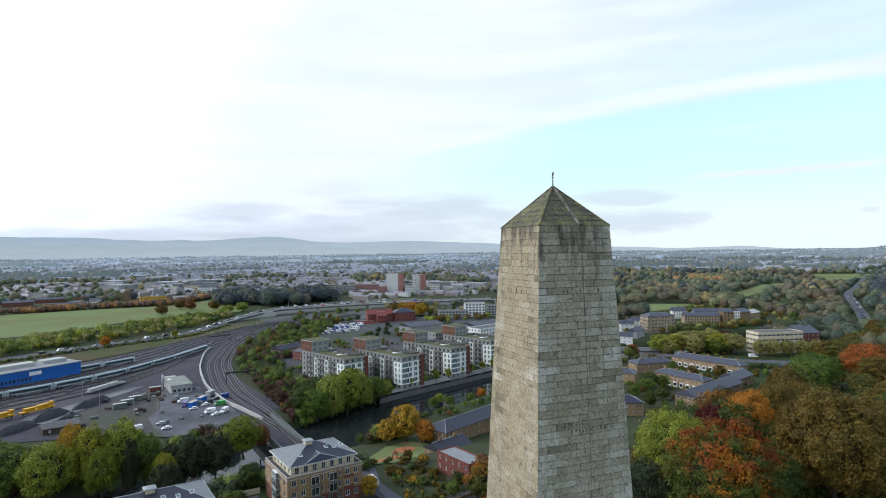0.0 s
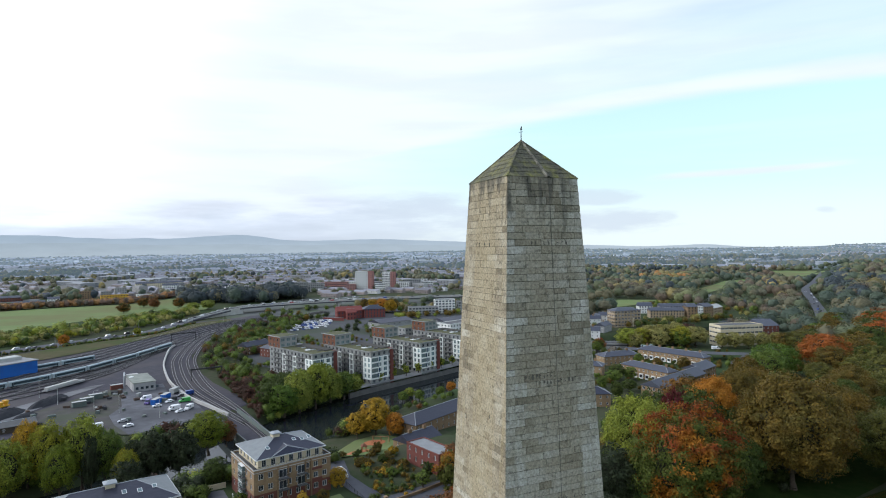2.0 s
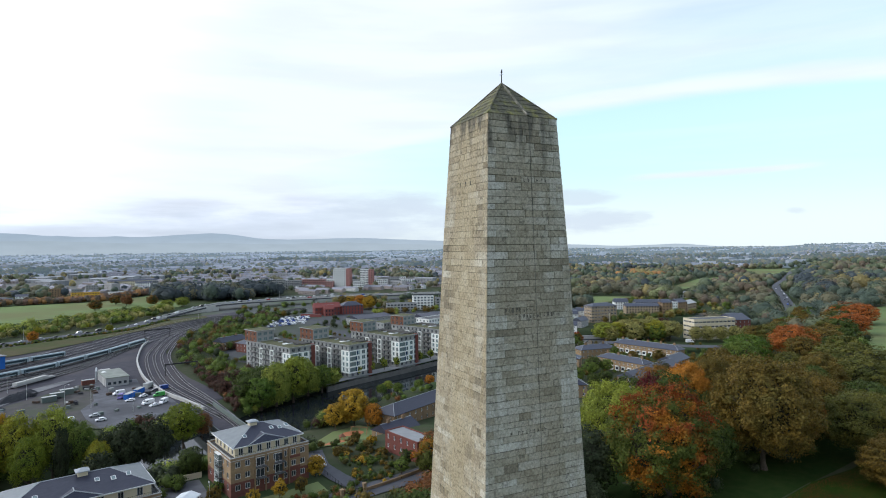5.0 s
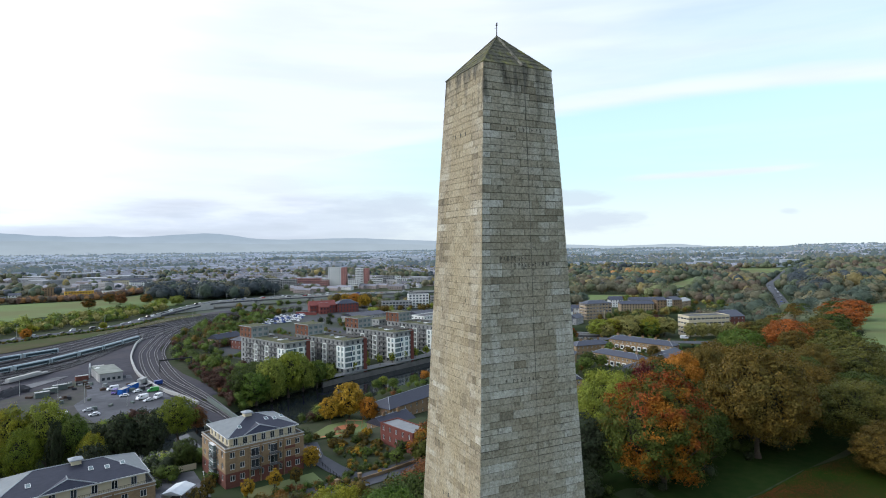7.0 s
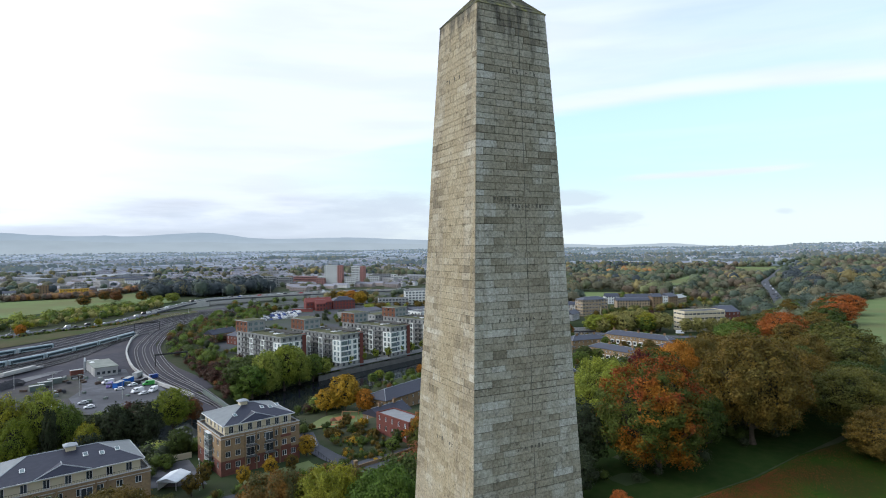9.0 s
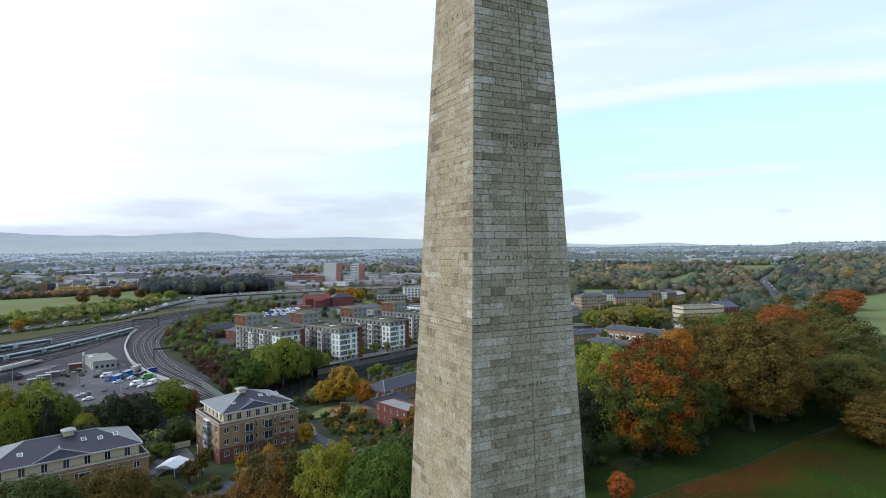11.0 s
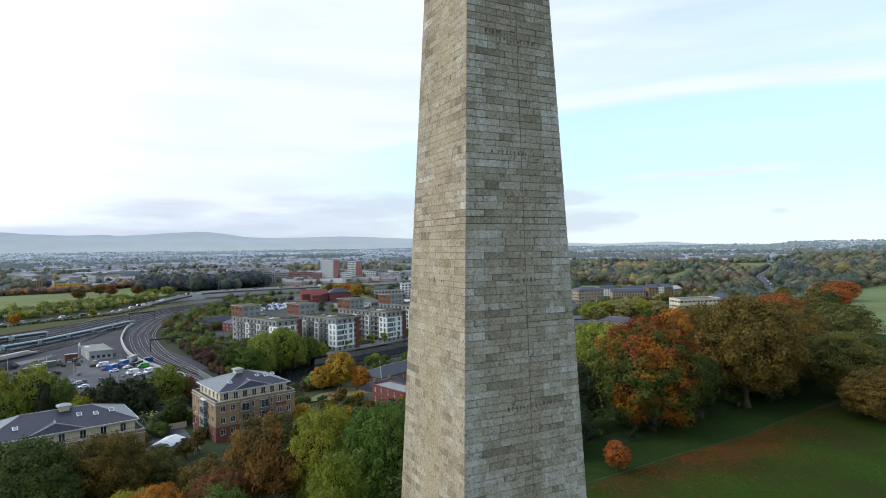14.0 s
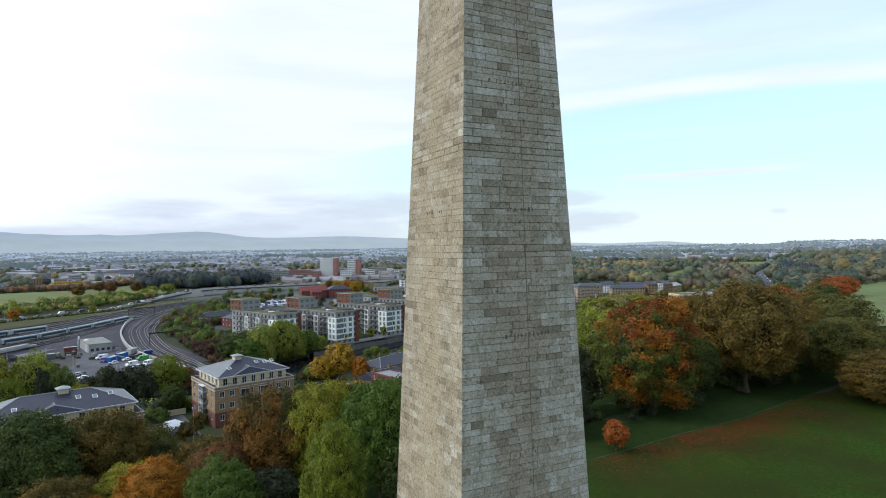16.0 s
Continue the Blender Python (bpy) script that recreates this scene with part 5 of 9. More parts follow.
    for d4 in ((s - t - .06, w - s + t + .06, s - t - .08, s - t), (s - t - .06, w - s + t + .06, d - s + t, d - s + t + .08), (s - t - .08, s - t, s - t, d - s + t), (w - s + t, w - s + t + .08, s - t, d - s + t)):
        box(bm, *d4, ez - 0.2, ez + 0.03)
    part("gutter", bm, m_frame_white, roof)
    # low gablet towards the front
    gx, gw = w * 0.47, 5.2
    k = (d - 2 * s + 2 * t) / 2
    gz = ez + rise * 0.52
    gy0, gy1 = s - t - 0.02, s - t + k * 0.52
    bm = bmesh.new()
    face(bm, (gx - gw, gy0, ez + 0.06), (gx, gy0 + 2.0, gz), (gx, gy1, gz + 0.05))
    face(bm, (gx + gw, gy0, ez + 0.06), (gx, gy1, gz + 0.05), (gx, gy0 + 2.0, gz))
    face(bm, (gx - gw, gy0, ez + 0.06), (gx + gw, gy0, ez + 0.06), (gx, gy0 + 2.0, gz))
    part("gablet", bm, m_slate, roof)
    bm = bmesh.new()
    for p, q in (((gx - gw, gy0, ez + .08), (gx, gy0 + 2.0, gz)), ((gx + gw, gy0, ez + .08), (gx, gy0 + 2.0, gz)), ((gx, gy0 + 2.0, gz), (gx, gy1, gz + .05))):
        tube(bm, p, q, 0.13, 0.13, 6)
    part("gablet_hip", bm, m_lead, roof)
    # skylights and vents
    for fx, fy in ((0.62, 0.62), (0.72, 0.55), (0.82, 0.6), (0.25, 0.45)):
        yy = s - t + k * fy
        zz2 = ez + rise * fy
        slope = math.atan2(rise, k)
        sk = part("skylight", boxes((-0.5, 0.5, -0.65, 0.65, 0.0, 0.12)), m_frame_white, roof, "white-framed roof light")
        sk.matrix_basis = Matrix.Translation((w * fx, yy, zz2 + 0.02)) @ Matrix.Rotation(slope, 4, "X")
        pn = part("pane", boxes((-0.38, 0.38, -0.53, 0.53, 0.1, 0.135)), m_glass_green, sk)
    if cupola:
        cx, cy, cz = cupola[0] * w, cupola[1] * d, ez + rise + 0.05
        cu = part("cupola", boxes((cx - 1.0, cx + 1.0, cy - 1.0, cy + 1.0, cz - 1.6, cz + 0.55)), m_render_cream, root, "small roof turret with pale cap")
        rb = roof_bm("hip", 2.2, 2.2, cz + 0.72, 0.55, 0.3)
        bmesh.ops.translate(rb, verts=rb.verts, vec=(cx - 1.1, cy - 1.1, 0))
        part("cap", rb, m_lead, cu)
    return root


mansion(-2.3, 133.4, -13.0, 12.9, 22.3, 19.5, 3, "three-storey buff and red brick apartment house with slate hipped roof", (0.43, 0.5), True)
mansion(-49.6, 112.8, -13.4, 12.5, 31.5, 18.0, 3, "long brick apartment house with cream top storey and slate roof", (0.54, 0.5), False)


def apartment_block(x, y, z, rz, w, L, floors, label):
    """Riverside block: pale framed end, balconies down the side, planted roof, taller clad tower at the far end."""
    root = empty("apartment_block", pose(x, y, z, rz=rz))
    tagged(root, label, "apartment block", "riverside apartment blocks")
    st = 3.05
    h = floors * st
    ty = L - 13.0
    sd = sides(w, L)
    rows = [(f * st + 0.5, f * st + 2.4) for f in range(floors)]
    bm = bmesh.new()
    sets = []
    for (o, u, n, length), c in zip(sd, (4, 12, 4, 12)):
        cc = even(length, c, 1.7, 0.5)
        wall_face(bm, o, u, n, length, -1.5, h, cc, rows)
        sets.append((o, u, n, cc))
    part("wall", bm, m_flat_grey, root)
    for i, (o, u, n, cc) in enumerate(sets):
        if i in (0, 3):
            add_windows(root, o, u, n, cc, rows, bars=2, frame_m=m_render_grey)
    part("interior", boxes((0.3, w - 0.3, 0.3, L - 0.3, -1.4, h - 0.1)), m_room_panel_dark, root, "solid dark box standing for the unlit rooms")
    # pale framed bay wrapped round the river corner
    b0, bw, bd = 0.0, w * 0.80, 6.5
    bh = h - st
    bm = bmesh.new()
    for (o, u, n, length), c in (((( -0.55, -0.55), (1, 0), (0, -1), bw), 4), (((-0.55, bd), (0, -1), (-1, 0), bd + 0.55), 2)):
        cc = [(0.7, 5.4), (6.3, 8.1), (9.6, 12.2)] if c == 4 else even(length, c, 1.9, 0.3)
        rr = [(f * st + 0.35, f * st + 2.62) for f in range(1, floors - 1)]
        wall_face(bm, o, u, n, length, st * 0.85, bh, cc, rr, 0.4)
        add_windows(root, o, u, n, cc[1:] if c == 4 else cc, rr, 0.4, 2, m_bay_white, m_glass_bay)
        if c == 4:
            add_windows(root, o, u, n, cc[:1], rr, 0.05, 4, m_flat_grey, m_glass_green)
            for f_, (p_, q_) in enumerate(rr):
                xx = 5.0 + (f_ % 2) * 0.75 - 0.55
                part("blue_panel", boxes((xx, xx + 0.7, -0.62, -0.56, p_ - 0.1, q_ + 0.1)), m_glass_blue, root, "dark blue glass panel")
    face(bm, (-0.55, -0.55, bh), (bw - 0.55, -0.55, bh), (bw - 0.55, 0.0, bh), (-0.55, 0.0, bh))
    face(bm, (-0.55, 0, bh), (0, 0, bh), (0, bd, bh), (-0.55, bd, bh))
    face(bm, (bw - 0.55, -0.55, st * 0.85), (bw - 0.55, 0, st * 0.85), (bw - 0.55, 0, bh), (bw - 0.55, -0.55, bh))
    part("bay", bm, m_bay_white, root, "white framed corner bay")
    for y0 in (16.0, 27.5):
        bm = boxes((-0.5, 0.05, y0, y0 + 0.5, -1.0, bh), (-0.5, 0.05, y0 + 3.3, y0 + 3.8, -1.0, bh))
        for f in range(1, floors):
            box(bm, -0.48, 0.05, y0 + 0.5, y0 + 3.3, f * st - 0.1, f * st + 0.3)
        part("facade_frame", bm, m_bay_white, root, "white facade frame")
    # red brick return
    part("brick_pier", boxes((w - 2.2, w + 0.25, -0.3, 2.0, -1.5, h + 0.5)), m_brick_bright, root, "red brick corner")
    # recessed glazed top and roof slab
    for (o, u, n, cc) in (sets[3],):
        for f in range(1, floors):
            for s in (8.6, 12.3, 21.2, 24.6, 33.6, 37.4):
                balcony(root, o, u, n, L - s, f * st, 3.2, 1.6, False)
    part("roof_slab", boxes((-0.7, w + 0.4, -0.7, L + 0.4, h, h + 0.35)), m_flat_grey, root, "grey roof edge")
    part("roof", boxes((-0.2, w - 0.1, -0.2, ty - 0.2, h + 0.3, h + 0.42)), m_sedum, root, "planted green and yellow roof")
    part("roof_unit", boxes((w * 0.62, w * 0.97, ty * 0.08, ty * 0.95, h + 0.4, h + 1.0)), m_room_panel_dark, root, "dark rooftop solar panels")
    for q in range(5):
        part("roof_unit", boxes((w * 0.42, w * 0.56, ty * (0.15 + q * 0.16), ty * (0.15 + q * 0.16) + 1.3, h + 0.42, h + 0.95)), m_lead if q % 2 else m_roof_felt, root, "small rooftop plant unit")
    part("roof_light", boxes((w * 0.25, w * 0.42, ty * 0.35, ty * 0.42, h + 0.4, h + 0.75)), m_frame_white, root)
    # tower
    tw, td, th = w * 0.72, 13.0, 2 * st
    tsd = [((-0.8, ty), (1, 0), (0, -1), tw), ((tw - 0.8, ty), (0, 1), (1, 0), td), ((tw - 0.8, ty + td), (-1, 0), (0, 1), tw), ((-0.8, ty + td), (0, -1), (-1, 0), td)]
    bm, bo = bmesh.new(), bmesh.new()
    rr = [(h + 0.75, h + 2.6), (h + 0.75 + st, h + 2.6 + st)]
    for i, (o, u, n, length) in enumerate(tsd):
        cc = even(length, 3, 2.4 if i % 2 == 0 else 1.6, 0.4)
        wall_face(bm if i != 3 else bo, o, u, n, length, h + 0.36, h + 0.4 + th, cc, rr, 0.3)
        add_windows(root, o, u, n, cc, rr, 0.3, 2, m_render_grey, m_glass_green if i == 0 else None)
    part("tower_wall", bm, m_flat_grey, root)
    part("tower_cladding", bo, m_terracotta, root, "orange terracotta cladding")
    part("tower_rooms", boxes((-0.3, tw - 1.3, ty + 0.5, ty + td - 0.5, h + 0.37, h + th)), m_room_panel_dark, root)
    part("tower_roof", boxes((-1.3, tw - 0.3, ty - 0.5, ty + td + 0.5, h + th + 0.4, h + th + 0.75)), m_flat_grey, root)
    part("tower_planting", boxes((-0.7, tw - 0.9, ty + 0.1, ty + td - 0.1, h + th + 0.7, h + th + 0.82)), m_sedum, root)
    return root


for k, (ax, ay, fl) in enumerate(((46.0, 299.0, 6), (77.5, 291.0, 6), (114.0, 306.5, 6), (149.5, 324.0, 6))):
    apartment_block(ax, ay, -21.5, 22.5, 16.5, 46.0, fl, "six-storey riverside apartment block with white bay and orange-clad tower")
building("apartment_block", 128, 372, -21.5, 22.5, 34, 15, 6, 3.05, m_flat_grey, "flat", m_sedum, wins=(11, 4, 11, 4), win=(1.6, 1.7), label="grey apartment block behind the riverside blocks", category="apartment block", frame_m=m_render_grey)
building("apartment_block", 176, 398, -21.5, 22.5, 40, 15, 5, 3.05, m_render_white, "flat", m_roof_felt, wins=(12, 4, 12, 4), win=(1.6, 1.6), label="white rendered apartment block with flat roof", category="apartment block")

# river-side terrace houses and villas below the park
building("brick_house", 51.6, 134.0, -19.3, 0, 7.2, 16.5, 4, 2.9, m_brick_bright, "flat", m_roof_wet, wins=(2, 4, 2, 5), win=(0.95, 1.5), parapet=0.35, label="red brick flat-roofed house with white windows", category="house").matrix_basis = pose(51.6, 134.0, -19.3, rz=16)
building("terrace_house", 64.7, 187.5, -21.0, 27, 46, 12, 2, 3.1, m_brick_brown, "hip", m_slate, 2.8, (12, 3, 12, 3), (0.9, 1.3), 0, label="long two-storey brown brick terrace with slate roof", category="house")
building("cottage", 55.0, 166.5, -20.2, 22, 15, 10, 2, 2.7, m_brick_brown, "gable", m_slate, 2.6, (4, 2, 4, 2), (0.8, 1.2), 2, label="old brick house with slate roof and chimneys", category="house")
building("cottage", 48.4, 157.2, -19.2, 108, 9, 4.5, 1, 3.2, m_render_white, "flat", m_roof_felt, wins=(3, 1, 0, 1), win=(0.8, 1.4), label="low white rendered house extension", category="house")

# terraces across the river road
GT = "brick terraces by the road"
building("terrace_house", 265.8, 284.6, -21.5, -74.3, 46.4, 9, 2, 3.0, m_brick_buff, "hip", m_slate_pale, 2.6, (15, 2, 15, 2), (1.0, 1.25), 5, label="two-storey buff brick terrace with chimneys", group=GT, doors=6)
building("terrace_house", 227.0, 272.0, -21.5, -6, 27, 10, 2, 2.9, m_brick_buff, "hip", m_slate_pale, 2.4, (8, 3, 8, 3), (1.0, 1.25), 2, label="two-storey buff brick terrace with grey roof", group=GT)
building("terrace_house", 220.8, 249.0, -21.5, -81, 32.4, 9, 2, 3.1, m_brick_buff, "hip", m_slate_pale, 2.4, (11, 2, 11, 2), (1.0, 1.25), 4, label="two-storey buff brick terrace with chimneys", group=GT, doors=4)
building("terrace_house", 193.0, 262.0, -21.5, -49, 19, 9, 2, 3.1, m_brick_buff, "hip", m_slate_pale, 2.4, (6, 2, 6, 2), (1.0, 1.25), 2, label="two-storey brown brick terrace end", group=GT)
building("terrace_house", 150.0, 202.0, -21.5, -23, 19, 10, 2, 3.1, m_brick_buff, "hip", m_slate, 2.6, (6, 2, 6, 2), (1.0, 1.25), 1, label="two-storey buff brick house with white bays", group=GT)
building("hall", 197.0, 192.0, -21.3, 18, 49, 11, 2, 3.0, m_brick_brown, "gable", m_slate_pale, 3.0, (16, 4, 16, 4), (1.4, 1.6), 0, label="long hall with blue-grey pitched roof", category="hall")
building("hall", 247.0, 213.0, -21.3, 20, 20, 11, 2, 3.0, m_brick_brown, "gable", m_slate_pale, 2.8, (6, 4, 6, 4), (1.2, 1.4), 0, label="shorter hall with blue-grey pitched roof", category="hall")
building("office_block", 351.0, 290.0, -20.5, -14, 36, 14, 4, 3.6, m_render_cream, "flat", m_roof_felt, wins=(10, 4, 10, 4), win=(2.9, 1.5), label="long pale office block with window bands", category="office")
building("warehouse", 388, 284, -20.5, -14, 15, 20, 4, 3.2, m_brick_red, "gable", m_slate_pale, 4, (4, 5, 4, 5), (1.0, 1.4), 0, label="brick warehouse with grey pitched roof", category="warehouse")
building("apartment_block", 351.0, 409, -21.5, -8, 28, 13, 5, 3.1, m_brick_tan, "hip", m_slate_pale, 2.6, (8, 4, 8, 4), (2.2, 1.7), 0, label="stone-coloured apartment block with grey roof", category="apartment block", frame_m=m_frame_white)
building("apartment_block", 452, 488, -21.5, -29, 15, 13, 3, 2.8, m_render_white, "gable", m_slate_pale, 3.6, (5, 4, 5, 4), (1.1, 1.5), 0, label="white gabled apartment block", category="apartment block")
building("mill", 431, 448, -21.5, -29, 35, 13, 3, 2.7, m_brick_tan, "gable", m_slate_pale, 2.8, (12, 4, 12, 4), (1.2, 1.6), 0, label="long buff brick mill with rows of windows", category="mill")
building("mill", 464, 429, -21.5, -25, 10, 14, 4, 3.0, m_brick_brown, "gable", m_slate_pale, 3.0, (3, 4, 3, 4), (1.1, 1.5), 0, label="brown brick warehouse converted to flats", category="mill")
building("apartment_block", 474, 424, -21.5, -25, 5, 12, 4, 3.1, m_render_white, "flat", m_roof_felt, wins=(2, 3, 2, 3), win=(1.2, 1.5), label="narrow white stair block between brick blocks", category="apartment block")
building("mill", 479, 421, -21.5, 0, 13, 14, 4, 3.0, m_brick_brown, "gable", m_slate_pale, 3.2, (4, 4, 4, 4), (1.1, 1.5), 0, label="brown brick warehouse with grey roof", category="mill")
building("mill", 496, 426, -21.5, 18, 26, 13, 3, 3.0, m_brick_tan, "gable", m_sheet, 3.0, (8, 4, 8, 4), (1.2, 1.5), 0, label="tan brick wing with pale metal roof", category="mill")
building("mill", 466, 470, -21.5, -29, 34, 12, 3, 2.9, m_render_grey, "gable", m_slate_pale, 3.0, (12, 3, 12, 3), (1.1, 1.6), 0, label="long grey rendered mill behind the others", category="mill")
building("cottage", 290, 374, -21.5, -40, 12, 9, 2, 3.0, m_render_white, "gable", m_slate_pale, 3.0, (3, 2, 3, 2), (0.9, 1.3), 1, label="white gabled house near the river bridge", category="house")
building("cottage", 320, 386, -21.5, 30, 18, 9, 2, 3.0, m_render_grey, "gable", m_slate_pale, 3.0, (5, 2, 5, 2), (0.9, 1.3), 1, label="grey gabled house near the river bridge", category="house")
for hx, hy, hr_, hw_, hf_, hm_ in ((296, 366, 20, 12, 2, m_render_white), (306, 380, -30, 10, 3, m_render_grey), (318, 392, 40, 14, 2, m_brick_brown), (334, 398, -20, 12, 3, m_render_white), (348, 404, 30, 13, 3, m_brick_buff), (362, 418, -40, 12, 3, m_render_white), (340, 420, 25, 16, 2, m_render_grey), (372, 398, -58, 12, 3, m_render_cream)):
    building("cottage", hx - 8, hy + 18, -21.5, hr_, hw_, 9, hf_, 3.0, hm_, "gable", m_slate_pale, 2.8, (3, 2, 3, 2), (0.9, 1.3), 1, label="small old gabled house near the river bridge", category="house", group="houses by the old bridge")
# old houses by the railway
building("cottage", 22, 420, -21.5, 35, 22, 10, 2, 3.1, m_brick_brown, "gable", m_slate, 3.0, (5, 2, 5, 2), (0.9, 1.4), 2, label="old stone house with slate roof by the railway", category="house")
building("cottage", 36, 404, -21.5, 30, 18, 11, 2, 3.1, m_brick_red, "hip", m_slate, 3.0, (5, 3, 5, 3), (0.9, 1.4), 2, label="old red brick house with slate roof", category="house")


# ---- railway, yard, roads ----
RZ = -20.9
sheet("railway_bed", [(-330, 330), (-112, 268), (-50, 258), (-10, 262), (2, 238), (14, 240), (6, 300), (-4, 335), (-14, 390), (-15, 438), (0, 524), (30, 592), (80, 622), (60, 690), (-10, 655), (-60, 585), (-130, 530), (-330, 420)], m_ballast, 0.3, 40, "dark stone ballast of the railway yard")
sheet("railway_bank", [(-330, 398), (-136, 452), (-112, 468), (-92, 488), (-70, 517), (-42, 556), (-20, 588), (4, 622), (28, 646), (26, 664), (0, 650), (-23, 627), (-43, 597), (-76, 561), (-100, 536), (-126, 509), (-150, 492), (-330, 424)], mat("dry_bank", (0.105, 0.088, 0.050), 0.95, (0.072, 0.070, 0.036), 0.12, 10, col3=(0.062, 0.078, 0.030), scale3=0.04, spec=0.04), 0.75, 20, "dry brown and green grass bank beside the railway")
sheet("yard", [(-53, 352), (-50, 318), (-48, 300), (-52, 284), (-48, 266), (-41, 248), (-24, 246), (-8, 262), (-16, 296), (-28, 322), (-31, 346)], m_concrete, 0.5, 30, "grey concrete works yard")
sheet("store_ground", [(-95, 296), (-70, 262), (-48, 252), (-41, 248), (-48, 266), (-52, 284), (-48, 300), (-50, 318), (-53, 352), (-66, 335)], mat("bare_earth", (0.082, 0.072, 0.066), 0.95, (0.045, 0.042, 0.042), 0.22, 12, col3=(0.055, 0.062, 0.038), scale3=0.07), 0.45, 30, "bare dirty ground with stores beside the yard")
sheet("siding_strip", [(-108, 312), (-101, 317), (-69, 358), (-62, 360), (-66, 350), (-75, 336), (-95, 292), (-108, 296)], mat("old_hardstanding", (0.19, 0.19, 0.195), 0.9, (0.11, 0.11, 0.115), 0.09, 10, col3=(0.07, 0.07, 0.075), scale3=0.05), 0.55, 30, "pale strip of old concrete between sidings")


def track(line):
    root = empty("railway_track")
    tagged(root, "pair of worn steel rails on ballast", "railway track", "railway tracks")
    ribbon("track_bed", line, 2.7, m_floorballast, z=RZ - 0.02, parent=root)
    for s in (-0.75, 0.75):
        pts = [Vector(p) for p in resample(line, 8)]
        off = []
        for i, p in enumerate(pts):
            t = (pts[min(i + 1, len(pts) - 1)] - pts[max(i - 1, 0)]).normalized()
            off.append((p.x - t.y * s, p.y + t.x * s))
        ribbon("rail", off, 0.16, m_rail, z=RZ + 0.16, thick=0.16, parent=root, step=30)


m_floorballast = mat("track_ballast", (0.056, 0.050, 0.054), 0.95, (0.036, 0.033, 0.037), 0.25, 8)
CURVE = [(13, 205), (7, 240), (-2, 275), (-15, 325), (-21, 390), (-20, 440), (-7, 520), (22, 590), (75, 640), (140, 690)]
for k in range(4):
    o = (k - 1.2) * 4.6
    pts = [Vector((*p, 0)) for p in CURVE]
    line = []
    for i, p in enumerate(pts):
        t = (pts[min(i + 1, len(pts) - 1)] - pts[max(i - 1, 0)]).normalized()
        f = min(1.0, i / 3.0) if k in (0, 3) else min(1.0, 0.45 + i / 4.0)
        line.append((p.x + t.y * o * f, p.y - t.x * o * f))
    track(line[1:] if k in (0, 3) else line)
for a in range(8):
    f = a / 7.0 * 0.80
    track([(-330, 350 + f * 62), (-137 - 14 * f, 338 + f * 92), (-95 - 18 * f, 372 + f * 95), (-58 - 18 * f, 420 + f * 110), (-22 - 22 * f, 500 + f * 100), (20 - 10 * f, 585 + f * 70), (90, 645 + 30 * f)])
# sidings between the running lines and the works yard
for a in range(4):
    f = a / 3.0
    track([(-330, 262 + 22 * f), (-180, 292 + 28 * f), (-112 - 6 * f, 334 + 34 * f), (-84 - 5 * f, 362 + 24 * f), (-60 - 4 * f, 400 + 14 * f), (-41 - 3 * f, 458 + 6 * f), (-26 - 2 * f, 520)])
# low pale wall round the outside of the curve
w = empty("railway_wall")
tagged(w, "low pale concrete wall round the curve", "wall")
ribbon("wall", [(-1, 258), (-8.6, 279), (-17, 300), (-24.5, 330), (-28.5, 354), (-32, 395), (-32.5, 422), (-30.6, 470), (-27, 490)], 0.9, m_pale, z=-19.6, thick=2.2, parent=w)

# rail bridge over the river
br = empty("rail_bridge")
tagged(br, "steel plate-girder railway bridge across the river", "bridge")
BL = [(-2, 262), (3, 236), (9, 208), (14, 182), (18, 160)]
ribbon("deck", BL, 10.5, m_ballast, z=-21.0, thick=1.4, parent=br)
m_girder = mat("girder_green", (0.10, 0.14, 0.13), 0.7, (0.14, 0.15, 0.13), 0.4, 6)
for s in (-5.4, 5.4):
    ribbon("girder", [(x + s, y + s * 0.2) for x, y in BL], 0.5, m_girder, z=-18.9, thick=3.6, parent=br)
for (x, y) in ((4.5, 232), (12, 192)):
    part("pier", boxes((x - 5, x + 5, y - 1.1, y + 1.1, -32, -22.3)), m_girder, br)

# quay wall along the far bank, with walk
m_quay = mat("quay_stone", (0.15, 0.147, 0.137), 0.9, (0.09, 0.088, 0.082), 0.3, 6)
q = empty("quay_wall")
tagged(q, "stone quay wall with walkway along the river", "quay")
QL = [(62, 281), (77, 288.5), (112, 303), (150, 319.5), (200, 340)]
ribbon("wall", QL, 1.0, m_quay, z=-22.6, thick=7.5, parent=q)
ribbon("walkway", [(x - 1.6, y + 3.2) for x, y in QL], 8.0, mat("quay_paving", (0.21, 0.21, 0.205), 0.9, (0.15, 0.15, 0.148), 0.3, 9), z=-21.3, thick=0.3, parent=q)

# old stone bridge far up the river
ob = empty("stone_bridge")
tagged(ob, "old stone road bridge over the river", "bridge")
bm = bmesh.new()
for i in range(3):
    x0 = i * 16.0
    box(bm, x0, x0 + 3, -5, 5, -10, -1)
    arcs = [(x0 + 3 + 13 * (j / 10.0), -1 - 5.5 * (1 - math.sin(math.pi * j / 10.0))) for j in range(11)]
    for (xa, za), (xb, zb) in zip(arcs, arcs[1:]):
        face(bm, (xa, -5, za), (xb, -5, zb), (xb, -5, -0.2), (xa, -5, -0.2))
        face(bm, (xa, 5, za), (xa, 5, -0.2), (xb, 5, -0.2), (xb, 5, zb))
        face(bm, (xa, -5, za), (xa, 5, za), (xb, 5, zb), (xb, -5, zb))
box(bm, 48, 52, -5, 5, -10, -1)
part("arches", bm, m_render_grey, ob)
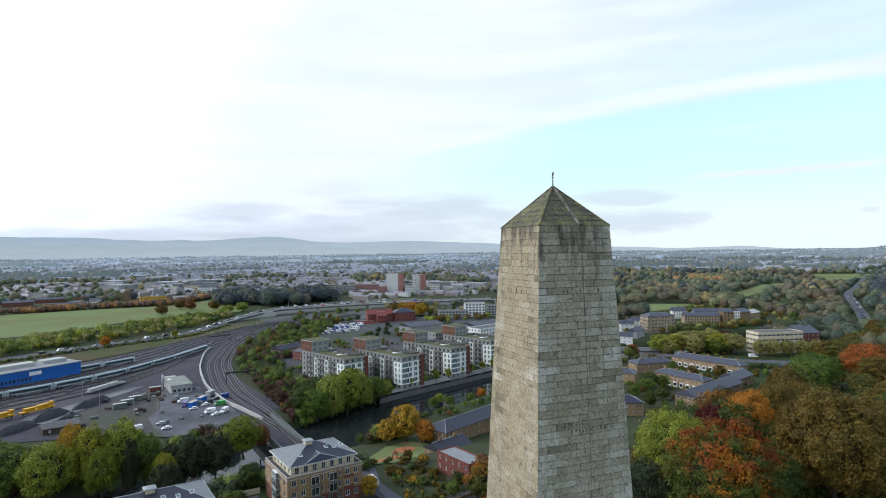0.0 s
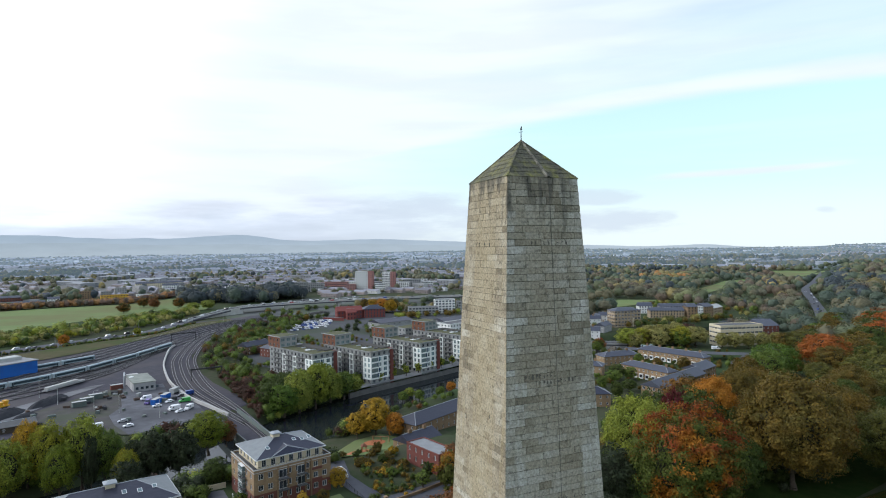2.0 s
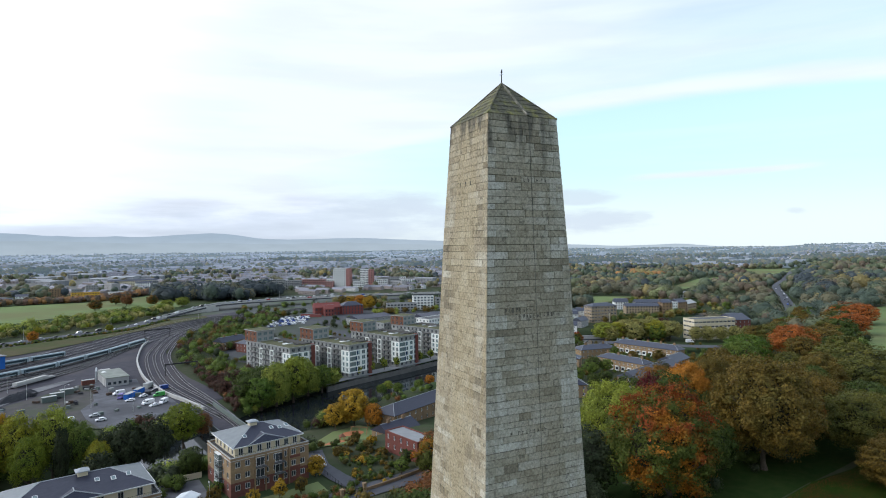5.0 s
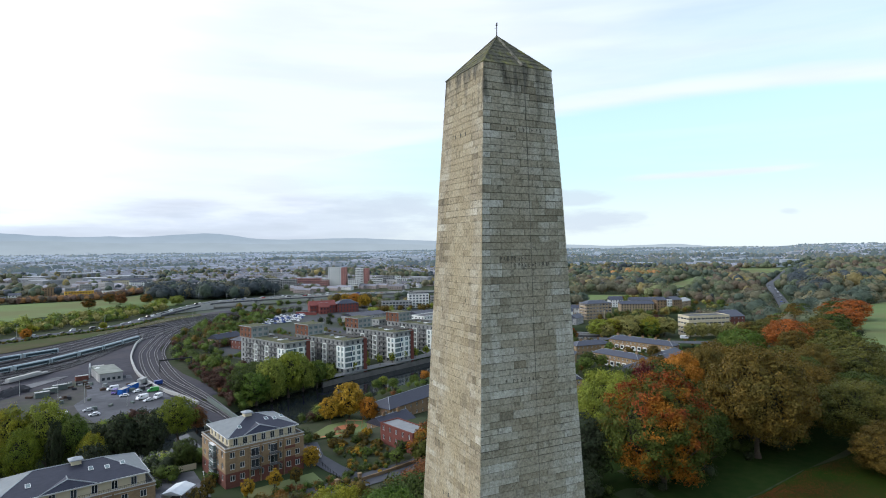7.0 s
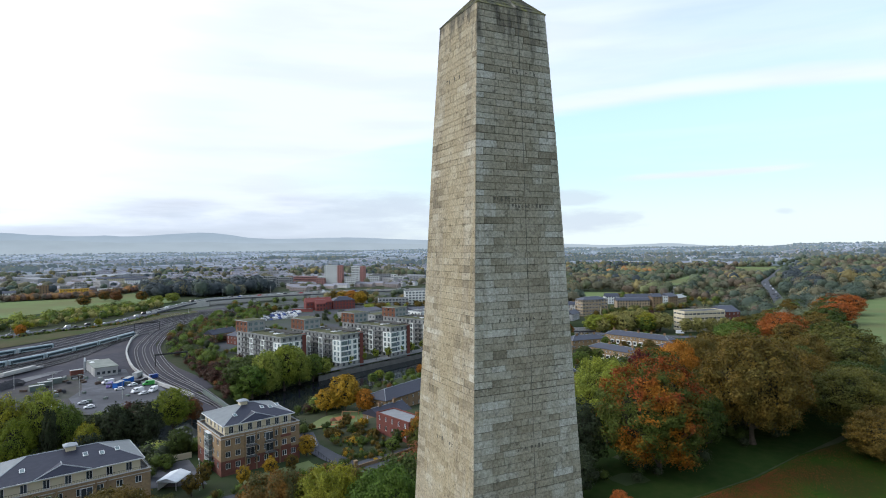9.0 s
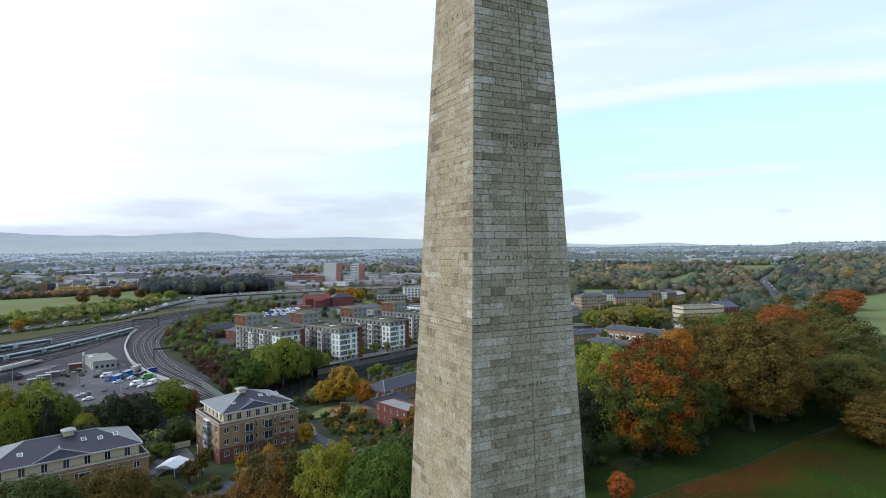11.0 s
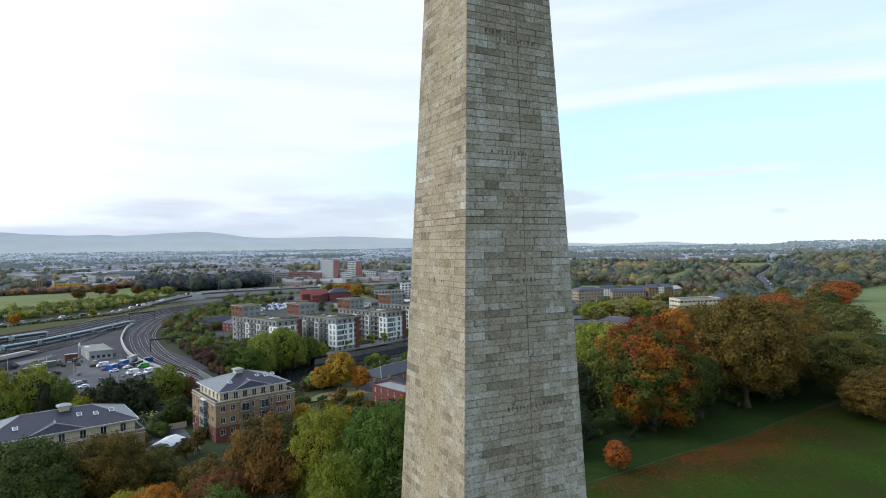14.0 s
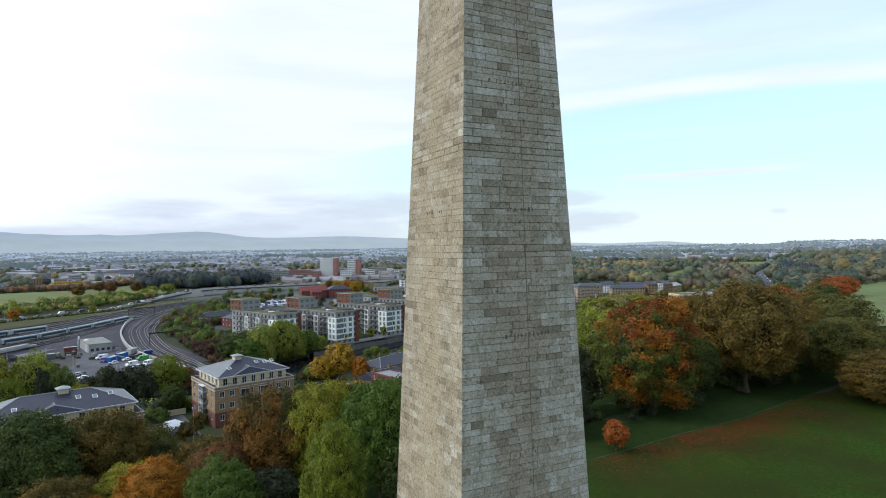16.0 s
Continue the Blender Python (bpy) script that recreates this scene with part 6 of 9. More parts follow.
part("deck", boxes((-6, 58, -5.2, 5.2, -1.0, 0.2)), m_asphalt, ob)
part("parapet", boxes((-6, 58, -5.3, -4.8, 0.15, 1.3)), m_render_grey, ob)
part("parapet", boxes((-6, 58, 4.8, 5.3, 0.15, 1.3)), m_render_grey, ob)
ob.matrix_basis = pose(250, 356, -20.5, rz=-32)


def road(name, line, width, label, dz=0.35, z=None):
    r = ribbon(name, line, width, m_asphalt, dz, z)
    tagged(r, label, "", "", "structure")
    return r


road("road", [(-330, 400), (-178, 503), (-129, 540), (-90, 566), (-53, 590), (-16.5, 673), (10, 715), (40, 735)], 16, "busy two-way road along the railway")
road("road", [(268, 300), (296, 268), (318, 250), (345, 238), (420, 266), (485, 302), (561, 352), (688, 446), (842, 560), (1034, 674), (1500, 960)], 11, "main road beside the park", z=lambda p: -17.5 + min(1, max(0, (p.x - 330) / 90)) * 4.0)
road("road", [(300, 236), (360, 262), (420, 268)], 8, "side road by the terraces", 0.6)
road("road", [(318, 250), (300, 226)], 9, "road between houses and the park", 0.25)
road("road", [(60, 128), (30, 121), (-20, 112), (-120, 96)], 9, "road between houses and the park", 0.25)
road("driveway", [(31, 122), (27, 134), (24.5, 146), (26, 160)], 5.5, "asphalt driveway beside the apartment house", 0.3)
sheet("parking", [(-19, 134), (-6, 130), (-9, 152), (-20, 152)], m_concrete, 0.15, 6, "paved car park behind the houses")

tagged(ribbon("verge", [(-316, 378), (-166, 484), (-117, 521), (-78, 547), (-42, 572), (-8, 640)], 20, mat("rough_verge", (0.070, 0.060, 0.042), 0.95, (0.045, 0.050, 0.028), 0.12, 9), 0.42), "rough grassy bank between road and railway", "", "", "structure")
# viaduct carrying the road over the railway
v = empty("viaduct")
tagged(v, "concrete road viaduct over the railway", "bridge")
VL = [(-16.5, 673), (12, 706), (45, 728), (100, 745), (170, 752), (260, 752), (350, 735)]
ribbon("deck", VL, 18, m_asphalt, z=lambda p: -20.6 + min(1, max(0, (p.x + 16) / 60)) * 6.5, thick=1.6, parent=v)
for s in (-9, 9):
    ribbon("parapet", [(x, y + s) for x, y in VL], 0.5, m_pale, z=lambda p: -19.4 + min(1, max(0, (p.x + 16) / 60)) * 6.5, thick=1.4, parent=v)
ribbon("retaining_wall", [(x, y - 9.2) for x, y in VL[:3]], 0.6, m_pale, z=lambda p: -19.9 + min(1, max(0, (p.x + 16) / 60)) * 6.3, thick=8, parent=v)
for x, y in VL[3:]:
    part("pier", boxes((x - 2, x + 2, y - 7, y + 7, -24, -15.6)), m_pale, v)

# ---- works yard and depot ----
shed = empty("depot_shed", pose(-106.3, 420.3, -21.3, rz=39.5))
tagged(shed, "long bright blue sheet-metal train depot shed", "depot")
SW, SD, SH = 90.0, 24.0, 7.9
part("wall", boxes((-SW, 0, 0, SD, 0, SH)), m_blue, shed, "blue profiled sheeting")
bm = bmesh.new()
for i in range(180):
    x = -SW + i * 0.5
    box(bm, x, x + 0.14, -0.08, 0.0, 2.6, SH)
part("ribs", bm, m_blue, shed)
part("roof", boxes((-SW - 0.6, 0.6, -0.6, SD + 0.6, SH, SH + 0.5)), mat("depot_roof", (0.27, 0.275, 0.28), 0.7, (0.19, 0.195, 0.2), 0.12, 9), shed, "dirty pale grey roof")
for x0, x1, y0 in ((-18, -4, 10), (-62, -22, 11)):
    part("roof_vent", boxes((x0, x1, y0, y0 + 8, SH + 0.5, SH + 2.6)), m_sheet, shed)
for i in range(26):
    x = -SW + 4 + i * 2.2
    part("window", boxes((x, x + 1.2, -0.14, 0.02, 1.6, 3.4)), m_glass, shed)
part("sign", boxes((-31, -24, -0.22, -0.08, 4.3, 6.6)), m_render_white, shed, "plain white sign board")

hut = empty("works_building", pose(-45.0, 330.0, -21.1, rz=13))
tagged(hut, "low grey works building with pale flat roof", "building")
part("wall", boxes((0, 11, 0, 26, 0, 4.7)), m_render_grey, hut)
part("roof", boxes((-0.3, 11.3, -0.3, 26.3, 4.7, 5.0)), mat("mossy_roof", (0.25, 0.265, 0.225), 0.8, (0.17, 0.18, 0.155), 0.3, 8), hut, "mossy pale roof")
bm = bmesh.new()
tube(bm, (-1.6, 20, 0), (-1.6, 20, 5.6), 0.55, 0.55, 10)
tube(bm, (-1.6, 20, 5.4), (-0.4, 28, 6.2), 0.5, 0.5, 10)
part("duct", bm, m_lead, hut, "thick pale metal duct")
part("annexe", boxes((2, 8, 26.35, 38, 0, 3.4)), m_pale, hut)
for i in range(5):
    part("window", boxes((1 + i * 2.5, 2.4 + i * 2.5, -0.06, 0.03, 1.2, 2.6)), m_glass, hut)
part("roller_door", boxes((-0.08, 0.02, 5, 10, 0, 4.2)), m_sheet, hut)
tank = empty("water_tank", pose(-47.5, 349, -21.1))
tagged(tank, "white upright storage tank", "tank")
bm = bmesh.new()
tube(bm, (0, 0, 0), (0, 0, 5.0), 1.4, 1.4, 16)
tube(bm, (0, 0, 5.0), (0, 0, 5.5), 1.4, 0.4, 16)
part("shell", bm, m_render_white, tank)


def container(x, y, rz, m, label, size=(6.1, 2.44, 2.6)):
    e = empty("container", pose(x, y, hz(x, y) + 0.45, rz=rz))
    tagged(e, label, "container")
    L, W, H = size
    bm = boxes((0, L, 0, W, 0.1, H))
    for i in range(int(L / 0.3)):
        box(bm, i * 0.3 + 0.05, i * 0.3 + 0.19, -0.05, 0, 0.25, H - 0.15)
        box(bm, i * 0.3 + 0.05, i * 0.3 + 0.19, W, W + 0.05, 0.25, H - 0.15)
    part("body", bm, m, e)
    part("roof", boxes((-0.04, L + 0.04, -0.07, W + 0.07, H, H + 0.1)), m_sheet, e)


for x, y, rz, m, l in ((-33, 295, 62, m_blue, "blue steel site container"), (-29, 304, 62, m_blue, "blue steel site container"), (-25, 316, 62, m_sheet, "grey steel site cabin"), (-70, 307, 20, m_girder, "dark green steel site cabin"), (-67.5, 314, 20, m_girder, "dark green steel site cabin"), (-64.5, 321, 20, m_girder, "dark green steel site cabin"), (-57, 341, 15, m_brick_red, "rusty red steel container")):
    container(x, y, rz, m, l)


# heaps of dark ballast beside the sidings
hrnd = random.Random(3)
m_heap = mat("stone_mound", (0.030, 0.030, 0.034), 0.95, (0.05, 0.05, 0.055), 0.5, 8)
for hx, hy, hl, hw_, hh_ in ((-83, 325, 26, 8, 2.8), (-97, 304, 24, 8, 3.0), (-106, 286, 22, 8, 2.6), (-88, 298, 14, 6, 2.0)):
    bm = bmesh.new()
    ring0 = None
    nseg = 20
    for lv, (f, zf) in enumerate(((1.0, 0.0), (0.72, 0.45), (0.42, 0.82), (0.14, 1.0))):
        ring = []
        for i in range(nseg):
            a_ = 2 * math.pi * i / nseg
            k_ = f * (1 + hrnd.uniform(-0.08, 0.08))
            ring.append(bm.verts.new((math.cos(a_) * hl / 2 * (k_ + (1 - f) * 0.35 * abs(math.cos(a_))), math.sin(a_) * hw_ / 2 * k_, hh_ * zf * (1 + hrnd.uniform(-0.1, 0.1)))))
        if ring0:
            for i in range(nseg):
                bm.faces.new((ring0[i], ring0[(i + 1) % nseg], ring[(i + 1) % nseg], ring[i]))
        ring0 = ring
    bm.faces.new(ring0)
    hp = new("stone_mound", mesh_of("stone_mound", bm, m_heap))
    hp.matrix_basis = pose(hx, hy, hz(hx, hy) + 0.5, rz=60)
    tagged(hp, "long dark mound of crushed stone ballast", "stone mound", "ballast mounds")
# odds and ends stacked about the yard
m_rust = mat("rusty_stores", (0.10, 0.062, 0.042), 0.9, (0.055, 0.045, 0.04), 0.8, 8)
crate_m = (m_rust, m_girder, m_heap, m_rust, m_girder, m_flat_grey, m_heap)
for i in range(44):
    cx_, cy_ = (hrnd.uniform(-92, -24), hrnd.uniform(268, 336)) if i < 26 else (hrnd.uniform(-64, -46), hrnd.uniform(288, 336))
    if math.hypot(cx_ + 36, cy_ - 286) < 10 or (-47 < cx_ < -30 and cy_ > 322):
        continue
    mm_ = crate_m[i % 7]
    w_, d_, h_ = hrnd.uniform(1.2, 3.2), hrnd.uniform(1.0, 2.2), hrnd.uniform(0.7, 1.8)
    bm = boxes((0, w_, 0, d_, 0.12, h_))
    bmesh.ops.bevel(bm, geom=bm.edges[:], offset=0.05, segments=1, affect="EDGES")
    for k_ in (0.0, d_ / 2 - 0.08, d_ - 0.16):
        box(bm, 0, w_, k_, k_ + 0.16, 0.0, 0.11)
    cr_ = new("stacked_crate", mesh_of("stacked_crate", bm, mm_))
    cr_.matrix_basis = pose(cx_, cy_, hz(cx_, cy_) + 0.48, rz=hrnd.uniform(0, 180))
    tagged(cr_, "stacked crate of stores in the works yard", "crate", "yard stores")

# ---- vehicles ----
def vehicle(kind, colour, far=False):
    root = empty("van" if kind == "van" else "car")
    L, W, H = (5.4, 2.0, 2.3) if kind == "van" else (4.3, 1.8, 1.45)
    bm = bmesh.new()
    if kind == "van":
        prof = [(0, 0.35), (L, 0.35), (L, H - 0.1), (L - 0.15, H), (1.5, H), (0.85, 1.35), (0.05, 1.0)]
    else:
        prof = [(0, 0.3), (L, 0.3), (L, 0.85), (L - 0.35, 0.95), (L - 1.0, H), (1.75, H), (1.05, 0.95), (0.08, 0.8)]
    a = [bm.verts.new((x, 0, z)) for x, z in prof]
    b = [bm.verts.new((x, W, z)) for x, z in prof]
    bm.faces.new(a)
    bm.faces.new(b[::-1])
    for i in range(len(a)):
        j = (i + 1) % len(a)
        bm.faces.new((a[j], a[i], b[i], b[j]))
    bmesh.ops.recalc_face_normals(bm, faces=bm.faces)
    bmesh.ops.bevel(bm, geom=bm.edges[:], offset=0.06, segments=1, affect="EDGES")
    body = part("body", bm, CAR[colour], root)
    if kind == "van":
        gl = [(0.98, 1.5, 0.06), (1.42, 2.1, 0.06)]
        bm = boxes((1.35, 2.3, -0.012, W + 0.012, 1.35, 1.95))
        face(bm, (0.86, 0.15, 1.42), (0.86, W - 0.15, 1.42), (1.36, W - 0.15, 2.15), (1.36, 0.15, 2.15))
    else:
        bm = boxes((1.75, L - 1.1, -0.012, W + 0.012, 0.98, H - 0.12))
        face(bm, (1.08, 0.15, 1.02), (1.08, W - 0.15, 1.02), (1.66, W - 0.2, H - 0.06), (1.66, 0.2, H - 0.06))
    part("windows", bm, m_glass, root)
    for x in () if far else (0.85, L - 0.85):
        for y in (0.1, W - 0.1):
            bm = bmesh.new()
            tube(bm, (x, y - 0.12, 0.33), (x, y + 0.12, 0.33), 0.33, 0.33, 12)
            wl_ = part("wheel", bm, m_tyre, root)
    for y in () if far else (0.25, W - 0.55):
        part("headlight", boxes((-0.02, 0.06, y, y + 0.3, 0.62, 0.8)), m_frame_white, root)
    return root


VEH = {}


def park(kind, colour, x, y, rz, z=None, where="parked in the works yard", group="yard vehicles"):
    z = hz(x, y) + 0.5 if z is None else z
    m = pose(x, y, z, rz=rz)
    far = math.hypot(x, y) > 400
    key = (kind, colour, far)
    if key not in VEH:
        VEH[key] = vehicle(kind, colour, far)
        VEH[key].matrix_basis = m
        ob = VEH[key]
    else:
        ob = copy_thing(VEH[key], m)
    tagged(ob, colour + " " + kind + " " + where, kind, group)
    return ob


for kd, c, x, y, rz in (("van", "white", -40, 307, 20), ("van", "purple", -36, 297, 80), ("car", "white", -34, 290, 10), ("car", "white", -28, 296, 30), ("van", "white", -26, 279, 30), ("van", "green", -22, 294, 10), ("car", "white", -23, 274, 30), ("car", "silver", -26, 284, 30), ("van", "white", -18, 277, 60), ("van", "blue", -20, 309, 20), ("car", "black", -23, 307, 20), ("car", "silver", -47, 268, 10), ("car", "white", -44, 259, 10), ("van", "white", -57, 262, 20)):
    park(kd, c, x, y, rz)
park("van", "white", 26.0, 143.5, 100, hz(25, 144) + 0.32, "parked beside the apartment house", "street vehicles")
park("van", "white", 322, 266, 150, -17.4, "on the road by the terraces", "street vehicles")
rr = random.Random(21)
for i in range(26):
    t = i / 26.0
    x = -150 + t * 190
    y = float(np.interp(x, [-178, -129, -90, -53, -16.5, 10, 40], [503, 540, 566, 590, 673, 715, 735])) + rr.choice((-3.0, 3.0))
    zz = hz(x, y) + 0.4
    if x > -16:
        zz = -20.55 + min(1, max(0, (x + 16) / 60)) * 6.5
    park(rr.choice(("car", "car", "car", "van")), rr.choice(("white", "silver", "black", "white", "silver", "black")), x + rr.uniform(-1, 1), y, rr.choice((40, 220)) + rr.uniform(-5, 5), zz, "in traffic beside the railway", "traffic")
for i in range(26):
    x = 50 + i * 10.5 + rr.uniform(-3, 3)
    y = float(np.interp(x, [45, 100, 170, 260, 350], [728, 745, 752, 752, 735])) + rr.choice((-4.0, 4.0))
    park(rr.choice(("car", "car", "van")), rr.choice(("white", "silver", "black", "blue", "red")), x, y, rr.choice((5, 185)), -14.05, "in traffic on the viaduct", "traffic")
for i in range(40):
    x, row_ = 60 + (i % 20) * 8.5 + rr.uniform(-2, 2), i // 20
    y = 800 + row_ * 26 + (x - 60) * 0.28 + rr.uniform(-3, 3)
    park(rr.choice(("car", "car", "van")), rr.choice(("white", "white", "silver", "black")), x, y, 16 + rr.choice((0, 180)), hz(x, y) + 0.3, "queueing on the slip road by the junction", "traffic")
for i in range(16):
    t = 0.02 + i / 17.0
    x = 430 + t * 420
    y = float(np.interp(x, [420, 485, 561, 688, 842], [266, 302, 352, 446, 560])) + rr.choice((-2.2, 2.4))
    park("car", rr.choice(("white", "silver", "black", "blue")), x, y, rr.choice((34, 214)), -13.45, "on the main road beside the park", "traffic")
for r in range(5):
    for i in range(13):
        if rr.random() < 0.85:
            park(rr.choice(("car", "van", "car")), rr.choice(("white", "white", "silver", "blue")), 74 + i * 2.9 + r * 5, 533 + r * 14 + i * 0.8, 100, -21.2, "in a crowded vehicle compound", "compound vehicles")


# ---- trains ----
def coach(x, y, rz, L=23.0):
    root = empty("train_coach", pose(x, y, RZ + 0.2, rz=rz))
    tagged(root, "silver and dark-banded railway passenger coach", "train", "passenger train")
    W, H = 2.9, 3.7
    prof = [(-W / 2, 0.9), (W / 2, 0.9), (W / 2, 3.0), (W / 2 - 0.35, 3.5), (0, H), (-W / 2 + 0.35, 3.5), (-W / 2, 3.0)]
    bm = bmesh.new()
    a = [bm.verts.new((0.25, p, z)) for p, z in prof]
    b = [bm.verts.new((L - 0.25, p, z)) for p, z in prof]
    bm.faces.new(a[::-1])
    bm.faces.new(b)
    for i in range(len(a)):
        j = (i + 1) % len(a)
        bm.faces.new((a[i], a[j], b[j], b[i]))
    bmesh.ops.recalc_face_normals(bm, faces=bm.faces)
    part("body", bm, m_train, root)
    part("window_band", boxes((2.4, L - 2.4, -W / 2 - 0.02, W / 2 + 0.02, 1.5, 2.85)), m_train_green, root, "dark window band")
    for xx in (1.4, L - 2.3):
        part("door", boxes((xx, xx + 0.9, -W / 2 - 0.03, W / 2 + 0.03, 1.0, 2.9)), m_train_green, root)
    for xx in (3.0, L - 3.0):
        bm = bmesh.new()
        for dx in (-1.1, 1.1):
            for yy in (-0.85, 0.7):
                tube(bm, (xx + dx, yy, 0.42), (xx + dx, yy + 0.15, 0.42), 0.42, 0.42, 10)
        box(bm, xx - 1.7, xx + 1.7, -1.0, 1.0, 0.45, 0.9)
        part("bogie", bm, m_tyre, root)
    return root


TL = np.array([(-161.5, 338.1), (-114.1, 369.6), (-99.3, 381.7), (-83.0, 396.1), (-68.4, 418.0), (-51.7, 444.4), (-30.0, 485.5)])
seg = np.r_[0, np.cumsum(np.hypot(*np.diff(TL, axis=0).T))]
s = seg[-1] - 23.0
while s > 0:
    a = [np.interp(s, seg, TL[:, i]) for i in (0, 1)]
    b = [np.interp(s + 23, seg, TL[:, i]) for i in (0, 1)]
    coach(a[0], a[1], math.degrees(math.atan2(b[1] - a[1], b[0] - a[0])))
    s -= 23.6
for sx in (0, 24):
    coach(-96 - sx * 0.77, 434 - sx * 0.63, 39.5)


def wagon(x, y, rz):
    root = empty("engineering_wagon", pose(x, y, RZ + 0.2, rz=rz))
    tagged(root, "bright yellow railway engineering wagon", "wagon", "yellow wagons")
    L = 17.0
    bm = boxes((0.3, L - 0.3, -1.35, 1.35, 0.9, 1.5))
    for x0, x1, h in ((2.0, 7.6, 2.9), (8.2, 14.2, 3.2), (14.6, 16.4, 3.7)):
        v0 = [bm.verts.new(p) for p in ((x0 + 0.6, -0.9, 1.5), (x1 - 0.6, -0.9, 1.5), (x1 - 0.6, 0.9, 1.5), (x0 + 0.6, 0.9, 1.5), (x0, -1.4, h), (x1, -1.4, h), (x1, 1.4, h), (x0, 1.4, h))]
        for f in ((4, 5, 6, 7), (0, 1, 5, 4), (1, 2, 6, 5), (2, 3, 7, 6), (3, 0, 4, 7)):
            bm.faces.new([v0[i] for i in f])
    part("body", bm, m_yellow, root)
    for xx in (2.6, L - 2.6):
        bm = bmesh.new()
        for dx in (-0.9, 0.9):
            for yy in (-0.85, 0.7):
                tube(bm, (xx + dx, yy, 0.42), (xx + dx, yy + 0.15, 0.42), 0.42, 0.42, 10)
        box(bm, xx - 1.5, xx + 1.5, -0.9, 0.9, 0.45, 0.9)
        part("bogie", bm, m_tyre, root)


for k in range(3):
    wagon(-111.5 - k * 15.0, 311.5 - k * 10.5, 45 - k * 6)
flat = empty("flat_wagon", pose(-89, 351.5, RZ + 0.2, rz=56))
tagged(flat, "long pale flat wagon with white load", "wagon")
part("load", boxes((0, 21, -1.3, 1.3, 1.2, 2.4)), m_pale, flat)
part("frame", boxes((-1, 26, -1.3, 1.3, 0.4, 1.2)), m_render_grey, flat)


# signal gantry and masts by the tracks
def gantry(x, y, rz, span):
    root = empty("signal_gantry", pose(x, y, RZ, rz=rz))
    tagged(root, "steel signal gantry over the tracks", "gantry")
    for s_ in (0, span):
        part("post", boxes((s_ - 0.2, s_ + 0.2, -0.2, 0.2, 0, 6.5)), m_iron, root)
    part("beam", boxes((-0.5, span + 0.5, -0.3, 0.3, 6.2, 7.0)), m_iron, root)
    for i in range(3):
        x_ = span * (i + 1) / 4
        part("signal", boxes((x_ - 0.3, x_ + 0.3, -0.5, -0.3, 6.0, 7.4)), m_iron, root)


gantry(-16, 345, 8, 17)
gantry(-30, 512, 20, 20)


def street_lamp(x, y, z, rz, h=9.0):
    root = empty("street_lamp", pose(x, y, z, rz=rz))
    tagged(root, "tall grey steel street lamp", "street lamp", "street lamps")
    bm = bmesh.new()
    tube(bm, (0, 0, 0), (0, 0, h), 0.12, 0.07, 8)
    tube(bm, (0, 0, h), (1.5, 0, h + 0.3), 0.06, 0.05, 6)
    part("post", bm, m_sheet, root)
    part("lantern", boxes((1.3, 2.0, -0.15, 0.15, h + 0.22, h + 0.4)), m_sheet, root)


for x, y, z, rz, h in ((-8.0, 127, hz(-8, 127), 90, 7), (-48, 287, -21.1, 0, 9), (-60, 300, -21.1, 0, 9), (-30, 270, -21.1, 0, 9), (-78, 318, -21.1, 0, 10), (-90, 340, -21.1, 0, 10), (-128, 330, -21.1, 0, 10), (18, 640, -21.1, 0, 12), (60, 716, -14.2, 90, 12), (120, 738, -14.2, 90, 12), (170, 743, -14.2, 90, 12), (-120, 555, -21.1, 60, 10), (-60, 600, -21.1, 60, 10)):
    street_lamp(x, y, z, rz, h)


# ---- park, gardens, fields ----
sheet("lawn", [(-60, -200), (260, -200), (330, 120), (200, 70), (139, 58), (122, 57.6), (100, 53.6), (76, 52.4), (60, 50.8), (44, 49.6), (30, 41), (-10, 20), (-60, 10)], m_grass, 0.15, 30, "mown park lawn")
LAWN_EDGE = np.array([(44, 49.3), (60, 50.5), (76, 52.2), (100, 53.4), (121, 57.3), (139, 58)], float)
lr = np.random.RandomState(12)
lx = lr.uniform(46, 145, 110000)
drift = np.abs(lr.exponential(8.0, 110000)) * (0.55 + 0.9 * np.array([noise.noise(Vector((q * 0.06, 4.0, 0))) * 0.5 + 0.5 for q in lx]))
ly = np.interp(lx, LAWN_EDGE[:, 0], LAWN_EDGE[:, 1]) - 0.3 - drift
patch_ = np.array([noise.noise(Vector((a_ * 0.12, b_ * 0.12, 6.0))) for a_, b_ in zip(lx, ly)])
keep_ = lr.rand(110000) < (np.clip(0.5 + patch_ * 1.1, 0.03, 0.95) * np.exp(-(((lx - 92) * 0.035) ** 2)) * np.exp(-((drift / 13) ** 2)) + 0.03)
lx, ly = lx[keep_], ly[keep_]
la, lsz = lr.uniform(0, 6.28, len(lx)), lr.uniform(0.06, 0.14, len(lx))
lz = height(lx, ly) + 0.165 + lr.uniform(0, 0.03, len(lx))
ex, ey = np.cos(la) * lsz, np.sin(la) * lsz
litter = np.stack([np.stack([lx + ex, ly + ey, lz], -1), np.stack([lx - ey * 0.7, ly + ex * 0.7, lz + 0.02], -1), np.stack([lx - ex, ly - ey, lz], -1), np.stack([lx + ey * 0.7, ly - ex * 0.7, lz + 0.02], -1)], 1)
tagged(new("fallen_leaves", quads("fallen_leaves", litter, m_leaflitter)), "rust-coloured fallen leaves scattered over the lawn", "leaves", "", "stuff")
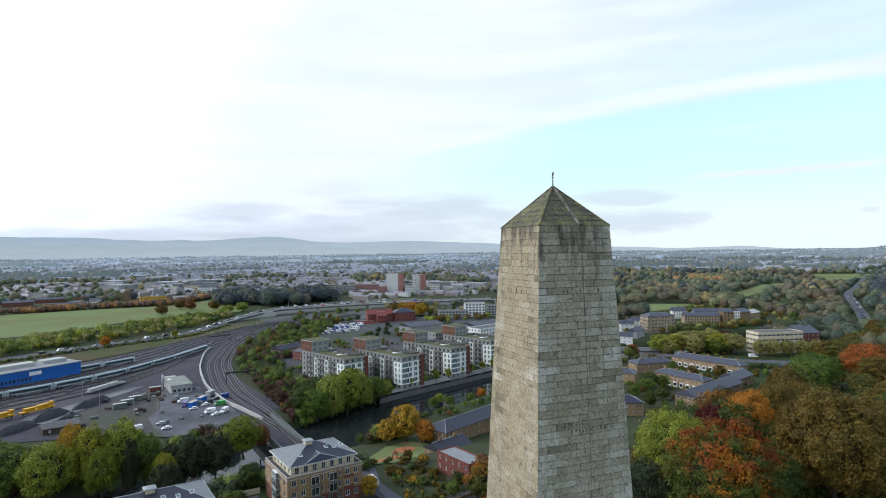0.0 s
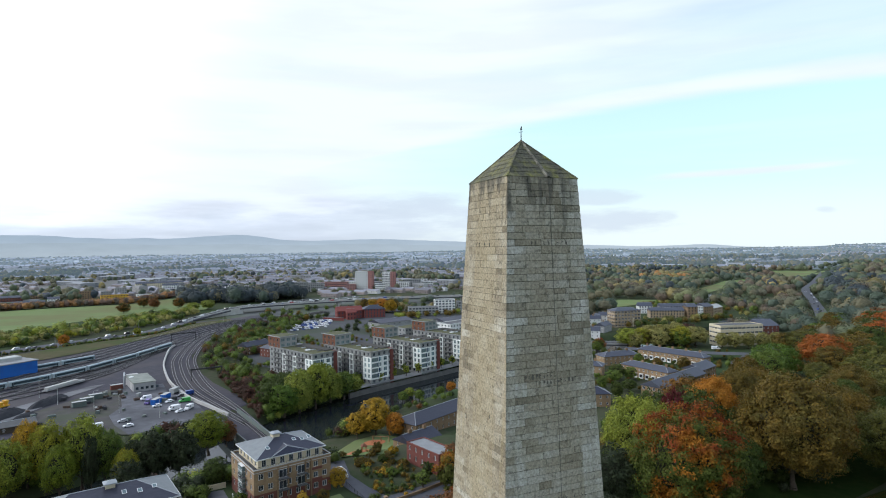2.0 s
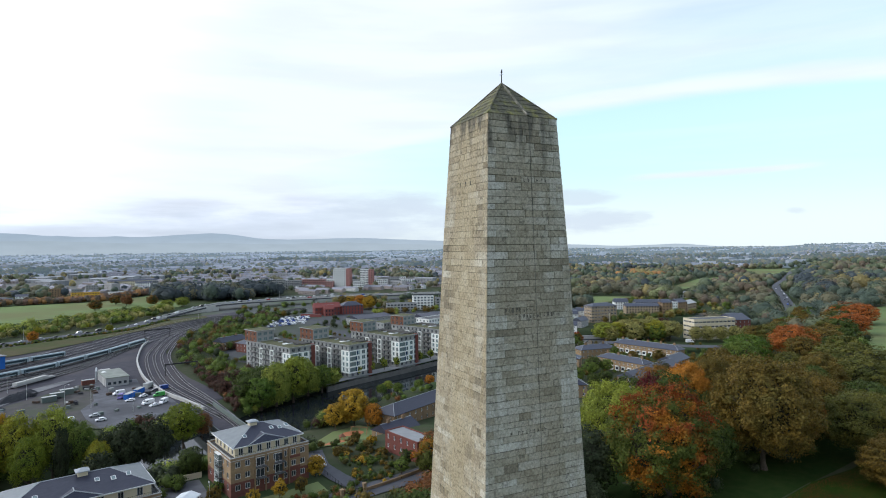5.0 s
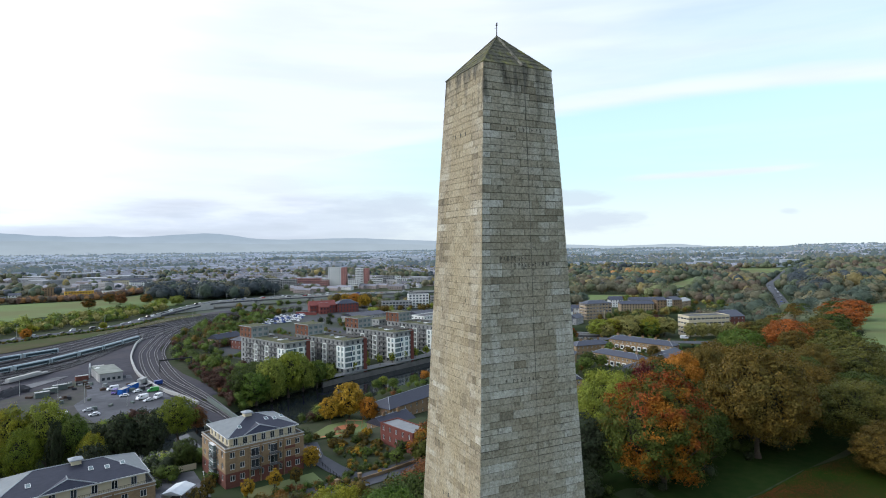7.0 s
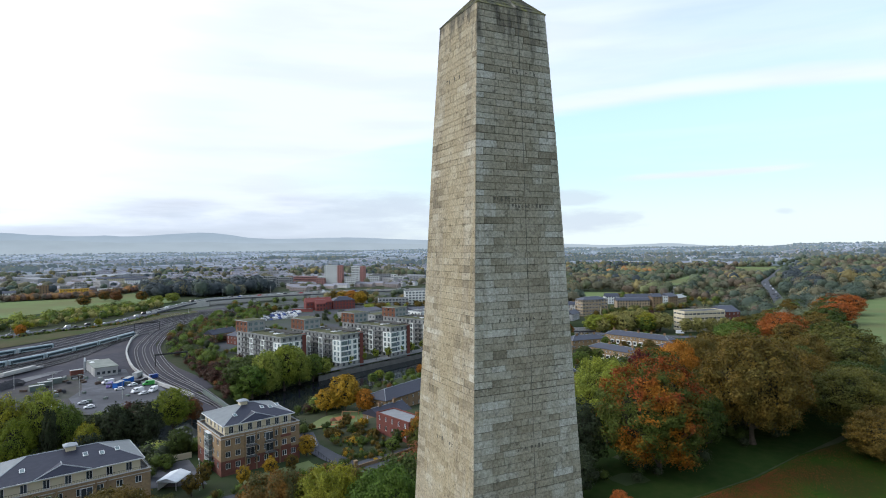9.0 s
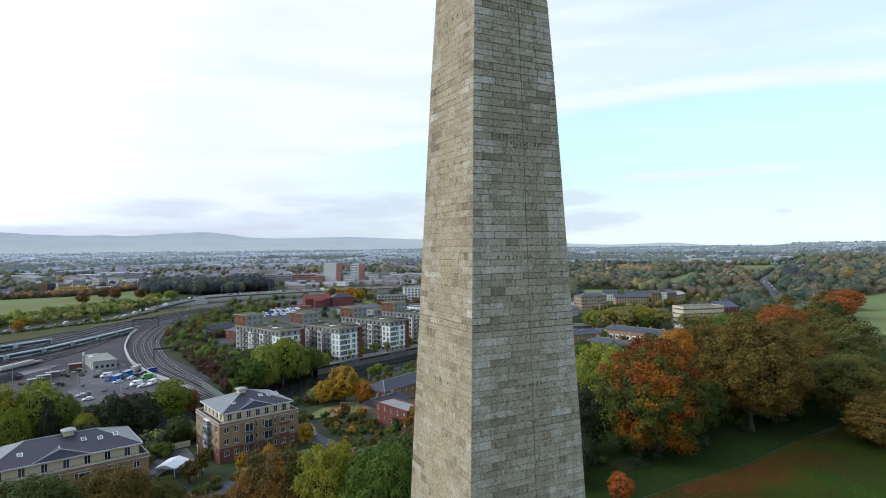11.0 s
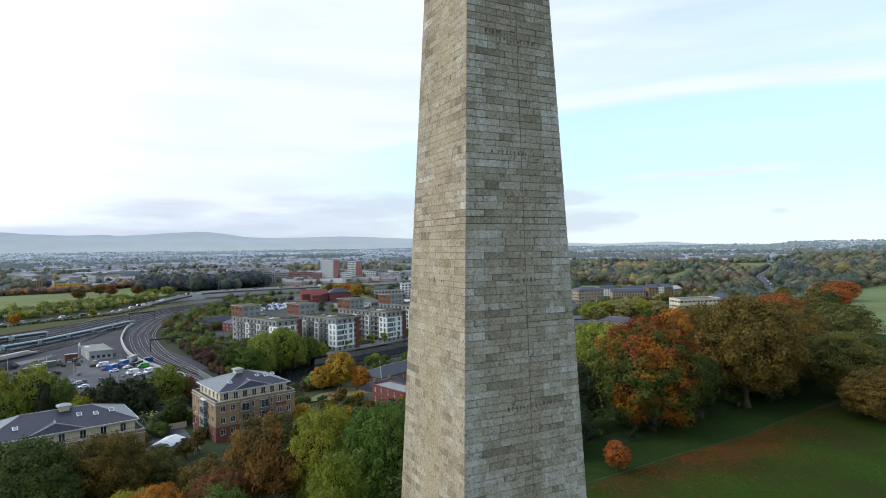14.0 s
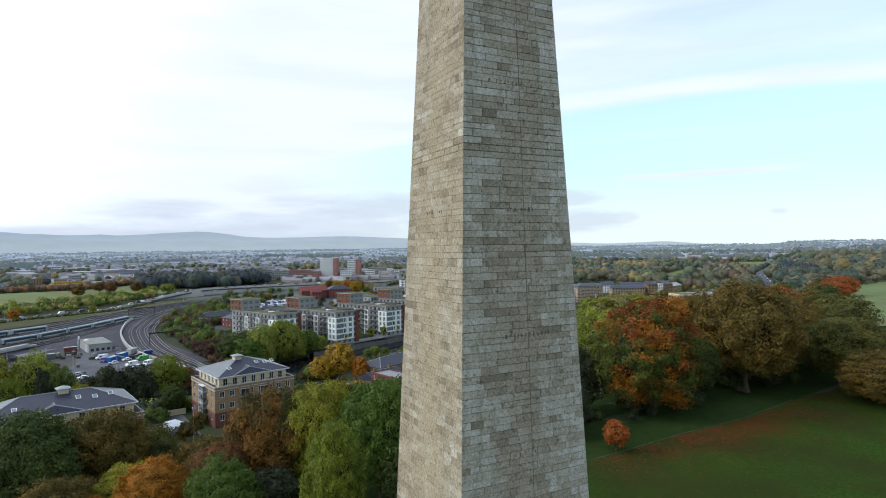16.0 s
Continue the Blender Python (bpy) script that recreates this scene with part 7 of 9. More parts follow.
sheet("park_path", [(44, 49.3), (60, 50.5), (76, 52.2), (100, 53.4), (121, 57.3), (121, 57.6), (99, 53.8), (76, 52.6), (60, 51.0), (44, 49.9)], mat("worn_path", (0.046, 0.054, 0.020), 0.95, (0.016, 0.034, 0.007), 0.7, 10, contrast=0.12), 0.2, 8, "worn pale edge along the lawn")
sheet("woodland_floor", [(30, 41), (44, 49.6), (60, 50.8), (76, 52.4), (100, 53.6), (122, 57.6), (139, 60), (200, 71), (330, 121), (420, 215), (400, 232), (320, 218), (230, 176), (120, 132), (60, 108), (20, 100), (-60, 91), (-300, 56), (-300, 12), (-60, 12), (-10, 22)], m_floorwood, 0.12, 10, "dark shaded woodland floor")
sheet("field", [(268, 124), (330, 160), (470, 243), (535, 264), (720, 290), (720, 60), (330, 60)], m_field, 0.4, 30, "bright green mown park field")
sheet("field", [(-221, 640), (-177, 655), (-137, 716), (-83, 772), (5, 792), (11, 834), (-24, 1030), (-95, 938), (-170, 930), (-297, 900), (-420, 880), (-420, 600)], m_field, 0.3, 60, "wide green playing field")
sheet("field", [(719, 640), (955, 766), (1052, 826), (1085, 862), (1010, 850), (886, 773), (760, 700)], m_field, 0.6, 60, "green clearing among trees")
sheet("field", [(425, 540), (481, 553), (528, 567), (590, 598), (545, 632), (488, 612), (430, 580)], m_field, 0.4, 40, "green clearing behind the mills")
sheet("field", [(1200, 860), (1345, 845), (1500, 985), (1400, 1060)], m_field, 0.8, 60, "green meadow far among trees")
sheet("plot_paving", [(60, 292), (112, 309), (200, 346), (260, 372), (290, 560), (200, 640), (120, 640), (70, 560), (62, 470), (20, 440), (14, 402), (40, 345)], mat("plot_asphalt", (0.045, 0.047, 0.054), 0.9, (0.075, 0.076, 0.080), 0.06, 9, col3=(0.04, 0.05, 0.03), scale3=0.03), 0.15, 60, "worn paving and verges among the buildings")
sheet("junction_ground", [(24, 668), (60, 660), (150, 640), (240, 650), (340, 690), (360, 800), (260, 900), (160, 905), (110, 850), (60, 820), (20, 792)], mat("junction_ground", (0.105, 0.108, 0.112), 0.95, (0.075, 0.082, 0.070), 0.03, 10, col3=(0.06, 0.075, 0.045), scale3=0.02), 0.25, 40, "grey verges and slip roads of the junction")
sheet("park_road", [(352, 208), (380, 222), (398, 240), (405, 262), (397, 263), (390, 244), (376, 229), (350, 214)], m_asphalt, 0.6, 10, "narrow park road curving to the main road")
sheet("garden_lawn", [(29, 164), (44, 160), (50, 176), (60, 190), (54, 200), (42, 196), (33, 186)], m_field, 0.2, 4, "green playground lawn by the river")
sheet("garden_lawn", [(2, 121), (22, 126), (21, 134), (1, 129)], m_field, 0.2, 4, "small front lawn of the apartment house")


def disc(name, x, y, r, material, label):
    sheet(name, [(x + r * math.cos(a) * 1.3, y + r * math.sin(a)) for a in [i * math.pi / 9 for i in range(18)]], material, 0.32, 4, label)


disc("drain_cover", -33.2, 273.6, 1.9, m_pale, "round pale drain cover set in the yard")
disc("play_surface", 40, 178, 4.6, m_playred, "round orange-red play surface")
disc("play_surface", 48, 189, 3.4, m_playred, "orange-red play surface by the swings")
sw = empty("swing_frame", pose(50, 187, hz(50, 187) + 0.3, rz=-35))
tagged(sw, "timber swing frame in the playground", "swing")
for k in range(3):
    bm = bmesh.new()
    tube(bm, (k * 3.2 - 3.2, -1.3, 0), (k * 3.2 - 3.2, 0, 2.6), 0.1, 0.1, 6)
    tube(bm, (k * 3.2 - 3.2, 1.3, 0), (k * 3.2 - 3.2, 0, 2.6), 0.1, 0.1, 6)
    part("leg", bm, m_wood, sw)
bm = bmesh.new()
tube(bm, (-3.4, 0, 2.6), (3.4, 0, 2.6), 0.11, 0.11, 6)
part("beam", bm, m_wood, sw)
mound = empty("play_tower", pose(41, 179, hz(41, 179) + 0.3))
tagged(mound, "small timber play tower", "play tower")
part("posts", boxes((-.9, -.7, -.9, -.7, 0, 2.4), (.7, .9, -.9, -.7, 0, 2.4), (-.9, -.7, .7, .9, 0, 2.4), (.7, .9, .7, .9, 0, 2.4)), m_wood, mound)
rb = roof_bm("hip", 2, 2, 2.4, 1.0, 0.1)
bmesh.ops.translate(rb, verts=rb.verts, vec=(-1, -1, 0))
part("roof", rb, m_terracotta, mound)

# gate with brick pillars on the drive
gate = empty("metal_gate", pose(23.8, 119.6, hz(27, 120) + 0.2, rz=12))
tagged(gate, "black metal drive gate between stone pillars", "gate")
for k in range(2):
    gx0 = 0.6 + k * 2.9
    bm = boxes((gx0, gx0 + 2.7, -0.04, 0.04, 0.2, 0.3), (gx0, gx0 + 2.7, -0.04, 0.04, 1.3, 1.4))
    for i in range(12):
        box(bm, gx0 + i * 0.24, gx0 + i * 0.24 + 0.05, -0.03, 0.03, 0.2, 1.55)
    part("gate_leaf", bm, m_iron, gate)
for px in (0.0, 6.8):
    bm = boxes((px - 0.4, px + 0.4, -0.4, 0.4, -0.5, 2.2), (px - 0.5, px + 0.5, -0.5, 0.5, 2.2, 2.4))
    part("pillar", bm, m_brick_buff, gate, "buff brick gate pillar")
wall2 = empty("boundary_wall")
tagged(wall2, "low dark boundary wall with iron rail", "wall")
ribbon("wall", [(31, 121), (40, 123.5), (50, 127)], 0.35, m_brick_brown, z=lambda p: hz(p.x, p.y) + 1.2, thick=1.6, parent=wall2, step=3)
fence = empty("iron_fence")
tagged(fence, "black iron fence along the driveway", "fence")
for i in range(14):
    fx, fy = 26.5 - i * 0.25, 121 + i * 2.0
    part("post", boxes((fx - 0.05, fx + 0.05, fy - 0.05, fy + 0.05, hz(fx, fy), hz(fx, fy) + 1.4)), m_iron, fence)
ribbon("rail", [(26.5, 121), (23.2, 147)], 0.06, m_iron, z=lambda p: hz(p.x, p.y) + 1.3, thick=0.08, parent=fence, step=4)
# white-roofed car port
cp = empty("car_port", pose(-13.2, 129.0, hz(-12, 132) + 0.15, rz=58))
tagged(cp, "small car port with white canvas roof", "car port")
rb = roof_bm("gable", 6.5, 5.0, 2.3, 0.8, 0.2)
part("roof", rb, m_canvas, cp)
for px, py in ((0.1, 0.1), (6.3, 0.1), (0.1, 4.8), (6.3, 4.8)):
    part("post", boxes((px, px + 0.12, py, py + 0.12, 0, 2.3)), m_frame_white, cp)
part("side", boxes((0.1, 6.4, 4.85, 4.95, 0, 1.6)), m_canvas, cp)
pw = empty("boundary_wall", pose(-19, 152, hz(-14, 152), rz=10))
tagged(pw, "cream rendered yard wall", "wall")
part("wall", boxes((0, 11, 0, 0.3, -1, 1.6)), m_render_cream, pw)
# covered boat on the river
boat = empty("houseboat", pose(41, 208, -28.7, rz=62))
tagged(boat, "river boat under a white canvas cover", "boat")
part("hull", boxes((0, 15, 0, 4.5, -0.3, 1.0)), m_girder, boat)
rb = roof_bm("hip", 14, 4.2, 1.4, 1.1, 0.2)
bmesh.ops.translate(rb, verts=rb.verts, vec=(0.5, 0.15, 0))
part("cover", rb, m_canvas, boat)
# old cabin roof glimpsed behind the yard trees
building("workshop", -92, 272, -21.3, 20, 14, 10, 1, 2.8, m_bark, "gable", m_roof_felt, 1.4, (3, 2, 3, 2), (1.0, 1.2), 0, label="old dark workshop by the yard", category="workshop")

# ---- planting ----
# trees on the lawn's edge, each by its own place
G = "park trees"
for shape, x, y, colour, r, tall in (
        ("near_b", 83, 65.5, "turning", 12.4, 25.5), ("near_c", 89, 88, "lime", 9.5, 24.5), ("near_a", 119, 68, "olive", 13.2, 30), ("near_c", 133, 77, "olive", 10.5, 24), ("near_c", 152, 77, "olive", 9, 22), ("near_c", 147, 60, "bronze", 11.0, 20), ("near_a", 175, 90, "deep", 6.5, 18), ("near_a", 188, 96, "olive", 9.5, 20), ("near_a", 130, 69, "brown", 8, 25),
        ("near_b", 135, 43, "gold", 10.0, 13.0), ("near_c", 146, 40, "gold", 9.0, 12.0), ("back_b", 107, 88, "deep", 8, 23), ("near_a", 119, 92, "orange", 8.6, 24), ("near_c", 118, 83, "deep", 8.4, 18), ("back_b", 121, 106, "deep", 5, 18), ("near_a", 134, 104, "orange", 5.0, 19.5), ("near_c", 137, 99, "olive", 8, 24), ("back_a", 103, 90, "crimson", 5, 23), ("back_a", 105, 101, "deep", 7, 21),
        ("back_b", 70, 78, "dark", 8, 17), ("back_a", 60, 76, "dark", 8, 16), ("back_a", 98, 80, "deep", 7, 17), ("back_a", 102, 70, "deep", 6, 16), ("back_a", 56, 64, "dark", 6, 13), ("back_a", 166, 50, "olive", 10, 15),
        ("back_a", 146, 102, "olive", 10, 23), ("back_b", 168, 112, "deep", 9, 17), ("back_a", 208, 93, "bronze", 10, 17), ("back_b", 230, 105, "bronze", 12.5, 18), ("back_a", 182, 78, "deep", 9, 14),
        ("back_a", 134, 116, "brown", 8, 20), ("back_b", 214, 158, "gold", 7.8, 18), ("back_a", 244, 166, "fern", 11.5, 20), ("back_b", 229, 158, "green", 8.5, 18.5), ("back_a", 266, 156, "ember", 11.5, 18.5), ("back_b", 256, 146, "olive", 8, 14), ("back_a", 272, 138, "deep", 8, 14), ("back_b", 342, 218, "bronze", 13, 15), ("back_a", 371, 187, "ember", 11, 14), ("back_b", 425, 212, "ember", 12, 15)):
    tree(shape, x, y, colour, r, tall, group=G, where="by the park lawn")
tree("mid_c", 59.0, 51.7, "ember", 2.5, 6.0, group=G, where="standing alone on the lawn")
# trees below the near side of the park
for shape, x, y, colour, r, tall in (
        ("near_a", -1.2, 62, "brown", 7.4, 18.6), ("near_c", 5.5, 58, "moss", 5.8, 19.8), ("near_c", 12.5, 52, "fern", 6.8, 20.0), ("near_a", 2.2, 40.5, "grass", 4.4, 17.5), ("back_a", 15, 40, "deep", 6.0, 14), ("near_c", -9, 59, "rust", 4.6, 12.0), ("back_b", 20, 60, "deep", 7.0, 18),
        ("near_a", -21, 63, "moss", 4.8, 10), ("near_b", -17.5, 58.5, "orange", 4.6, 10.6), ("near_c", -25, 78, "olive", 7.0, 16.5), ("near_a", -34, 71, "deep", 8, 18.2), ("near_c", -47, 73, "deep", 8.5, 18.2), ("near_c", -18, 84, "bronze", 5.5, 12), ("near_b", -30, 62, "olive", 6, 9.5), ("back_a", -41, 58, "gold", 6.5, 9), ("near_c", -25.5, 60, "red", 3.6, 7.5),
        ("back_a", -58, 86, "deep", 9, 19), ("near_b", -9.5, 50, "fern", 5.2, 11.5), ("back_a", -33, 50, "deep", 6, 8), ("back_a", -64, 70, "olive", 9, 14), ("back_b", 4, 68, "deep", 6, 13), ("back_a", -10, 72, "olive", 5, 10), ("back_a", -3, 50, "dark", 4.5, 9), ("back_b", 30, 74, "rust", 7, 15)):
    tree(shape, x, y, colour, r, tall, group=G, where="below the park")
# garden trees by the houses
for shape, x, y, colour, r, tall in (
        ("mid_a", 21.5, 138.5, "yellow", 2.6, 6.5), ("small_b", 2, 124, "yellow", 1.8, 5.5), ("small_a", 9, 126, "yellow", 2.0, 6), ("small_b", 15, 128, "gold", 1.8, 5), ("mid_b", 52, 200, "yellow", 6.5, 15.5), ("mid_c", 44, 199, "yellow", 4.5, 11), ("mid_a", 58, 194, "orange", 4.0, 10),
        ("small_b", 47.5, 133, "deep", 2.2, 5.5), ("small_a", 44, 128, "green", 2.4, 5), ("mid_a", 54, 126, "rust", 5, 12), ("mid_b", 49, 117, "red", 5.5, 13), ("mid_c", 58, 118, "red", 6, 14), ("mid_a", 66, 128, "maroon", 5, 13),
        ("mid_a", -11, 156, "deep", 3.5, 9), ("small_a", -15.5, 147, "green", 2.0, 4.5), ("small_b", -5.5, 139, "green", 1.8, 3.5), ("small_a", -7, 128, "gold", 2.2, 6.5), ("small_b", -10, 124, "gold", 2.4, 5.5)):
    tree(shape, x, y, colour, r, tall, where="in a garden beside the houses")
prnd = random.Random(77)


def plant(count, xr, yr, shapes, colours, rr_, hh, group="", where="", test=None):
    k = tries = 0
    while k < count and tries < count * 30:
        tries += 1
        x, y = prnd.uniform(*xr), prnd.uniform(*yr)
        if test and not test(x, y):
            continue
        if hz(x, y) < -24 or (x > 190 and math.atan2(x + 18, y + 30) > radians(61.8)):
            continue
        f = prnd.uniform(0, 1)
        tree(prnd.choice(shapes), x, y, prnd.choice(colours), rr_[0] + (rr_[1] - rr_[0]) * f, hh[0] + (hh[1] - hh[0]) * min(1, max(0, f + prnd.uniform(-.2, .2))), group=group, where=where)
        k += 1


def near_line(pts, tol):
    p = np.array(pts, float)

    def test(x, y):
        best = 1e9
        for a, b in zip(p[:-1], p[1:]):
            d = b - a
            t = np.clip(((x - a[0]) * d[0] + (y - a[1]) * d[1]) / (d @ d), 0, 1)
            best = min(best, math.hypot(x - a[0] - t * d[0], y - a[1] - t * d[1]))
        return best < tol
    return test


def wood_stuff(name, spots, colour, label, leaves=52, size=1.5, leaf_set=None, around_=9, up_=5, fill=0.92):
    """Many crowns in one mesh: each an uneven dome of leafage with loose sprays of leaves standing out of it."""
    r = np.random.RandomState(len(spots) + 3)
    s = np.array(spots, float)
    n = len(s)
    # domes, pushed out into lobes
    th = np.arange(around_) * 2 * math.pi / around_
    ph = np.linspace(-0.95, 1.35, up_)
    unit = np.array([(math.cos(a) * math.cos(b), math.sin(a) * math.cos(b), math.sin(b)) for b in ph for a in th] + [(0, 0, 1.0)])
    turn = r.uniform(0, 6.28, n)
    ca, sa = np.cos(turn)[:, None], np.sin(turn)[:, None]
    d = np.stack([unit[None, :, 0] * ca - unit[None, :, 1] * sa, unit[None, :, 0] * sa + unit[None, :, 1] * ca, np.repeat(unit[None, :, 2], n, 0)], -1)
    lobe = r.normal(size=(n, 7, 3)) * np.array([1, 1, 0.7])
    lobe /= np.linalg.norm(lobe, axis=2)[:, :, None]

    def swell(dirs, which):
        near_ = np.einsum("kj,kmj->km", dirs, lobe[which])
        return 0.74 + 0.30 * np.clip((near_.max(1) - 0.55) / 0.45, 0, 1)

    which = np.repeat(np.arange(n), len(unit))
    flat = d.reshape(-1, 3)
    squash = r.uniform(0.78, 1.0, n)
    reach = swell(flat, which) * r.uniform(0.93, 1.05, len(flat)) * s[which, 3]
    core = flat * (reach * fill)[:, None] * np.stack([np.ones(len(flat)), np.ones(len(flat)), squash[which]], -1)
    core += s[which, :3]
    core[:, 2] += s[which, 3] * 0.92 * squash[which]
    fs = []
    for j in range(up_ - 1):
        for i in range(around_):
            i2 = (i + 1) % around_
            fs.append((j * around_ + i, j * around_ + i2, (j + 1) * around_ + i2, (j + 1) * around_ + i))
    tip = up_ * around_
    cap_ = [((up_ - 1) * around_ + i, (up_ - 1) * around_ + (i + 1) % around_, tip, tip) for i in range(around_)]
    quad = np.array(fs)
    tri = np.array(cap_)[:, :3]
    base = (np.arange(n) * len(unit))[:, None, None]
    core_q, core_t = (quad[None] + base).reshape(-1, 4), (tri[None] + base).reshape(-1, 3)
    # leaves
    ci = np.repeat(np.arange(n), leaves)
    e = r.normal(size=(len(ci), 3)) + np.array([0, 0, 0.25])
    e /= np.linalg.norm(e, axis=1)[:, None]
    rad = s[ci, 3]
    pt = e * (swell(e, ci) * rad * r.uniform(fill - 0.04, 1.06, len(ci)))[:, None] * np.stack([np.ones(len(ci)), np.ones(len(ci)), squash[ci]], -1)
    pt += s[ci, :3]
    pt[:, 2] += rad * 0.92 * squash[ci]
    nn = e + r.normal(size=e.shape) * 0.30 + np.array([0, 0, 0.25])
    nn /= np.linalg.norm(nn, axis=1)[:, None]
    a = np.cross(nn, r.normal(size=e.shape))
    a /= np.linalg.norm(a, axis=1)[:, None]
    b = np.cross(nn, a)
    k = (size * rad / 6.0 * r.uniform(0.6, 1.4, len(ci)))[:, None]
    v = np.stack([pt + a * k, pt + b * k * 0.7, pt - a * k, pt - b * k * 0.7], 1).reshape(-1, 3)
    co = np.concatenate([core, v])
    lq = np.arange(len(v)).reshape(-1, 4) + len(core)
    loops = np.concatenate([core_q.ravel(), lq.ravel(), core_t.ravel()])
    nq, nt_ = len(core_q) + len(lq), len(core_t)
    me = bpy.data.meshes.new(name)
    me.vertices.add(len(co))
    me.vertices.foreach_set("co", co.astype(np.float32).ravel())
    me.loops.add(len(loops))
    me.loops.foreach_set("vertex_index", loops.astype(np.int32))
    me.polygons.add(nq + nt_)
    me.polygons.foreach_set("loop_start", np.concatenate([np.arange(nq) * 4, nq * 4 + np.arange(nt_) * 3]).astype(np.int32))
    smooth = np.zeros(nq + nt_, bool)
    smooth[:len(core_q)] = True
    smooth[nq:] = True
    me.polygons.foreach_set("use_smooth", smooth)
    me.update(calc_edges=True)
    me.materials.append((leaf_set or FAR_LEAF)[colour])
    tagged(new(name, me), label, "woods", "", "stuff")


def scrub(name, count, xr, yr, colours, radii, label, test=None, leaves=130, size=0.8):
    """Bushes and small trees of mixed colour, too many to count, over a stretch of ground."""
    lists = {}
    k = tries = 0
    while k < count and tries < count * 40:
        tries += 1
        x, y = prnd.uniform(*xr), prnd.uniform(*yr)
        if (test and not test(x, y)) or hz(x, y) < -24.8 or (x > 190 and math.atan2(x + 18, y + 30) > radians(61.8)):
            continue
        lists.setdefault(prnd.choice(colours), []).append((x, y, hz(x, y), prnd.uniform(*radii)))
        k += 1
    near = math.hypot(xr[0] + xr[1], yr[0] + yr[1]) / 2 < 700
    for c, sp in lists.items():
        wood_stuff(name, sp, c, WORDS[c] + " " + label, int(leaves * 1.25) if near else leaves, size * (0.8 if near else 1.0), LEAF if near else None, 7, 4, 0.66 if near else 0.84)


MID = ("mid_a", "mid_b", "mid_c")
# near bank of the river, left of the rail bridge
for x, y, colour, r, tall in ((-61, 200, "moss", 6.5, 23.4), (-51, 200, "lime", 7.0, 24.4), (-67, 203, "yellow", 5, 22), (-72, 192, "lime", 8, 21), (-84, 200, "green", 9, 18), (-44, 197, "green", 5.5, 19.6), (-47, 189, "dark", 2.6, 20), (-56, 190, "grass", 5.5, 18), (-37, 186, "moss", 4.2, 15), (-29, 190, "dark", 6.0, 19), (-21, 191, "dark", 6.0, 18.4), (-34, 192, "dark", 5.0, 16), (-36, 180, "dark", 5, 13), (-11, 215, "grass", 7.2, 17), (-4, 222, "rust", 4.0, 10.5), (-66, 226, "green", 6, 12), (-98, 220, "green", 8, 17), (-112, 212, "green", 8, 17)):
    tree(prnd.choice(("back_a", "back_b")) if colour != "dark" else prnd.choice(MID), x, y, colour, r, tall, z=max(hz(x, y), -23), group="river bank trees", where="on the river bank")
# willow clump by the riverside blocks
for x, y, colour, r, tall, sh in ((32, 261, "willow", 7, 20.5, "willow"), (41, 266, "lime", 6.5, 21, "mid_b"), (50, 273, "willow", 6.5, 17.5, "willow"), (46, 280, "grass", 7, 18, "mid_a"), (58, 276, "green", 5.5, 14, "mid_c"), (24, 256, "fern", 7, 15, "mid_a"), (18, 262, "deep", 6, 13, "mid_b"), (60, 284, "green", 5, 12, "mid_c"), (66, 283, "willow", 4.5, 9, "mid_b"), (28, 272, "deep", 7, 15, "mid_c"), (38, 280, "green", 7, 15, "mid_a"), (20, 280, "deep", 6, 12, "mid_b"), (30, 292, "deep", 6, 12, "mid_c"), (24, 300, "green", 5, 10, "mid_a"), (15, 270, "maroon", 4, 8, "mid_a"), (10, 285, "maroon", 4, 7, "mid_b"), (9, 296, "maroon", 4, 6, "mid_c"), (13, 306, "maroon", 4, 7, "mid_a"), (6, 310, "maroon", 3.5, 5.5, "mid_b")):
    tree(sh, x, y, colour, r, tall, z=max(hz(x, y), -23), group="river bank trees", where="on the river bank by the apartment blocks")
EDGE_Y, EDGE_X = [256, 332, 391, 438, 524, 594, 640], [12, 2, -8, -9, 6, 38, 88]
scrub("railway_scrub", 330, (-10, 125), (300, 640), ("green", "deep", "green", "deep", "green", "dark", "green", "deep", "gold", "maroon"), (2.4, 4.8), "scrub trees on waste ground by the railway", lambda x, y: x > np.interp(y, EDGE_Y, EDGE_X) and x < np.interp(y, [300, 335, 345, 400, 440, 480, 520, 640], [40, 36, 22, 20, 62, 60, 66, 116]), 140, 0.72)
scrub("bank_scrub", 260, (-120, 60), (160, 262), ("deep", "green", "dark", "willow", "maroon"), (1.8, 3.6), "bushes along the river bank", lambda x, y: 24 < river_distance(x, y) < 40 and not (-12 < x < 22) and not (y < 205 and x > 24) and not (y < 165))
scrub("plot_scrub", 220, (0, 260), (300, 520), ("deep", "green", "green", "gold", "olive"), (1.5, 3.4), "bushes among the buildings", lambda x, y: river_distance(x, y) > 30 and (x > 20) and noise.noise(Vector((x * 0.02, y * 0.02, 1))) > -0.05 and abs((x * 0.92 + y * 0.38) % 40 - 20) > 8)
scrub("terrace_gardens", 230, (140, 340), (185, 330), ("deep", "green", "green", "gold", "olive"), (1.2, 2.8), "garden bushes among the terraces", lambda x, y: river_distance(x, y) > 26 and y > 195 + (x - 180) * 0.28)
scrub("park_undergrowth", 200, (95, 420), (60, 250), ("deep", "dark", "green", "olive"), (2.2, 4.2), "undergrowth of the wooded slope", lambda x, y: -70 < y - np.interp(x, SCARP_X, SCARP_Y) < 22 and y > 66 + (x - 100) * 0.35 and x + y > 190)
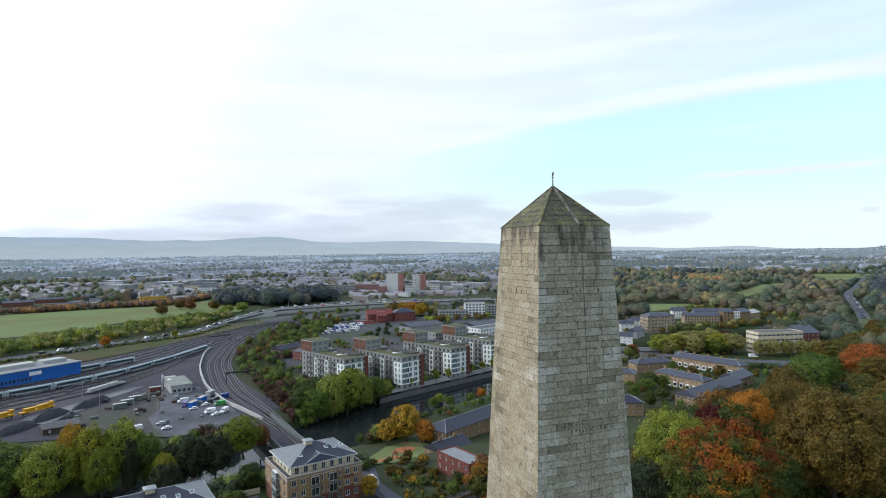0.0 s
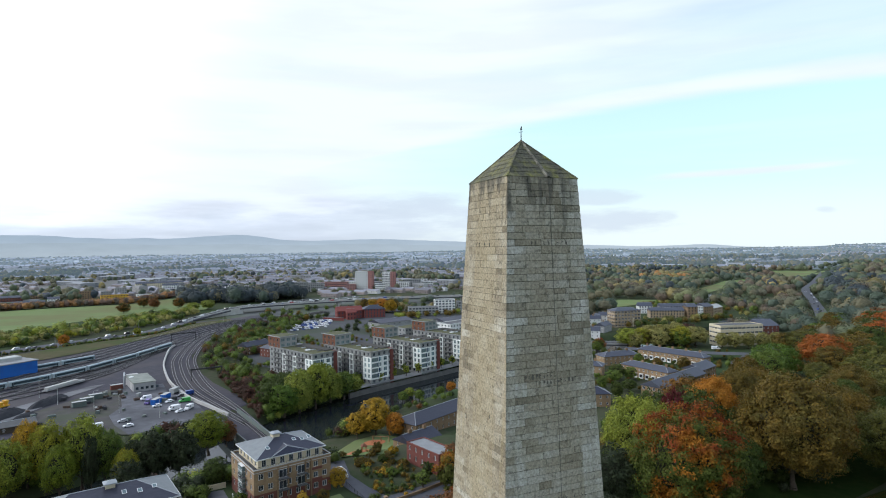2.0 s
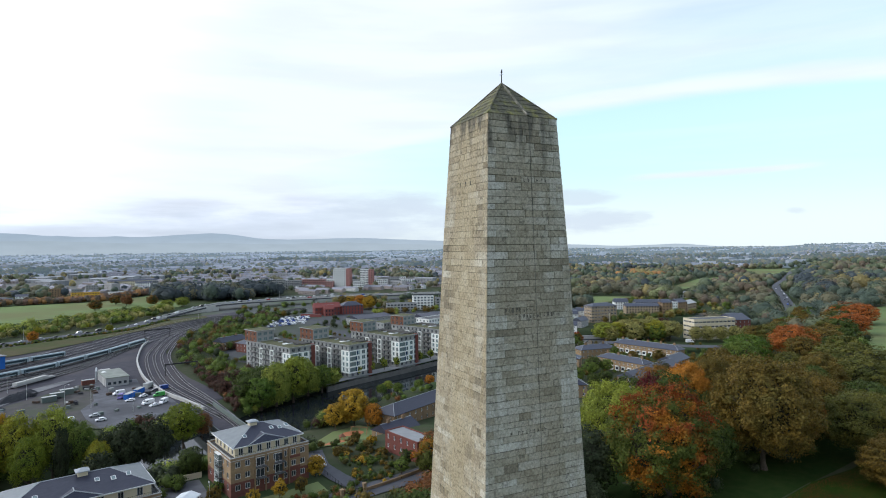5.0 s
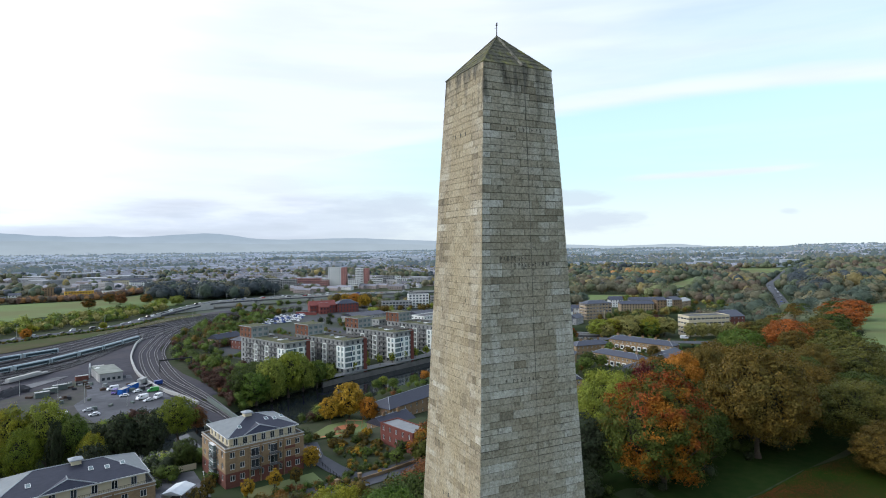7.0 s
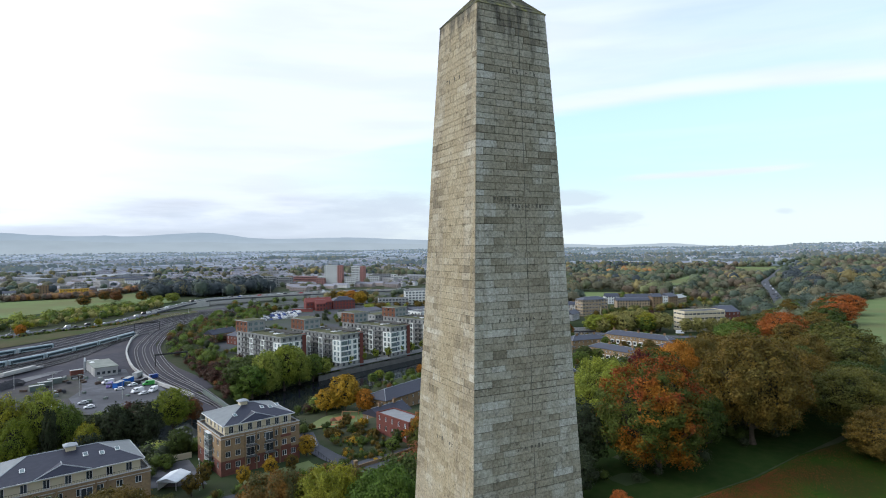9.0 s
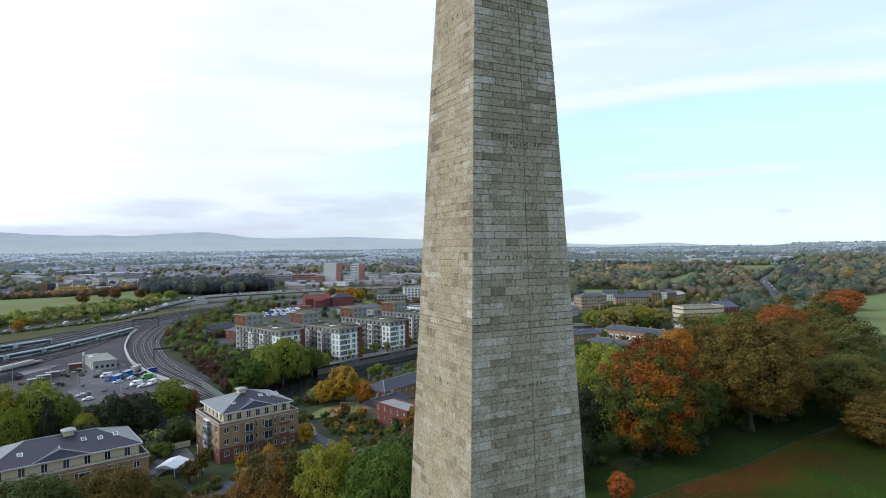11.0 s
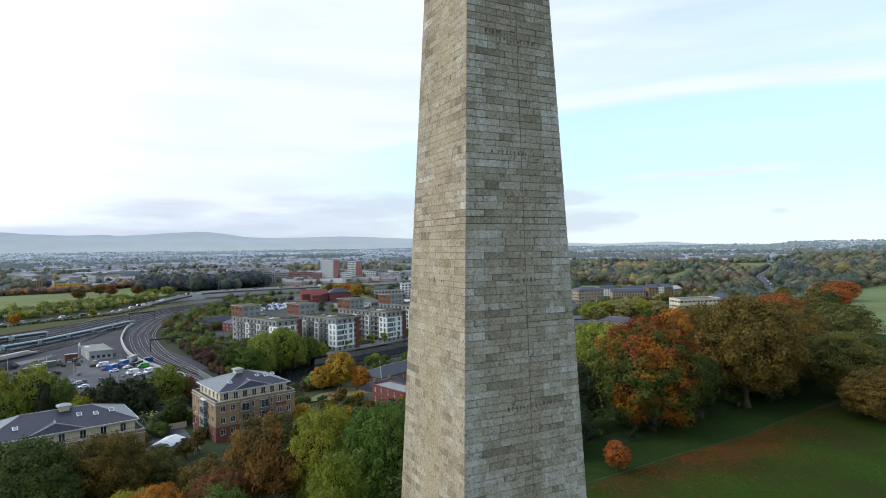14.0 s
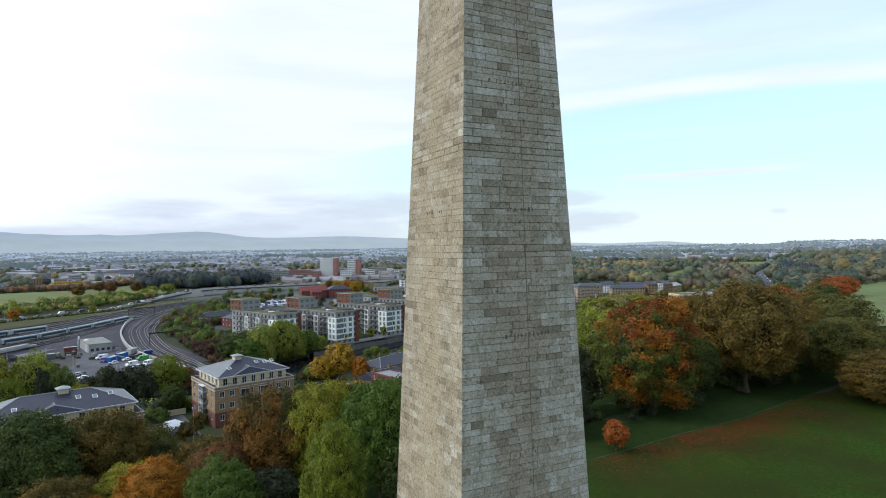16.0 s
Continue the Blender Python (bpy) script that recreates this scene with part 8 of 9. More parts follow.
scrub("lawn_edge_undergrowth", 40, (54, 142), (60, 76), ("dark", "deep", "deep"), (1.2, 2.4), "undergrowth under the lawn trees", lambda x, y: y > 62 + (x - 54) * 0.06)
scrub("house_undergrowth", 200, (-90, 70), (70, 112), ("deep", "dark", "green", "olive", "rust"), (1.6, 3.2), "undergrowth below the park", lambda x, y: y < 108 + x * 0.1)
scrub("bramble_bank", 150, (-12, 40), (244, 350), ("maroon", "maroon", "maroon", "rust", "deep"), (1.4, 2.8), "brambles and bushes beside the railway curve", lambda x, y: -1 < x - np.interp(y, EDGE_Y, EDGE_X) < 10 + (350 - y) * 0.08)
scrub("slope_scrub", 170, (-24, 34), (140, 186), ("deep", "dark", "green", "deep"), (1.6, 3.2), "bushes on the bank behind the apartment house", lambda x, y: river_distance(x, y) > 21 and not (-14 < x < 34 and y < 157) and not (27 < x) and not (5 < x < 22 and y > 158))
scrub("garden_hedge", 110, (28, 52), (124, 172), ("deep", "green", "gold", "olive", "yellow", "deep"), (0.6, 1.25), "garden hedge and bushes beside the driveway", lambda x, y: x > 31 + max(0, 128 - y) * 0.4 and x < 46 and y < 163, 110, 0.9)
BW = {c: [] for c in ("willow", "green", "deep")}
for i in range(110):
    x = prnd.uniform(16, 80)
    y = float(np.interp(x, RIVER[:, 0], RIVER[:, 1])) + prnd.uniform(24, 36)
    BW[("willow", "green", "deep", "green")[i % 4]].append((x, y, max(hz(x, y), -24.6), prnd.uniform(2.2, 4.0)))
for c, sp in BW.items():
    wood_stuff("waterside_bushes", sp, c, WORDS[c] + " bushes hanging over the river edge", 150, 0.66, LEAF, 7, 4, 0.66)
scrub("siding_trees", 90, (60, 330), (610, 725), ("deep", "dark", "green", "deep", "green", "olive"), (3.0, 5.5), "trees and bushes below the viaduct", lambda x, y: noise.noise(Vector((x * 0.02, y * 0.02, 5))) > -0.1)
scrub("station_trees", 46, (196, 330), (566, 596), ("gold", "willow", "olive", "gold"), (3.0, 5.0), "autumn trees before the white flats", lambda x, y: True)
scrub("workshop_trees", 60, (110, 330), (420, 560), ("deep", "green", "olive", "dark"), (2.2, 4.2), "bushes and trees among the workshops", lambda x, y: noise.noise(Vector((x * 0.02, y * 0.02, 8))) > 0.0 and not (140 < x < 270 and 465 < y < 530) and not (120 < x < 165 and 400 < y < 420))
scrub("terrace_bank", 30, (60, 150), (200, 275), ("deep", "green", "dark", "green", "rust"), (1.2, 2.4), "bushes on the river bank behind the terrace", lambda x, y: 21 < river_distance(x, y) < 36)
MILLS = ((340, 384, 402, 428), (424, 520, 412, 500), (282, 348, 352, 402))
scrub("mill_gardens", 190, (285, 580), (372, 566), ("green", "deep", "olive", "pale", "gold", "bronze", "deep"), (2.0, 5.2), "trees and bushes round the mills", lambda x, y: river_distance(x, y) > 27 and y > 372 + (x - 285) * 0.12 and y < 0.55 * x + 262 and not any(a < x < b and c < y < d for a, b, c, d in MILLS), 150, 0.66)
scrub("mill_front_trees", 34, (372, 500), (392, 416), ("olive", "bronze", "pale", "deep"), (3.0, 5.0), "trees before the mills", lambda x, y: river_distance(x, y) > 27, 170, 0.6)
# young trees on the quay and gardens between the blocks
for i in range(11):
    x = 84 + i * 9.5
    tree(prnd.choice(("small_a", "small_b")), x, 294.5 + (x - 84) * 0.43, "lime", 2.3, 6.6, z=-21.3, group="quay trees", where="in a row along the quay")
plant(16, (62, 200), (300, 350), ("small_a", "small_b", "shrub_a"), ("green", "deep", "lime"), (1.6, 2.6), (2.5, 5.5), "", "in the gardens between the blocks", lambda x, y: abs(((x - 66) * 0.92 + (y - 296) * 0.38) % 47 - 6) < 6)
for x, y, c in ((86, 262, "green"), (95, 261, "green"), (92, 268, "lime"), (118, 270, "orange"), (108, 263, "green")):
    tree("mid_a", x, y, c, 3.0, 5.5, z=-25.2, where="on a small island bank")
# hedge of mixed shrubs between driveway and playground
plant(22, (26, 46), (136, 166), ("shrub_a", "shrub_b", "small_b"), ("green", "deep", "gold", "gold", "olive", "yellow"), (1.2, 2.0), (1.4, 2.8), "garden shrubs", "between the driveway and the playground", lambda x, y: y > 136 + (x - 30) * 0.1 and x > 28.5 + (y - 140) * 0.02 and not (50 < x and y > 150))
scrub("front_hedge", 70, (-20, 30), (108, 132), ("deep", "green", "deep", "gold", "rust"), (0.8, 1.7), "clipped and loose garden bushes before the house", lambda x, y: y < 121 + x * 0.22 and y > 114 + x * 0.2, 110, 0.8)
plant(10, (-4, 21), (119, 131), ("shrub_a", "shrub_b"), ("green", "deep", "gold", "rust"), (0.8, 1.5), (0.9, 1.8), "garden shrubs", "in the front garden", lambda x, y: y < 123.5 + x * 0.22)
# slope between the park and the road to the right
plant(18, (95, 420), (95, 240), ("back_a", "back_b"), ("bronze", "deep", "olive", "deep", "fern", "green", "bronze"), (5.5, 8.5), (8, 13), "slope trees", "on the wooded slope", lambda x, y: -52 < (y - np.interp(x, SCARP_X, SCARP_Y)) * 0.86 < -6 and x + y > 235)
plant(14, (150, 245), (70, 160), MID, ("deep", "bronze", "olive", "deep", "fern"), (5.5, 7.5), (9, 13), "park trees", "in the park wood", lambda x, y: 40 < np.interp(x, SCARP_X, SCARP_Y) - y < 105 and y > 62 + (x - 150) * 0.42)
for x, y, c, r, tall in ((306, 184, "bronze", 9.5, 14), (322, 198, "deep", 8.5, 13), (296, 172, "gold", 8, 12), (455, 238, "rust", 9, 14), (440, 236, "ember", 8, 13)):
    tree(prnd.choice(MID), x, y, c, r, tall, group="slope trees", where="on the wooded slope")
for i in range(13):
    x = 236 + i * 17.0
    y = 124 + (x - 268) * 0.585 + 9 + (i % 2) * 7
    tree(prnd.choice(MID), x, y, ("deep", "bronze", "bronze", "olive", "deep", "olive")[i % 6], prnd.uniform(6.5, 8.5), prnd.uniform(12, 15), group="park trees", where="along the edge of the park field")
# line of trees along the river road
for x, y, c in ((290, 322, "lime"), (298, 318, "moss"), (326, 304, "moss"), (310, 322, "pale"), (322, 320, "pale"), (332, 316, "pale"), (340, 312, "maroon"), (334, 298, "pale"), (344, 283, "pale"), (353, 279, "pale"), (362, 275, "pale"), (372, 271, "pale"), (382, 268, "pale")):
    small_ = x > 340
    tree(prnd.choice(MID), x, y, c, prnd.uniform(4.5, 5.5) if small_ else prnd.uniform(7.5, 9.5), prnd.uniform(11, 13) if small_ else prnd.uniform(14, 17), z=-21.4, group="road trees", where="in a line along the river road")
for i in range(15):
    x = 338 + i * 9.5
    y = float(np.interp(x, [318, 345, 420, 485], [250, 238, 266, 302])) - 12 - (i % 2) * 6
    tree(prnd.choice(MID), x, y, ("olive", "green", "gold", "deep", "olive")[i % 5], prnd.uniform(6.5, 8.5), prnd.uniform(12, 15), group="road trees", where="beside the main road")
for i in range(6):
    x = 292 + i * 8.0
    tree(prnd.choice(MID), x, 316 - i * 3.6 + (i % 2) * 5, ("pale", "olive", "pale", "bronze", "green")[i % 5], prnd.uniform(6, 8), prnd.uniform(12, 15), z=-21.4, group="road trees", where="in a line along the river road")
for x, y, c in ((212, 262, "deep"), (208, 238, "deep"), (201, 232, "green"), (214, 234, "green"), (196, 214, "deep"), (188, 226, "green"), (246, 262, "green"), (262, 240, "gold"), (252, 252, "gold"), (180, 205, "deep"), (260, 318, "red"), (254, 314, "green"), (165, 214, "deep")):
    tree(prnd.choice(MID), x, y, c, prnd.uniform(3, 5), prnd.uniform(6, 10), z=-21.4, where="in a terrace garden")
for x, y, c in ((188, 652, "yellow"), (196, 642, "orange"), (204, 630, "yellow"), (200, 652, "orange"), (180, 656, "gold"), (210, 642, "gold")):
    tree(prnd.choice(MID), x, y, c, 8, 17, z=-21.3, where="beside the old factory")
# around the playing field
for x, y in ((-90, 800), (-58, 850), (-28, 838), (-72, 872)):
    tree("mid_b", x, y, prnd.choice(("brown", "rust")), 8, 14, where="standing in the playing field")
tree("mid_a", 8, 800, "willow", 9, 13, where="standing in the playing field")
tree("mid_c", -10, 790, "lime", 8, 11, where="standing in the playing field")
scrub("field_hedge", 330, (-300, 20), (450, 770), ("willow", "pale", "pale", "lime", "green", "deep", "willow", "grass"), (2.6, 6.8), "hedge trees beside the playing field", near_line([(-300, 470), (-191, 556), (-161, 592), (-123, 636), (-75, 682), (-20, 745)], 17), 110)
scrub("field_edge_trees", 170, (-300, 20), (420, 760), ("willow", "green", "pale", "deep", "green", "moss", "pale"), (3.0, 5.6), "trees between the playing field and the road", near_line([(-300, 446), (-186, 530), (-146, 568), (-106, 604), (-62, 642), (-25, 700)], 10), 90)
scrub("roadside_hedge", 460, (-300, 10), (390, 660), ("deep", "green", "deep", "olive", "dark"), (1.1, 2.0), "low hedge between the road and the railway", near_line([(-318, 384), (-168, 488), (-119, 526), (-80, 551), (-44, 576), (-12, 640)], 3), 40)
tree("mid_a", -111, 540, "orange", 4.5, 9.5, where="beside the road along the railway")
tree("mid_b", -60, 578, "moss", 3.5, 7, where="beside the road along the railway")
scrub("avenue_trees", 300, (-430, -20), (860, 1080), ("orange", "brown", "orange", "rust"), (4.4, 6.2), "autumn avenue trees beyond the playing field", near_line([(-430, 870), (-297, 908), (-238, 932), (-171, 950), (-96, 958), (-24, 1080)], 10))


# ---- far woods and town ----
def in_road(x, y):
    return abs(y - np.interp(x, [420, 485, 561, 688, 842, 1034, 1500], [266, 302, 352, 446, 560, 674, 960])) < (14 if y < np.interp(x, [420, 485, 561, 688, 842, 1034, 1500], [266, 302, 352, 446, 560, 674, 960]) else 13) and x > 470


def inside(poly, x, y):
    hit = False
    for (xa, ya), (xb, yb) in zip(poly, poly[1:] + poly[:1]):
        if (ya > y) != (yb > y) and x < (xb - xa) * (y - ya) / (yb - ya) + xa:
            hit = not hit
    return hit


OPEN_GROUND = [[(719, 640), (955, 766), (1052, 826), (1085, 862), (1010, 850), (886, 773), (760, 700)], [(400, 535), (520, 540), (600, 600), (590, 640), (470, 632)], [(1200, 860), (1345, 845), (1500, 985), (1400, 1060)], [(268, 124), (330, 160), (470, 243), (535, 264), (720, 290), (720, 60), (330, 60)]]


def in_clearing(x, y, deep=110):
    """Open ground, and the ground before it on which a tall tree would hide it."""
    away_ = math.hypot(x, y)
    for back in (0, deep * 0.35, deep * 0.7, deep):
        px, py = x * (1 + back / away_), y * (1 + back / away_)
        if any(inside(poly, px, py) for poly in OPEN_GROUND if back == 0 or poly[0][0] > 600):
            return True
    return False


wr = random.Random(9)
spots = {c: [] for c in ("green", "deep", "olive", "gold", "rust", "brown", "dark", "orange", "willow")}
weights = ("dark", "dark", "deep", "green", "deep", "olive", "green", "olive", "brown", "olive", "deep", "gold")
count = 0
while count < 2700:
    az = wr.uniform(34, 78)
    dist = 430 + (wr.random() ** 1.25) * 1500
    x, y = dist * math.sin(radians(az)), dist * math.cos(radians(az))
    sc = float(np.interp(x, SCARP_X, SCARP_Y))
    if in_road(x, y) or in_clearing(x, y) or (y > sc + 15 and dist < 520) or (az < 42 and dist < 600) or (370 < x < 565 and 340 < y < 575 and y < 0.55 * x + 275):
        continue
    if y > sc + 10 and az < 44 and dist < 590:
        continue
    c = wr.choice(("olive", "olive", "deep", "green", "brown", "dark", "gold"))
    if wr.random() < 0.86:
        c = weights[int(min(0.999, max(0.0, noise.noise(Vector((x * 0.006, y * 0.006, 0))) * 0.8 + 0.5)) * 12)]
    spots[c].append((x, y, hz(x, y), wr.uniform(6.0, 9.5) * (1.0 + 0.75 * noise.noise(Vector((x * 0.011, y * 0.011, 3.0))))))
    count += 1
# a golden group, a big pale green tree by the clearing, dark firs by the road
for i in range(26):
    x, y = 985 + wr.gauss(0, 40), 965 + wr.gauss(0, 26)
    spots["gold" if i % 3 else "orange"].append((x, y, hz(x, y), wr.uniform(8, 12)))
for x, y, r_ in ((582, 542, 13), (592, 550, 12), (572, 545, 10), (584, 532, 9)):
    spots["willow"].append((x, y, hz(x, y), r_))
for i in range(230):
    x = wr.uniform(-24, 150)
    y = wr.uniform(895, 1020) - (40 if 30 < x < 110 else 0)
    spots[("dark", "dark", "deep", "olive", "dark")[i % 5]].append((x, y, hz(x, y), wr.uniform(9.0, 15.0)))
for i in range(70):
    x = wr.uniform(660, 1150)
    y = float(np.interp(x, [561, 688, 842, 1034, 1500], [352, 446, 560, 674, 960])) - wr.uniform(28, 60)
    spots["dark"].append((x, y, hz(x, y), wr.uniform(7.5, 10.5)))
for i in range(90):
    x, y = wr.uniform(190, 480), wr.uniform(620, 800)
    if y > 760 or y < 730:
        spots[wr.choice(("green", "gold", "deep", "olive", "olive"))].append((x, y, hz(x, y), wr.uniform(4, 7)))


def in_town(x, y):
    az, dist = math.degrees(math.atan2(x, y)), math.hypot(x, y)
    if not -40 < az < 72 or not 860 < dist < 4550:
        return False
    if y < 1075 and x < 185:
        return False
    return not (az > 35 and dist < 1900 or az > 20 and dist < 930)


# the town in squares: streets of terraces with gardens, parks, sheds
hr = random.Random(31)
houses = {(k, w_): [] for k in range(3) for w_ in ("white", "brick", "shed", "block")}
town_trees = {(k, c): [] for k in (1, 2) for c in ("green", "deep", "dark", "olive", "gold")}
CELL = 150.0
for gx in range(-22, 30):
    for gy in range(0, 30):
        cx, cy = (gx + 0.5) * CELL, (gy + 0.5) * CELL
        if not in_town(cx, cy):
            continue
        far_ = math.hypot(cx, cy)
        tier = 0 if far_ < 1900 else 1 if far_ < 3000 else 2
        az = math.degrees(math.atan2(cx, cy))
        sort = noise.noise(Vector((gx * 0.37, gy * 0.37, 2.0))) + hr.uniform(-0.25, 0.25)
        if az > 32:
            sort -= 0.45 if far_ < 2700 else 0.30
        turn = round(noise.noise(Vector((gx * 0.21, gy * 0.21, 7.0))) * 5) * 0.35 + hr.uniform(-0.06, 0.06)
        c_, s_ = math.cos(turn), math.sin(turn)
        trees = 10
        if sort > 0.42 or (az > 34 and hr.random() < 0.22):
            for i in range(hr.randint(1, 3)):
                houses[tier, "shed"].append((cx + hr.uniform(-50, 50), cy + hr.uniform(-50, 50), hr.uniform(35, 95), hr.uniform(18, 40), hr.uniform(6, 10), 1.0, turn))
            trees = 7
        elif sort > -0.22:
            for row in range(-2, 3):
                for col in range(-1, 2):
                    if hr.random() < 0.20:
                        continue
                    u, v = col * 50 + hr.uniform(-5, 5), row * 29 + hr.uniform(-4, 4)
                    x, y = cx + c_ * u - s_ * v, cy + s_ * u + c_ * v
                    if not in_town(x, y):
                        continue
                    houses[tier, "white" if hr.random() < (0.12 if az > 32 else 0.26) else "brick"].append((x, y, hr.uniform(22, 44), hr.uniform(7.5, 9), hr.uniform(4.8, 6.0), hr.uniform(2.2, 3.0), turn))
            if hr.random() < 0.22:
                houses[tier, "block"].append((cx + hr.uniform(-30, 30), cy + hr.uniform(-30, 30), hr.uniform(24, 50), hr.uniform(12, 15), hr.uniform(9, 17), 0.3, turn))
            trees = 15
        else:
            trees = 34
        for i in range(trees):
            u, v = hr.uniform(-75, 75), (hr.choice((-2, -1, 0, 1)) + 0.5) * 29 + hr.uniform(-9, 9)
            x, y = cx + c_ * u - s_ * v, cy + s_ * u + c_ * v
            if not in_town(x, y):
                continue
            col = hr.choice(("green", "deep", "green", "olive", "olive", "olive", "gold" if hr.random() < 0.35 else "dark"))
            spot = (x, y, hz(x, y), hr.uniform(4.0, 8.5) if trees < 30 else hr.uniform(6, 10))
            if tier:
                town_trees[tier, col].append(spot)
            else:
                spots[col].append(spot)
for c, sp in spots.items():
    nearest = [q_ for q_ in sp if math.hypot(q_[0], q_[1]) < 640]
    close = [q_ for q_ in sp if 640 <= math.hypot(q_[0], q_[1]) < 1000]
    away_ = [q_ for q_ in sp if math.hypot(q_[0], q_[1]) >= 1000]
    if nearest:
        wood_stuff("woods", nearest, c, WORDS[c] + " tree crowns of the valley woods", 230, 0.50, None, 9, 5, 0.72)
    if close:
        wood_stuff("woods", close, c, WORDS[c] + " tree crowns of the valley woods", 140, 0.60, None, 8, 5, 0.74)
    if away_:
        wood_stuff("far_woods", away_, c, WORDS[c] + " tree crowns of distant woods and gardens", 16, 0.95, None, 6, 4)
HAZY = {}
# haze of the two far tiers, added as emission strength
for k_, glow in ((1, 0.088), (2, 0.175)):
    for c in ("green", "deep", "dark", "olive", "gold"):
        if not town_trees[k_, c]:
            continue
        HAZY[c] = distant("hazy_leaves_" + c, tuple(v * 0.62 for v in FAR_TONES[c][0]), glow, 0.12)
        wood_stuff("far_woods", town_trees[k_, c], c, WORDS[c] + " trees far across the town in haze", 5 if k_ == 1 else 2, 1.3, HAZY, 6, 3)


def town_stuff(name, lots, wall_m, roof_m, label, windows):
    vs, fs, mi = [], [], []
    for x, y, w_, d_, h_, r_, rot in lots:
        z = hz(x, y)
        c, s_ = math.cos(rot), math.sin(rot)

        def P(u, v_, q_):
            return (x + c * u - s_ * v_, y + s_ * u + c * v_, z + q_)
        b0 = len(vs)
        hw, hd = w_ / 2, d_ / 2
        vs.extend([P(-hw, -hd, -1), P(hw, -hd, -1), P(hw, hd, -1), P(-hw, hd, -1), P(-hw, -hd, h_), P(hw, -hd, h_), P(hw, hd, h_), P(-hw, hd, h_), P(-hw, 0, h_ + r_), P(hw, 0, h_ + r_)])
        for f, k in (((0, 1, 5, 4), 0), ((2, 3, 7, 6), 0), ((1, 2, 6, 9, 5), 0), ((3, 0, 4, 8, 7), 0), ((4, 5, 9, 8), 1), ((6, 7, 8, 9), 1)):
            fs.append(tuple(b0 + i for i in f))
            mi.append(k)
        if windows and r_ > 2:
            # chimney stacks along the ridge
            for i in range(max(1, int(w_ / 12))):
                u = -hw + w_ * (i + 0.5) / max(1, int(w_ / 12))
                b1 = len(vs)
                vs.extend([P(u + a, b, q) for q in (h_ + r_ - 0.8, h_ + r_ + 1.1) for a, b in ((-0.8, -0.4), (0.8, -0.4), (0.8, 0.4), (-0.8, 0.4))])
                for f in ((4, 5, 6, 7), (0, 1, 5, 4), (1, 2, 6, 5), (2, 3, 7, 6), (3, 0, 4, 7)):
                    fs.append(tuple(b1 + j for j in f))
                    mi.append(0)
        if windows and h_ < 20:
            k0 = max(2, int(w_ / 3.6))
            for fl in range(int(h_ / 2.7)):
                for i in range(k0):
                    u = -hw + w_ * (i + 0.5) / k0
                    b1 = len(vs)
                    z0 = fl * 2.7 + 0.9
                    vs.extend([P(u - 0.6, -hd - 0.04, z0), P(u + 0.6, -hd - 0.04, z0), P(u + 0.6, -hd - 0.04, z0 + 1.3), P(u - 0.6, -hd - 0.04, z0 + 1.3)])
                    fs.append((b1, b1 + 1, b1 + 2, b1 + 3))
                    mi.append(2)
    me = bpy.data.meshes.new(name)
    me.from_pydata(vs, [], fs)
    for m in (wall_m, roof_m, m_glass):
        me.materials.append(m)
    me.polygons.foreach_set("material_index", mi)
    tagged(new(name, me), label, "houses", "", "stuff")


ROOF = (0.245, 0.245, 0.275)
WALLS = dict(white=(0.56, 0.56, 0.55), brick=(0.33, 0.285, 0.27), shed=(0.30, 0.31, 0.32), block=(0.36, 0.35, 0.34))
TOWN_WORDS = dict(white="terraces of white rendered houses across the town", brick="terraces of brown brick houses across the town", shed="long pale sheds and warehouses across the town", block="blocks of flats standing among the houses")
for (k_, sort), lots in houses.items():
    if not lots:
        continue
    roof_c = ROOF if sort in ("white", "brick") else (0.34, 0.35, 0.36) if sort == "shed" else (0.22, 0.22, 0.22)
    if k_ == 0:
        wm = mat("town_wall_" + sort, WALLS[sort], 0.9, tuple(v * 0.7 for v in WALLS[sort]), 0.02, 3, island=0.25)
        rm = mat("town_roof_" + sort, roof_c, 0.85, tuple(v * 0.75 for v in roof_c), 0.02, 3, island=0.3)
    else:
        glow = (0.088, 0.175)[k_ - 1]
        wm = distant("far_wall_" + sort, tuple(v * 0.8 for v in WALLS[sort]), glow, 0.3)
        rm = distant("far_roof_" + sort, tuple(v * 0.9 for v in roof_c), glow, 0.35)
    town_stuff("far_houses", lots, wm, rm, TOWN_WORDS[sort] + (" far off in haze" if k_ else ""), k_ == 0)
# larger buildings in the middle distance
TW = "towers beyond the viaduct"


def slab(x, y, az, w_, d_, f_, m_, label, category="apartment block", group="", roof="flat", cols=None, win=(1.8, 1.7), roof_m=None, rise=3.0, z=None, frame_m=None):
    """A block that turns its front to the park."""
    building(category.replace(" ", "_"), x, y, hz(x, y) if z is None else z, az, w_, d_, f_, 3.1, m_, roof, roof_m or m_roof_felt, rise, (cols or max(3, int(w_ / 3.6)), 4, 0, 4), win, 0, label=label, category=category, group=group, frame_m=frame_m)


